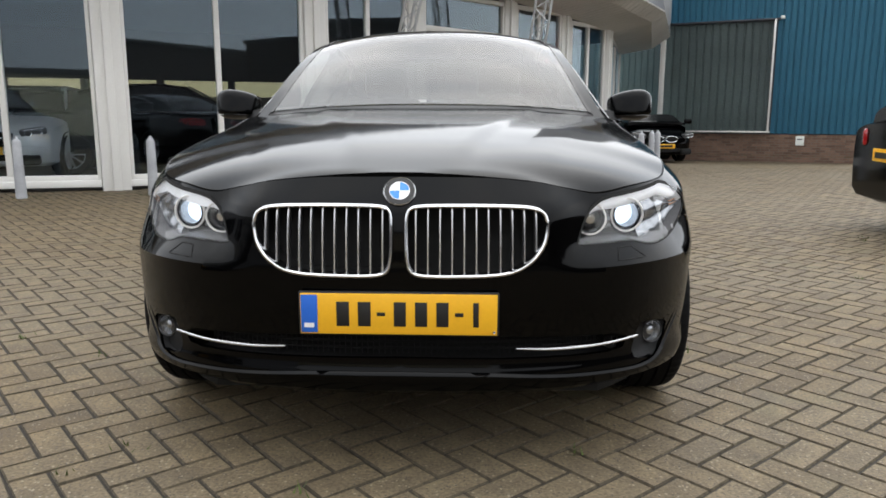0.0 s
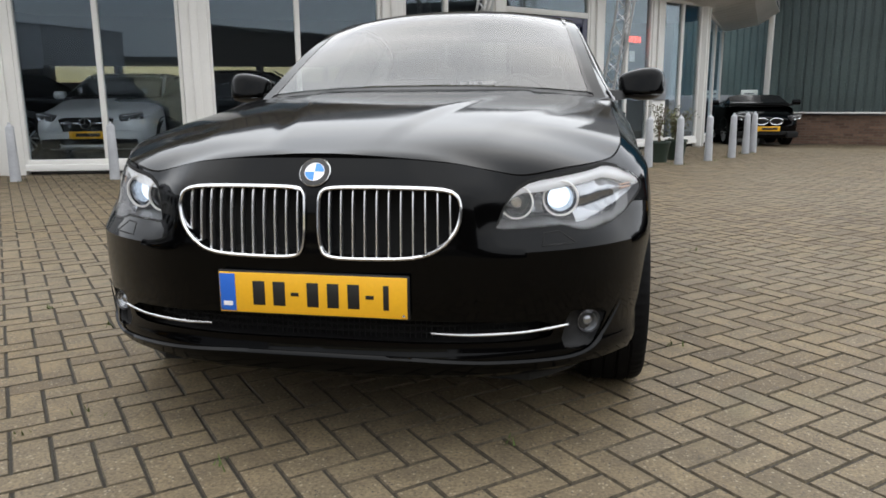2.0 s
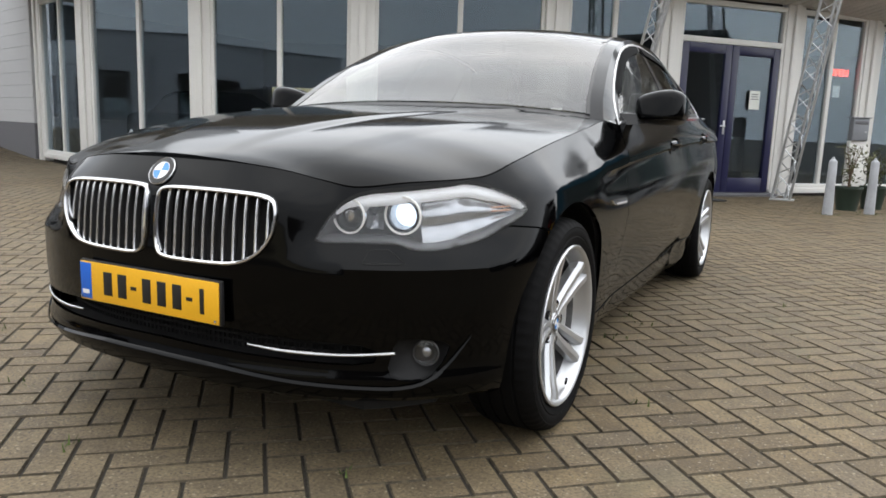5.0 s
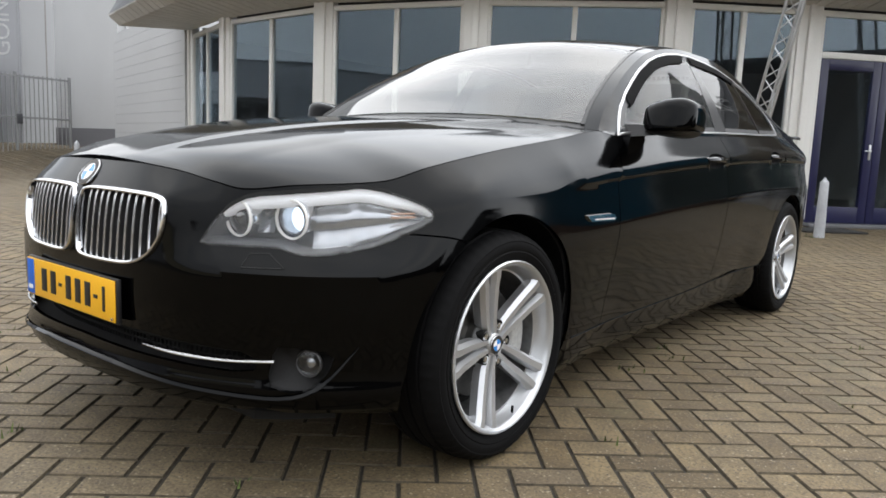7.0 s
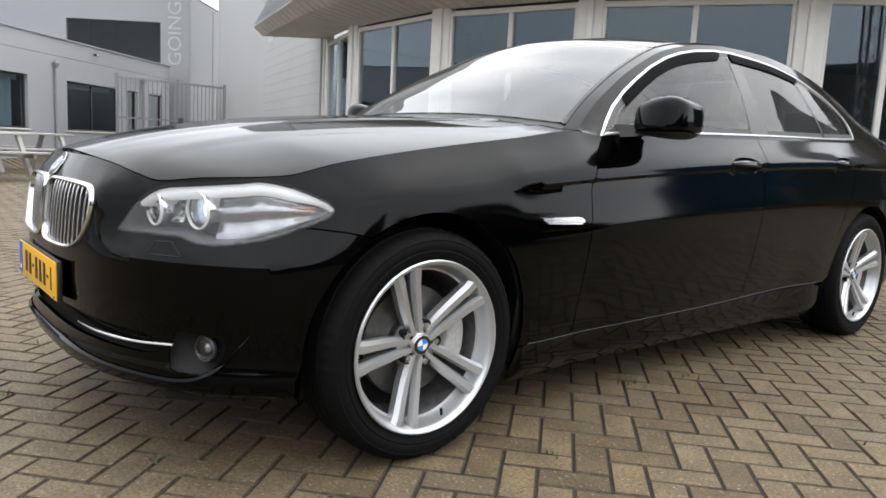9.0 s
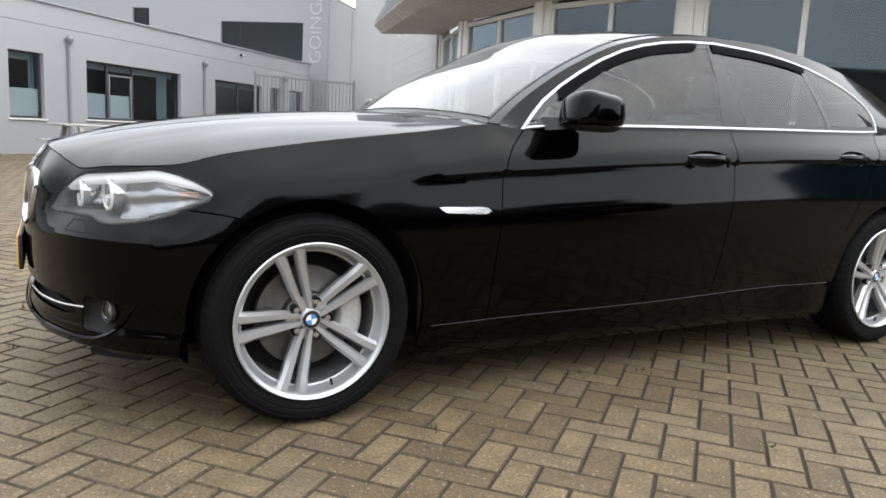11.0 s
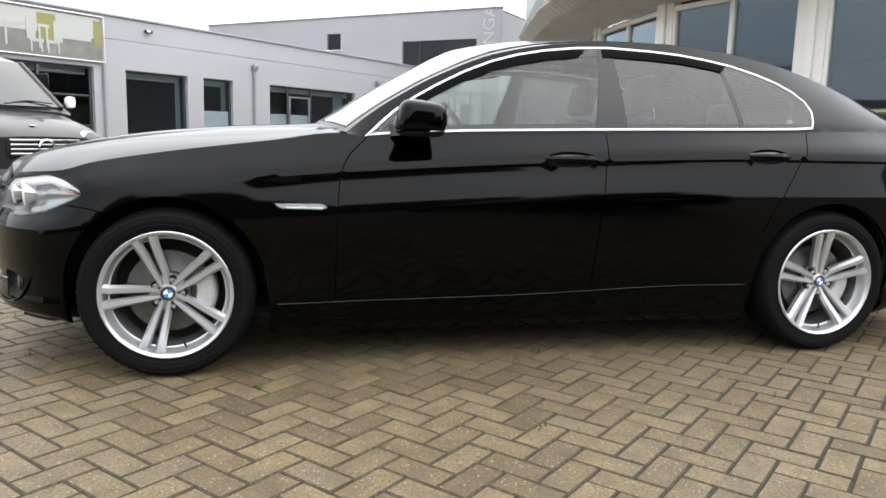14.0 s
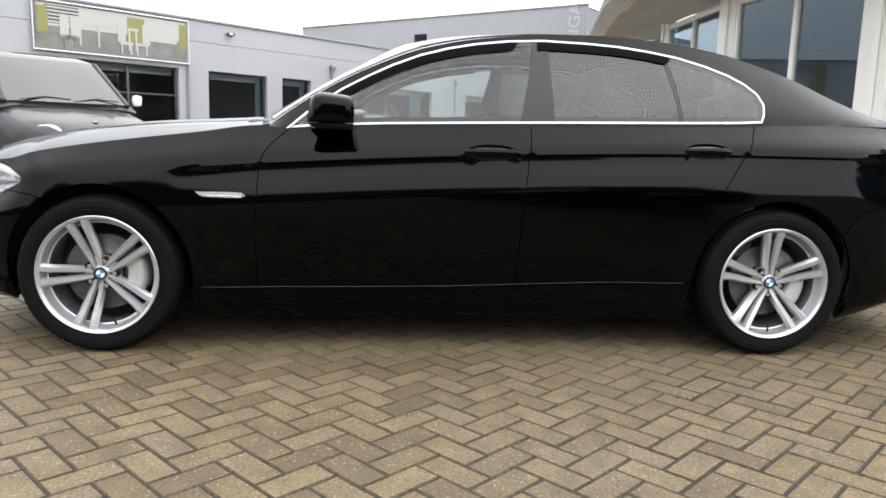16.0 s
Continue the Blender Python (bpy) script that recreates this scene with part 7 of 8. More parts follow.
def section(y, w, z0, z1, top_w, shoulder, r=0.08):
    """A rounded car section, symmetric, at y: waist half-width w, floor z0, top z1."""
    half = [(0.0, z0), (w * 0.80, z0), (w * 0.96, z0 + 0.06), (w, z0 + 0.25), (w, shoulder - 0.12), (w * 0.97, shoulder), (w * 0.94 * 0.5 + top_w * 0.5, shoulder + (z1 - shoulder) * 0.5), (top_w, z1 - min(0.05, (z1 - shoulder) * 0.4)), (top_w * 0.85, z1 - 0.012), (top_w * 0.45, z1)]
    return [(x, y, z) for x, z in half] + [(0.0, y, z1 + 0.004)] + [(-x, y, z) for x, z in half[:0:-1]]


def simple_wheel(parent, x, y, r, wd=0.2, spokes=5):
    w = new("wheel")
    w.parent = parent
    s = 1 if x > 0 else -1
    w.matrix_local = Matrix.Translation((x, y, r)) @ (Matrix() if s > 0 else Matrix.Rotation(math.pi, 4, "Z"))
    part("tyre", lathe([(r * 0.70, -wd / 2), (r * 0.9, -wd / 2), (r, -wd / 2 + 0.03), (r, wd / 2 - 0.03), (r * 0.9, wd / 2), (r * 0.70, wd / 2 - 0.01)], 40, "x"), "rubber", w)
    bm = lathe([(r * 0.71, wd / 2 - 0.012), (r * 0.66, wd / 2 - 0.02), (r * 0.62, -wd / 4)], 40, "x")
    for k in range(spokes * 2):
        a = math.pi * k / spokes
        beam((wd / 2 - 0.03, 0.02 * math.cos(a), 0.02 * math.sin(a)), (wd / 2 - 0.02, r * 0.67 * math.cos(a), r * 0.67 * math.sin(a)), 0.03, 0.02, 0, bm)
    part("rim", bm, "alloy", w)
    part("hub", lathe([(0, wd / 2 - 0.015), (r * 0.18, wd / 2 - 0.02), (r * 0.2, 0)], 20, "x"), "alloy", w)
    part("disc", lathe([(0, -0.01), (r * 0.62, -0.01), (r * 0.62, -0.03), (0, -0.03)], 30, "x"), "gap", w)


def parked_car(m, paint, label, front="saloon", plate_bar=True, length=4.6, width=0.9, roof=1.43, estate=False):
    """A parked car nose towards -y."""
    c = empty("parked_car", m, label, "car")
    L = length
    bonnet_end, cabin_end = L * 0.24, L * (0.97 if estate else 0.80)
    lo = [section(0.0, width * 0.70, 0.24, 0.66, width * 0.55, 0.60), section(0.10, width * 0.86, 0.20, 0.74, width * 0.70, 0.66), section(0.35, width * 0.96, 0.18, 0.82, width * 0.78, 0.72), section(0.8, width, 0.17, 0.90, width * 0.82, 0.80), section(bonnet_end, width, 0.17, 0.97, width * 0.84, 0.88), section(L * 0.5, width, 0.17, 0.99, width * 0.86, 0.92), section(L * 0.82, width, 0.18, 1.02, width * 0.84, 0.94), section(L * 0.95, width * 0.96, 0.22, 1.00, width * 0.80, 0.92), section(L, width * 0.86, 0.30, 0.94, width * 0.70, 0.86)]
    part("body", loft(lo), paint, c, angle=40)
    up = []
    for y, w0, w1, z1 in ((bonnet_end + 0.05, 0.80, 0.78, 1.00), (bonnet_end + 0.45, 0.80, 0.70, 1.22), (bonnet_end + 0.85, 0.80, 0.62, roof - 0.04), (L * 0.52, 0.80, 0.60, roof), (L * 0.68, 0.80, 0.60, roof - (0.02 if estate else 0.05)), (L * (0.90 if estate else 0.76), 0.79, 0.60, roof - (0.07 if estate else 0.14)), (cabin_end, 0.78, 0.66, 1.06 if not estate else 1.10)):
        k = width / 0.9
        up.append([(sx * x * k, y, z) for sx, x, z in ((1, w0, 0.93), (1, (w0 + w1) / 2 + 0.01, 0.93 + (z1 - 0.93) * 0.55), (1, w1, z1 - 0.04 if z1 > 1.05 else z1), (1, w1 * 0.7, z1), (-1, w1 * 0.7, z1), (-1, w1, z1 - 0.04 if z1 > 1.05 else z1), (-1, (w0 + w1) / 2 + 0.01, 0.93 + (z1 - 0.93) * 0.55), (-1, w0, 0.93))])
    part("glasshouse", loft(up), "gloss", c, "dark glazed cabin", angle=40)
    rf = []
    for y, w1, z1 in ((bonnet_end + 0.80, 0.61, roof - 0.045), (L * 0.5, 0.60, roof), (L * 0.66, 0.60, roof - 0.02), (L * (0.93 if estate else 0.76), 0.59, roof - (0.05 if estate else 0.13))):
        rf.append([(x, y, z1 + dz) for x, dz in ((w1, -0.03), (w1 * 0.95, 0.008), (w1 * 0.5, 0.016), (-w1 * 0.5, 0.016), (-w1 * 0.95, 0.008), (-w1, -0.03))])
    part("roof", loft(rf), paint, c, angle=40)
    bm = bmesh.new()
    y0, y1 = bonnet_end + 0.02, bonnet_end + 0.80
    rows = [[bm.verts.new((sx * (0.74 - 0.17 * t) * width / 0.9, y0 + (y1 - y0) * t - 0.05 * (1 - sx * sx), 1.0 + (roof - 1.03) * t + 0.03)) for sx in [-1 + k / 4 for k in range(9)]] for t in [j / 5 for j in range(6)]]
    for p, q in zip(rows, rows[1:]):
        for k in range(8):
            bm.faces.new((p[k], p[k + 1], q[k + 1], q[k]))
    part("windscreen", bm, "screen", c, "windscreen mirroring the bright sky")
    for s in (1, -1):
        part("pillar", beam((s * 0.79, bonnet_end + 0.08, 0.97), (s * 0.63, bonnet_end + 0.82, roof - 0.05), 0.05, 0.05, 0.01), paint, c)
        part("window_strip", tube([(s * 0.815, bonnet_end + 0.3, 0.975), (s * 0.815, L * 0.78, 0.99)], 0.008, 6), "satin", c)
        lamp = part("headlamp", box(0.36, 0.16, 0.12, (0, 0, 0), 0.045), "lamp_black", c, "dark headlamp with bright bowls", at=Matrix.Translation((s * 0.63, 0.125, 0.625)) @ Matrix.Rotation(s * radians(28), 4, "Z") @ Matrix.Rotation(-s * radians(8), 4, "Y"))
        for dx in (-0.08, 0.06):
            part("lamp_bowl", lathe([(0.0, -0.03), (0.025, -0.022), (0.044, 0.002), (0.048, 0.004)], 16), "reflector", lamp, at=Matrix.Translation((s * dx, -0.083, 0.058)) @ Matrix.Rotation(radians(90), 4, "X"))
        part("day_light", beam((-0.14, -0.083, 0.098), (0.14, -0.083, 0.104), 0.012, 0.01), "white_enamel", lamp)
        part("tail_lamp", box(0.30, 0.10, 0.16, (s * 0.62, L - 0.06, 0.74), 0.03, None, Matrix.Rotation(-s * radians(18), 4, "Z")), "red_lens", c)
        part("mirror", box(0.2, 0.12, 0.13, (s * 0.98, bonnet_end + 0.35, 0.97), 0.04), paint, c)
        part("side_intake", box(0.34, 0.10, 0.15, (0, 0, 0), 0.045), "gap", c, at=Matrix.Translation((s * 0.56, 0.005, 0.215)) @ Matrix.Rotation(s * radians(24), 4, "Z"))
        part("intake_blade", beam((s * 0.38, -0.055, 0.285), (s * 0.72, 0.04, 0.305), 0.02, 0.014, 0.003), paint, c)
        for y in (0.80, L - 0.95):
            part("arch_lip", lathe([(0.36, -0.05), (0.36, 0.012), (0.345, 0.014)], 24, "x", arc=math.pi), "gap", c, at=Matrix.Translation((s * (width - 0.012), y, 0.32)) @ (Matrix() if s > 0 else Matrix.Rotation(math.pi, 4, "Z")))
            simple_wheel(c, s * (width - 0.10), y, 0.325)
    if front == "twin":
        for s in (1, -1):
            part("grille", box(0.30, 0.06, 0.15, (s * 0.17, -0.005, 0.52), 0.04), "gap", c)
            part("grille_frame", tube([(s * 0.17 + 0.15 * math.cos(a), -0.035, 0.595 + 0.075 * math.sin(a)) for a in [2 * math.pi * k / 20 for k in range(20)]], 0.010, 6, closed=True), "chrome", c)
    else:
        bm = prism([(-0.40, 0.66), (-0.34, 0.475), (0.34, 0.475), (0.40, 0.66), (0.30, 0.685), (-0.30, 0.685)], 0.07)
        bmesh.ops.rotate(bm, cent=(0, 0, 0), matrix=Matrix.Rotation(radians(90), 3, "X"), verts=bm.verts)
        part("grille", bm, "gap", c, "dark mesh grille", at=Matrix.Translation((0, 0.02, 0)), angle=0)
        for side in (-1, 1):
            part("grille_bar", box(0.27, 0.02, 0.028, (side * 0.225, -0.055, 0.585), 0.006), "chrome", c)
        part("grille_star", lathe([(0.078, 0), (0.088, 0.008), (0.078, 0.016), (0.069, 0.008)], 28, "y", closed=True), "chrome", c, at=Matrix.Translation((0, -0.072, 0.598)))
        for k in range(3):
            t = math.pi / 2 + k * 2 * math.pi / 3
            part("star_arm", beam((0, -0.066, 0.598), (0.075 * math.cos(t), -0.066, 0.598 + 0.075 * math.sin(t)), 0.012, 0.01), "chrome", c)
    part("intake", box(0.9, 0.06, 0.09, (0, -0.005, 0.28), 0.02), "gap", c)
    if plate_bar:
        for y, z, s in ((-0.045, 0.37, 1), (L + 0.012, 0.62, -1)):
            pl = new("number_plate")
            pl.parent = c
            part("plate_face", box(0.52, 0.012, 0.11, (0, y, z), 0.003), "plate", pl)
            part("bars", box(0.36, 0.004, 0.05, (0.02, y - s * 0.007, z + 0.03)), "plate_ink", pl, angle=0)
    return c


# silver coupe and dark car behind the showroom glass
parked_car(Matrix.Translation((-6.66, 7.45, 0.085)) @ Matrix.Rotation(radians(14), 4, "Z"), "silver_car", "silver coupe on show behind the showroom glass", "star", roof=1.40)
parked_car(Matrix.Translation((-7.6, 9.2, 0.08)) @ Matrix.Rotation(radians(80), 4, "Z"), "dark_car", "black saloon on show behind the showroom glass", "twin")
parked_car(Matrix.Translation((-2.9, 10.6, 0.08)) @ Matrix.Rotation(radians(110), 4, "Z"), "dark_car", "dark saloon on show beside the entrance", "twin")
# estate car at the hall and saloon in the yard
parked_car(Matrix.Translation((5.06, 16.0, ground_z(5.0, 16.4))) @ Matrix.Rotation(radians(6), 4, "Z"), "dark_car", "black car parked nose out by the hall", "twin", length=2.75, width=0.80, roof=1.10)
parked_car(Matrix.Translation((8.2, 2.86, 0.0)) @ Matrix.Rotation(radians(81), 4, "Z"), "dark_car", "black estate car parked in the open yard", "twin", estate=True)


def van(m):
    v = empty("van", m, "dark grey delivery van with chrome grille, parked facing the yard", "van")
    W = 0.95
    lo = []
    for y, w, z0, z1, sh in ((0.0, 0.72, 0.28, 0.86, 0.74), (0.10, 0.86, 0.24, 0.93, 0.80), (0.35, 0.93, 0.22, 1.02, 0.88), (0.75, W, 0.20, 1.13, 0.98), (1.0, W, 0.20, 1.18, 1.05), (2.5, W, 0.20, 1.20, 1.08), (4.6, W, 0.22, 1.20, 1.08), (4.75, 0.92, 0.26, 1.18, 1.05)):
        lo.append(section(y, w, z0, z1, w * 0.84, sh))
    part("body", loft(lo), "van_paint", v, angle=40)
    up = []
    for y, w0, w1, z1 in ((0.85, 0.86, 0.84, 1.16), (1.25, 0.88, 0.78, 1.48), (1.62, 0.90, 0.74, 1.76), (1.9, 0.90, 0.74, 1.86), (2.6, 0.90, 0.74, 1.90), (4.5, 0.90, 0.72, 1.90), (4.7, 0.88, 0.70, 1.80)):
        up.append([(x, y, z) for x, z in ((w0, 1.1), (w0 * 0.5 + w1 * 0.5 + 0.02, 1.1 + (z1 - 1.1) * 0.5), (w1, z1 - 0.03), (w1 * 0.8, z1), (-w1 * 0.8, z1), (-w1, z1 - 0.03), (-w0 * 0.5 - w1 * 0.5 - 0.02, 1.1 + (z1 - 1.1) * 0.5), (-w0, 1.1))])
    part("cabin", loft(up), "van_paint", v, angle=40)
    bm = bmesh.new()
    rows = []
    for j in range(9):
        t = j / 8
        rows.append([bm.verts.new(((s * (0.74 - 0.09 * t)), 0.90 + 0.70 * t - 0.05 * (1 - s * s), 1.19 + 0.56 * t + 0.03)) for s in [-1 + 2 * i / 10 for i in range(11)]])
    for a, b in zip(rows, rows[1:]):
        for i in range(10):
            bm.faces.new((a[i], a[i + 1], b[i + 1], b[i]))
    part("windscreen", bm, "van_screen", v, "van windscreen mirroring the sky")
    for s in (1, -1):
        part("pillar", beam((s * 0.78, 0.90, 1.20), (s * 0.68, 1.62, 1.78), 0.07, 0.06, 0.015), "van_paint", v)
        mt = Matrix.Translation((s * 0.67, 0.150, 0.80)) @ Matrix.Rotation(s * radians(34), 4, "Z") @ Matrix.Rotation(radians(-16), 4, "X")
        lamp = part("headlamp", lathe([(0.0, -0.10), (0.8, -0.10), (1.0, -0.05), (0.97, 0.02), (0.90, 0.035), (0.0, 0.036)], 28), "lamp_silver", v, "clear glass headlamp with bright bowls", at=mt @ Matrix.Rotation(radians(90), 4, "X") @ Matrix.Rotation(s * radians(-18), 4, "Z") @ Matrix.Diagonal((0.235, 0.135, 1, 1)))
        for dx, r in ((-0.095, 0.055), (0.03, 0.062), (0.135, 0.038)):
            part("lamp_bowl", lathe([(0.0, -0.02), (r * 0.5, -0.012), (r * 0.92, 0.006), (r, 0.008), (r * 1.06, 0.002)], 20), "reflector", v, at=mt @ Matrix.Translation((s * dx, -0.038, 0.02 * dx)) @ Matrix.Rotation(radians(90), 4, "X"))
            part("bowl_core", lathe([(0.0, 0.010), (r * 0.3, 0.006), (r * 0.36, -0.01)], 12), "lamp_black", v, at=mt @ Matrix.Translation((s * dx, -0.038, 0.02 * dx)) @ Matrix.Rotation(radians(90), 4, "X"))
        part("side_window", box(0.012, 0.9, 0.42, (s * 0.865, 1.75, 1.24), 0.004), "gloss", v)
        mi = new("mirror")
        mi.parent = v
        part("mirror_shell", box(0.13, 0.10, 0.15, (s * 1.03, 1.12, 1.22), 0.04), "white_enamel", mi, "pale mirror shell")
        part("mirror_arm", beam((s * 0.88, 1.15, 1.24), (s * 1.0, 1.13, 1.26), 0.04), "trim", mi)
        for y in (0.92, 3.9):
            simple_wheel(v, s * (W - 0.10), y, 0.33)
            part("arch_lip", lathe([(0.38, -0.05), (0.38, 0.012), (0.36, 0.014)], 24, "x", arc=math.pi), "gap", v, at=Matrix.Translation((s * (W - 0.012), y, 0.33)) @ (Matrix() if s > 0 else Matrix.Rotation(math.pi, 4, "Z")))
    part("grille", box(0.86, 0.08, 0.22, (0, 0.0, 0.62), 0.05), "gap", v)
    for z in (0.66, 0.71, 0.76, 0.81):
        part("grille_bar", box(0.80, 0.03, 0.022, (0, -0.045, z), 0.006), "chrome", v)
    part("grille_star", lathe([(0.085, 0), (0.097, 0.008), (0.085, 0.016), (0.075, 0.008)], 24, "y", closed=True), "chrome", v, at=Matrix.Translation((0, -0.075, 0.74)))
    part("bonnet_star", lathe([(0.0, 0.006), (0.03, 0.005), (0.036, 0.0)], 16), "chrome", v, at=Matrix.Translation((0, 0.22, 0.985)))
    part("bumper", box(1.7, 0.16, 0.26, (0, 0.05, 0.26), 0.06), "trim", v)
    pl = new("number_plate")
    pl.parent = v
    part("plate_face", box(0.52, 0.012, 0.11, (0, -0.04, 0.44), 0.003), "plate", pl)
    part("bars", box(0.36, 0.004, 0.05, (0.02, -0.048, 0.47)), "plate_ink", pl, angle=0)
    for x0, x1 in ((-0.6, 0.02), (0.05, 0.66)):
        part("wiper", tube([(x0, 0.87, 1.235), ((x0 + x1) / 2, 0.93, 1.285), (x1, 0.90, 1.262)], 0.010, 6), "trim", v)
    return v


van(Matrix.Translation((-5.26, -2.2, 0)) @ Matrix.Rotation(radians(136.2), 4, "Z"))

# moss and grass tufts at the foot of bollards and along the hall
def tufts(places, seed):
    rng = random.Random(seed)
    bm = bmesh.new()
    for x, y, n, sp in places:
        for _ in range(n):
            px, py = x + rng.gauss(0, sp), y + rng.gauss(0, sp)
            h, a, l = rng.uniform(0.008, 0.035), rng.uniform(0, 6.28), rng.uniform(0.006, 0.02)
            w = 0.004
            c, s = math.cos(a), math.sin(a)
            p = [(px - w * s, py + w * c, 0), (px + w * s, py - w * c, 0), (px + l * c, py + l * s, h)]
            bm.faces.new([bm.verts.new(v) for v in p])
    return bm


spots = [(x, y, 50, 0.09) for x, y in BOLLARDS[:10]] + [(5.6 + 0.3 * k, 18.2 - 0.135 * k, 30, 0.12) for k in range(22)]
rng = random.Random(11)
spots += [(rng.uniform(-2, 3.5), rng.uniform(-2.2, 3.5), 6, 0.02) for _ in range(40)]
tagged(part("moss_tufts", tufts(spots, 5), "moss", angle=0), "small tufts of moss and grass in the joints", "grass", kind="stuff")


# ---- herringbone paving ----
def paver_material(name, kind):
    m = bpy.data.materials.new(name)
    m.use_nodes = True
    n, l = m.node_tree.nodes, m.node_tree.links
    b = n["Principled BSDF"]
    b.inputs["Roughness"].default_value = 0.72
    geo = n.new("ShaderNodeNewGeometry")
    rnd = n.new("ShaderNodeObjectInfo").outputs["Random"] if kind == "object" else geo.outputs["Random Per Island"]
    pos = geo.outputs["Position"]

    def noise_at(scale, detail=4.0):
        z = n.new("ShaderNodeTexNoise")
        z.inputs["Scale"].default_value, z.inputs["Detail"].default_value = scale, detail
        l.new(pos, z.inputs["Vector"])
        return z.outputs["Fac"]

    def ramp(src, stops):
        r = n.new("ShaderNodeValToRGB")
        e = r.color_ramp.elements
        e[0].position, e[0].color = stops[0][0], (*stops[0][1], 1)
        e[1].position, e[1].color = stops[-1][0], (*stops[-1][1], 1)
        for p, c in stops[1:-1]:
            k = e.new(p)
            k.color = (*c, 1)
        l.new(src, r.inputs["Fac"])
        return r.outputs["Color"]

    def mix(mode, fac, a, c):
        x = n.new("ShaderNodeMixRGB")
        x.blend_type = mode
        if isinstance(fac, float):
            x.inputs["Fac"].default_value = fac
        else:
            l.new(fac, x.inputs["Fac"])
        l.new(a, x.inputs["Color1"])
        if isinstance(c, tuple):
            x.inputs["Color2"].default_value = (*c, 1)
        else:
            l.new(c, x.inputs["Color2"])
        return x.outputs["Color"]

    tone = ramp(rnd, [(0.0, (0.078, 0.0545, 0.0255)), (0.35, (0.109, 0.078, 0.038)), (0.7, (0.134, 0.099, 0.051)), (1.0, (0.110, 0.083, 0.049))])
    dust = ramp(noise_at(0.45, 5.0), [(0.46, (0, 0, 0)), (0.66, (1, 1, 1))])
    col = mix("MIX", dust, tone, (0.126, 0.099, 0.060))
    grain = ramp(noise_at(95.0, 6.0), [(0.30, (0.56, 0.54, 0.51)), (0.5, (0.97, 0.97, 0.97)), (0.72, (1.32, 1.30, 1.27))])
    col = mix("MULTIPLY", 1.0, col, grain)
    mott = ramp(noise_at(9.0, 4.0), [(0.3, (0.72, 0.72, 0.72)), (0.7, (1.20, 1.19, 1.17))])
    col = mix("MULTIPLY", 1.0, col, mott)
    def chips(scale, low, colour, src):
        """Scattered stones of the aggregate, one tone each."""
        v = n.new("ShaderNodeTexVoronoi")
        v.inputs["Scale"].default_value = scale
        l.new(pos, v.inputs["Vector"])
        sep = n.new("ShaderNodeSeparateColor")
        l.new(v.outputs["Color"], sep.inputs["Color"])
        near = ramp(v.outputs["Distance"], [(0.30, (1, 1, 1)), (0.46, (0, 0, 0))])
        pick = ramp(sep.outputs["Red"], [(low, (0, 0, 0)), (low + 0.02, (1, 1, 1))])
        both = mix("MULTIPLY", 1.0, near, pick)
        return mix("MIX", both, src, colour)

    col = chips(105.0, 0.91, (0.23, 0.195, 0.135), col)
    col = chips(150.0, 0.82, (0.165, 0.125, 0.07), col)
    col = chips(130.0, 0.90, (0.035, 0.030, 0.026), col)
    moss = ramp(noise_at(2.3, 5.0), [(0.58, (0, 0, 0)), (0.75, (0.55, 0.55, 0.55))])
    col = mix("MIX", moss, col, (0.075, 0.070, 0.036))
    l.new(col, b.inputs["Base Color"])
    bp = n.new("ShaderNodeBump")
    bp.inputs["Strength"].default_value, bp.inputs["Distance"].default_value = 0.6, 0.003
    l.new(noise_at(130.0, 6.0), bp.inputs["Height"])
    l.new(bp.outputs["Normal"], b.inputs["Normal"])
    return m


PW = 0.104
P_TURN = radians(41.5)
P_OFF = (-0.295, -0.382)
NEAR = (1.15, 3.3, -0.75, 2.1)


def paver_list():
    """Middle, turn and tilt of every stone of the herringbone."""
    rng = np.random.default_rng(5)
    c, s = math.cos(P_TURN), math.sin(P_TURN)
    N = 290
    g = np.arange(-N, N)
    X, Y = np.meshgrid(g, g, indexing="ij")
    k = (X - Y) % 4
    flat = np.stack([X[k == 1] + 1.0, Y[k == 1] + 0.5, np.zeros((k == 1).sum())], 1)
    up = np.stack([X[k == 0] + 0.5, Y[k == 0] + 1.0, np.full((k == 0).sum(), math.pi / 2)], 1)
    p = np.concatenate([flat, up])
    a, b = (p[:, 0] + P_OFF[0]) * PW, (-p[:, 1] + P_OFF[1]) * PW
    x, y = a * c - b * s, a * s + b * c
    keep = ((x > -17) | ((x > -36) & (y > -2) & (y < 13))) & (x < 13) & (y > -7) & (y < 17.5)
    x, y, t = x[keep], y[keep], p[keep, 2] + P_TURN
    # not under the showroom
    out = np.ones(len(x), bool)
    for i in range(len(COLS) - 1):
        (ax, ay), (bx, by) = COLS[i], COLS[i + 1]
        inside_x = (x >= ax) & (x < bx)
        out &= ~(inside_x & (y > ay + (by - ay) * (x - ax) / (bx - ax) - 0.03))
    x, y, t = x[out], y[out], t[out]
    n = len(x)
    return x, y, t + rng.normal(0, 0.007, n), rng.normal(0, 0.0008, n), rng.normal(0, 0.005, (n, 2)), rng.uniform(-0.0012, 0.0012, n)


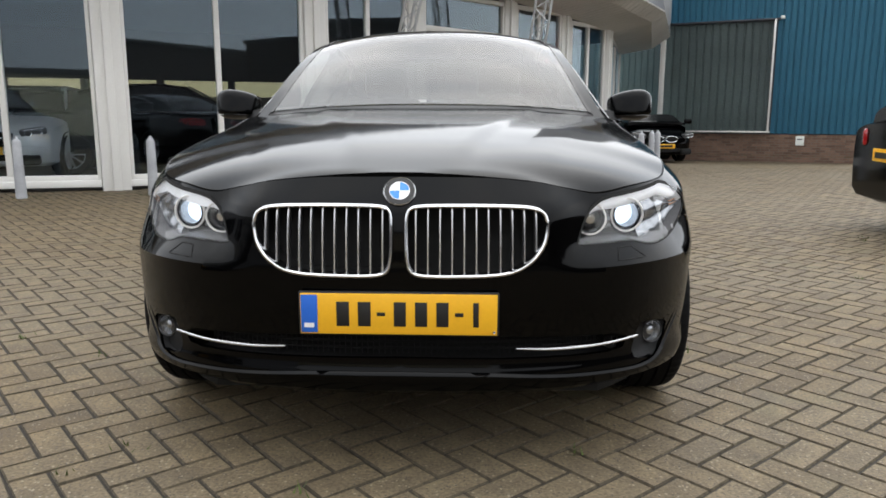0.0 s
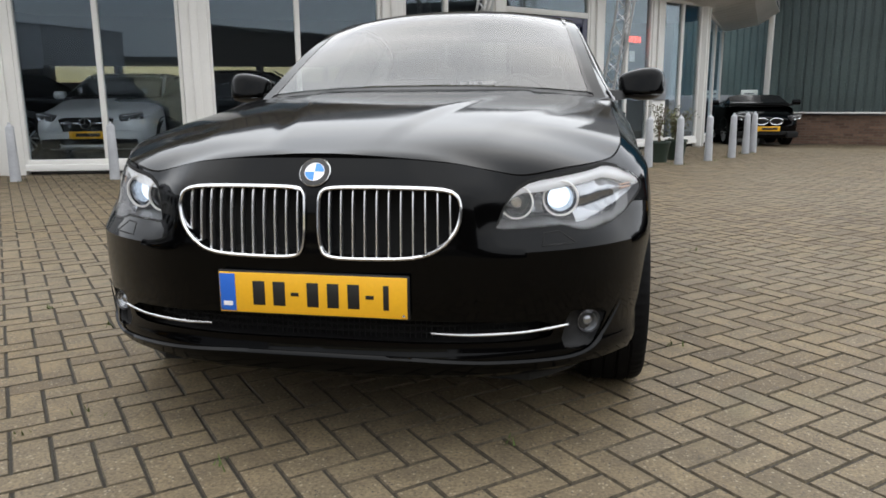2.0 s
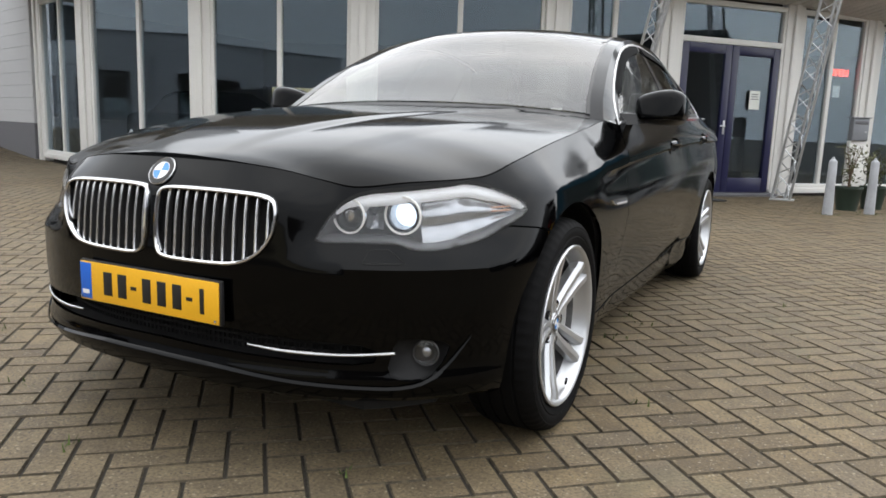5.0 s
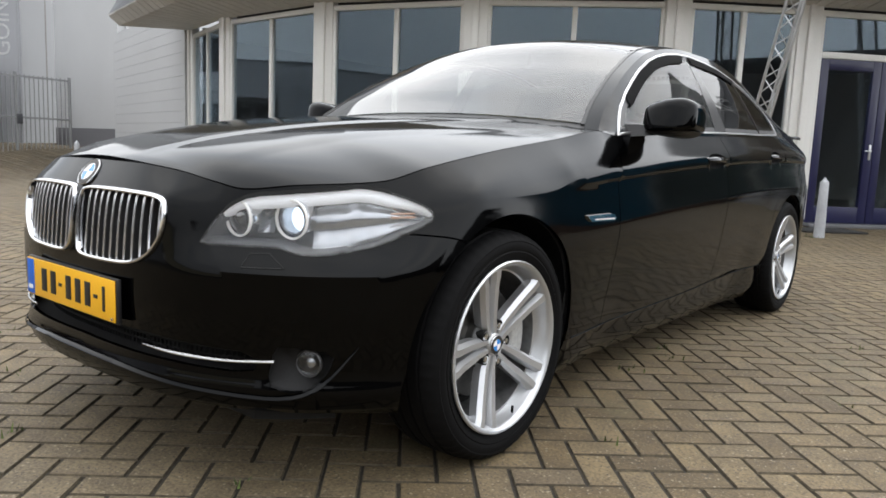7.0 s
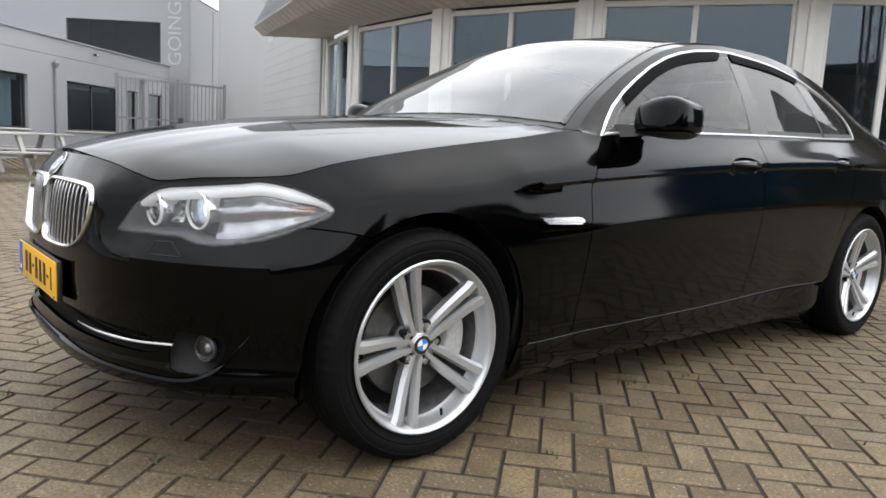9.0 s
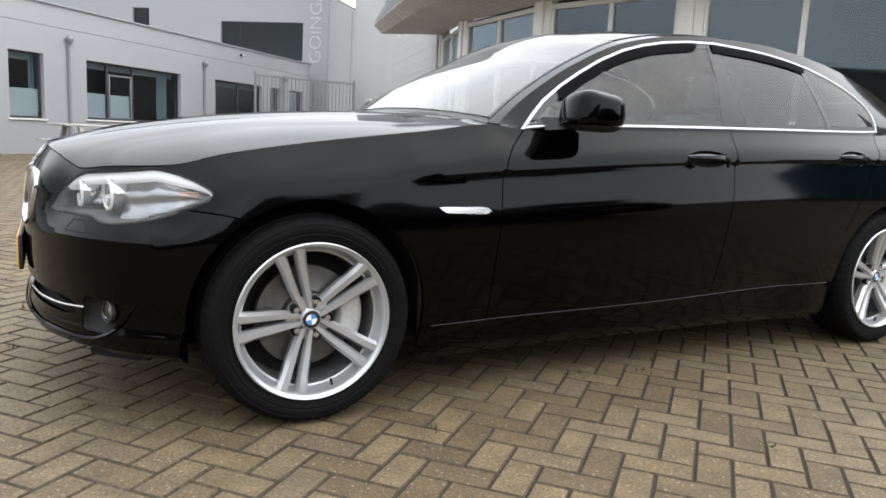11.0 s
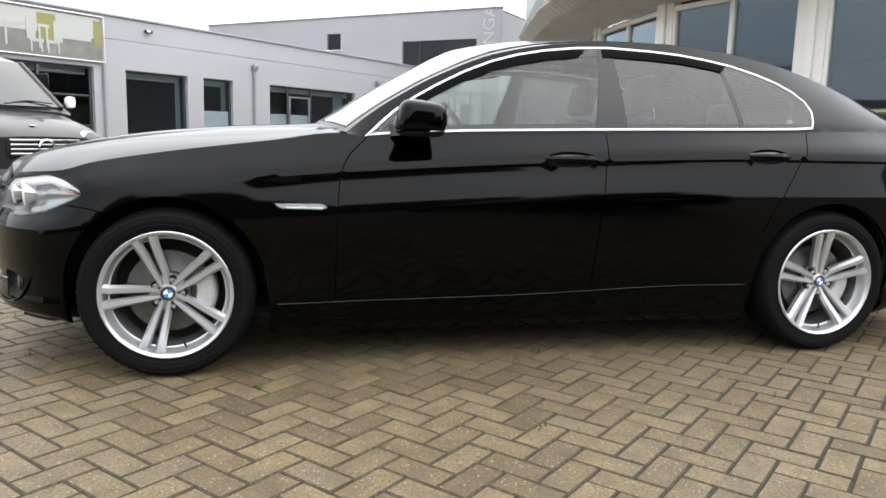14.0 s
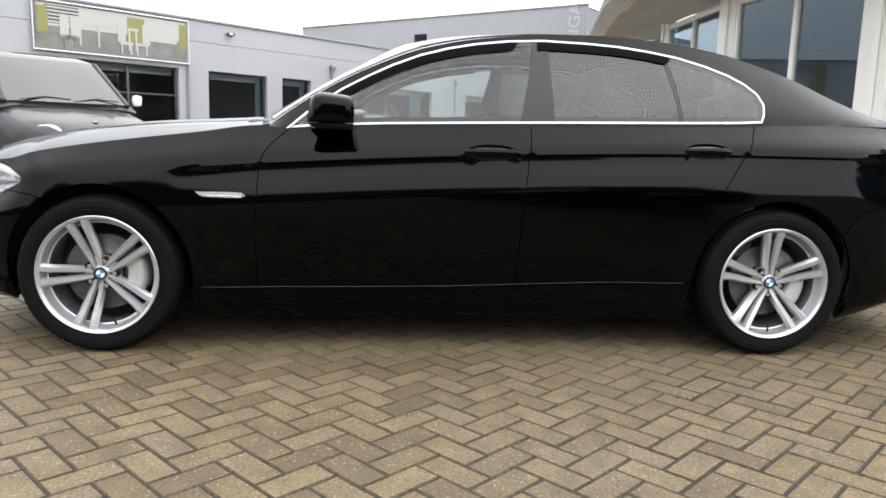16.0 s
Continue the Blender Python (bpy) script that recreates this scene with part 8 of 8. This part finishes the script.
def lay_pavers():
    x, y, t, dz, tilt, grow = paver_list()
    near = (x > NEAR[0]) & (x < NEAR[1]) & (y > NEAR[2]) & (y < NEAR[3])
    idx = np.where(near)[0][:300]
    loose = np.zeros(len(x), bool)
    loose[idx] = True
    hl, hw, ch = PW - 0.0036, PW / 2 - 0.0036, 0.0036
    base = np.array([(sx * (hl - c), sy * (hw - c), z) for z, c in ((-0.02, 0.0), (-0.006, 0.0), (0.0, ch)) for sx, sy in ((-1, -1), (1, -1), (1, 1), (-1, 1))])
    quads = [(8, 9, 10, 11)] + [(4 * r + i, 4 * r + (i + 1) % 4, 4 * r + 4 + (i + 1) % 4, 4 * r + 4 + i) for r in (0, 1) for i in range(4)]
    # slot 1: sides and chamfers, coloured with joint dirt and painted shade
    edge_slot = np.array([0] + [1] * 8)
    far_mat, near_mat = paver_material("paver_field", "island"), paver_material("paver_piece", "object")
    sel = np.where(~loose)[0]
    n = len(sel)
    cs, sn = np.cos(t[sel])[:, None], np.sin(t[sel])[:, None]
    lx, ly = base[None, :, 0] * (1 + grow[sel][:, None]), base[None, :, 1]
    V = np.empty((n, 12, 3))
    V[:, :, 0] = x[sel][:, None] + lx * cs - ly * sn
    V[:, :, 1] = y[sel][:, None] + lx * sn + ly * cs
    rise = np.array([ground_z(a, b) for a, b in zip(x[sel], y[sel])])
    V[:, :, 2] = base[None, :, 2] + dz[sel][:, None] + tilt[sel, 0:1] * lx + tilt[sel, 1:2] * ly + rise[:, None]
    F = (np.array(quads)[None] + 12 * np.arange(n)[:, None, None]).reshape(-1, 4)
    me = bpy.data.meshes.new("paving_field")
    me.vertices.add(n * 12)
    me.vertices.foreach_set("co", V.reshape(-1))
    me.loops.add(F.size)
    me.loops.foreach_set("vertex_index", F.reshape(-1).astype(np.int32))
    me.polygons.add(len(F))
    me.polygons.foreach_set("loop_start", np.arange(0, F.size, 4, dtype=np.int32))
    me.update(calc_edges=True)
    me.shade_flat()
    me.materials.append(far_mat)
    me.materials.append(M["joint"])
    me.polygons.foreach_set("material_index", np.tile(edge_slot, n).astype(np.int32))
    field = new("paving_field", me)
    tagged(field, "weathered yellow-brown concrete pavers laid in herringbone", "paving", kind="stuff")
    pave = empty("pavement", None, "worn yellow-brown herringbone pavers beside the car", "pavement", kind="structure")
    me = bpy.data.meshes.new("paver")
    me.from_pydata([tuple(v) for v in base], [], quads)
    me.materials.append(near_mat)
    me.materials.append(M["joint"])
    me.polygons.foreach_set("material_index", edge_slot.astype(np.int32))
    for i in idx:
        ob = new("paver", me)
        ob.parent = pave
        ob.matrix_local = Matrix.Translation((x[i], y[i], dz[i] + ground_z(x[i], y[i]))) @ Matrix.Rotation(t[i], 4, "Z") @ Matrix.Rotation(tilt[i, 1], 4, "X") @ Matrix.Rotation(-tilt[i, 0], 4, "Y")


lay_pavers()
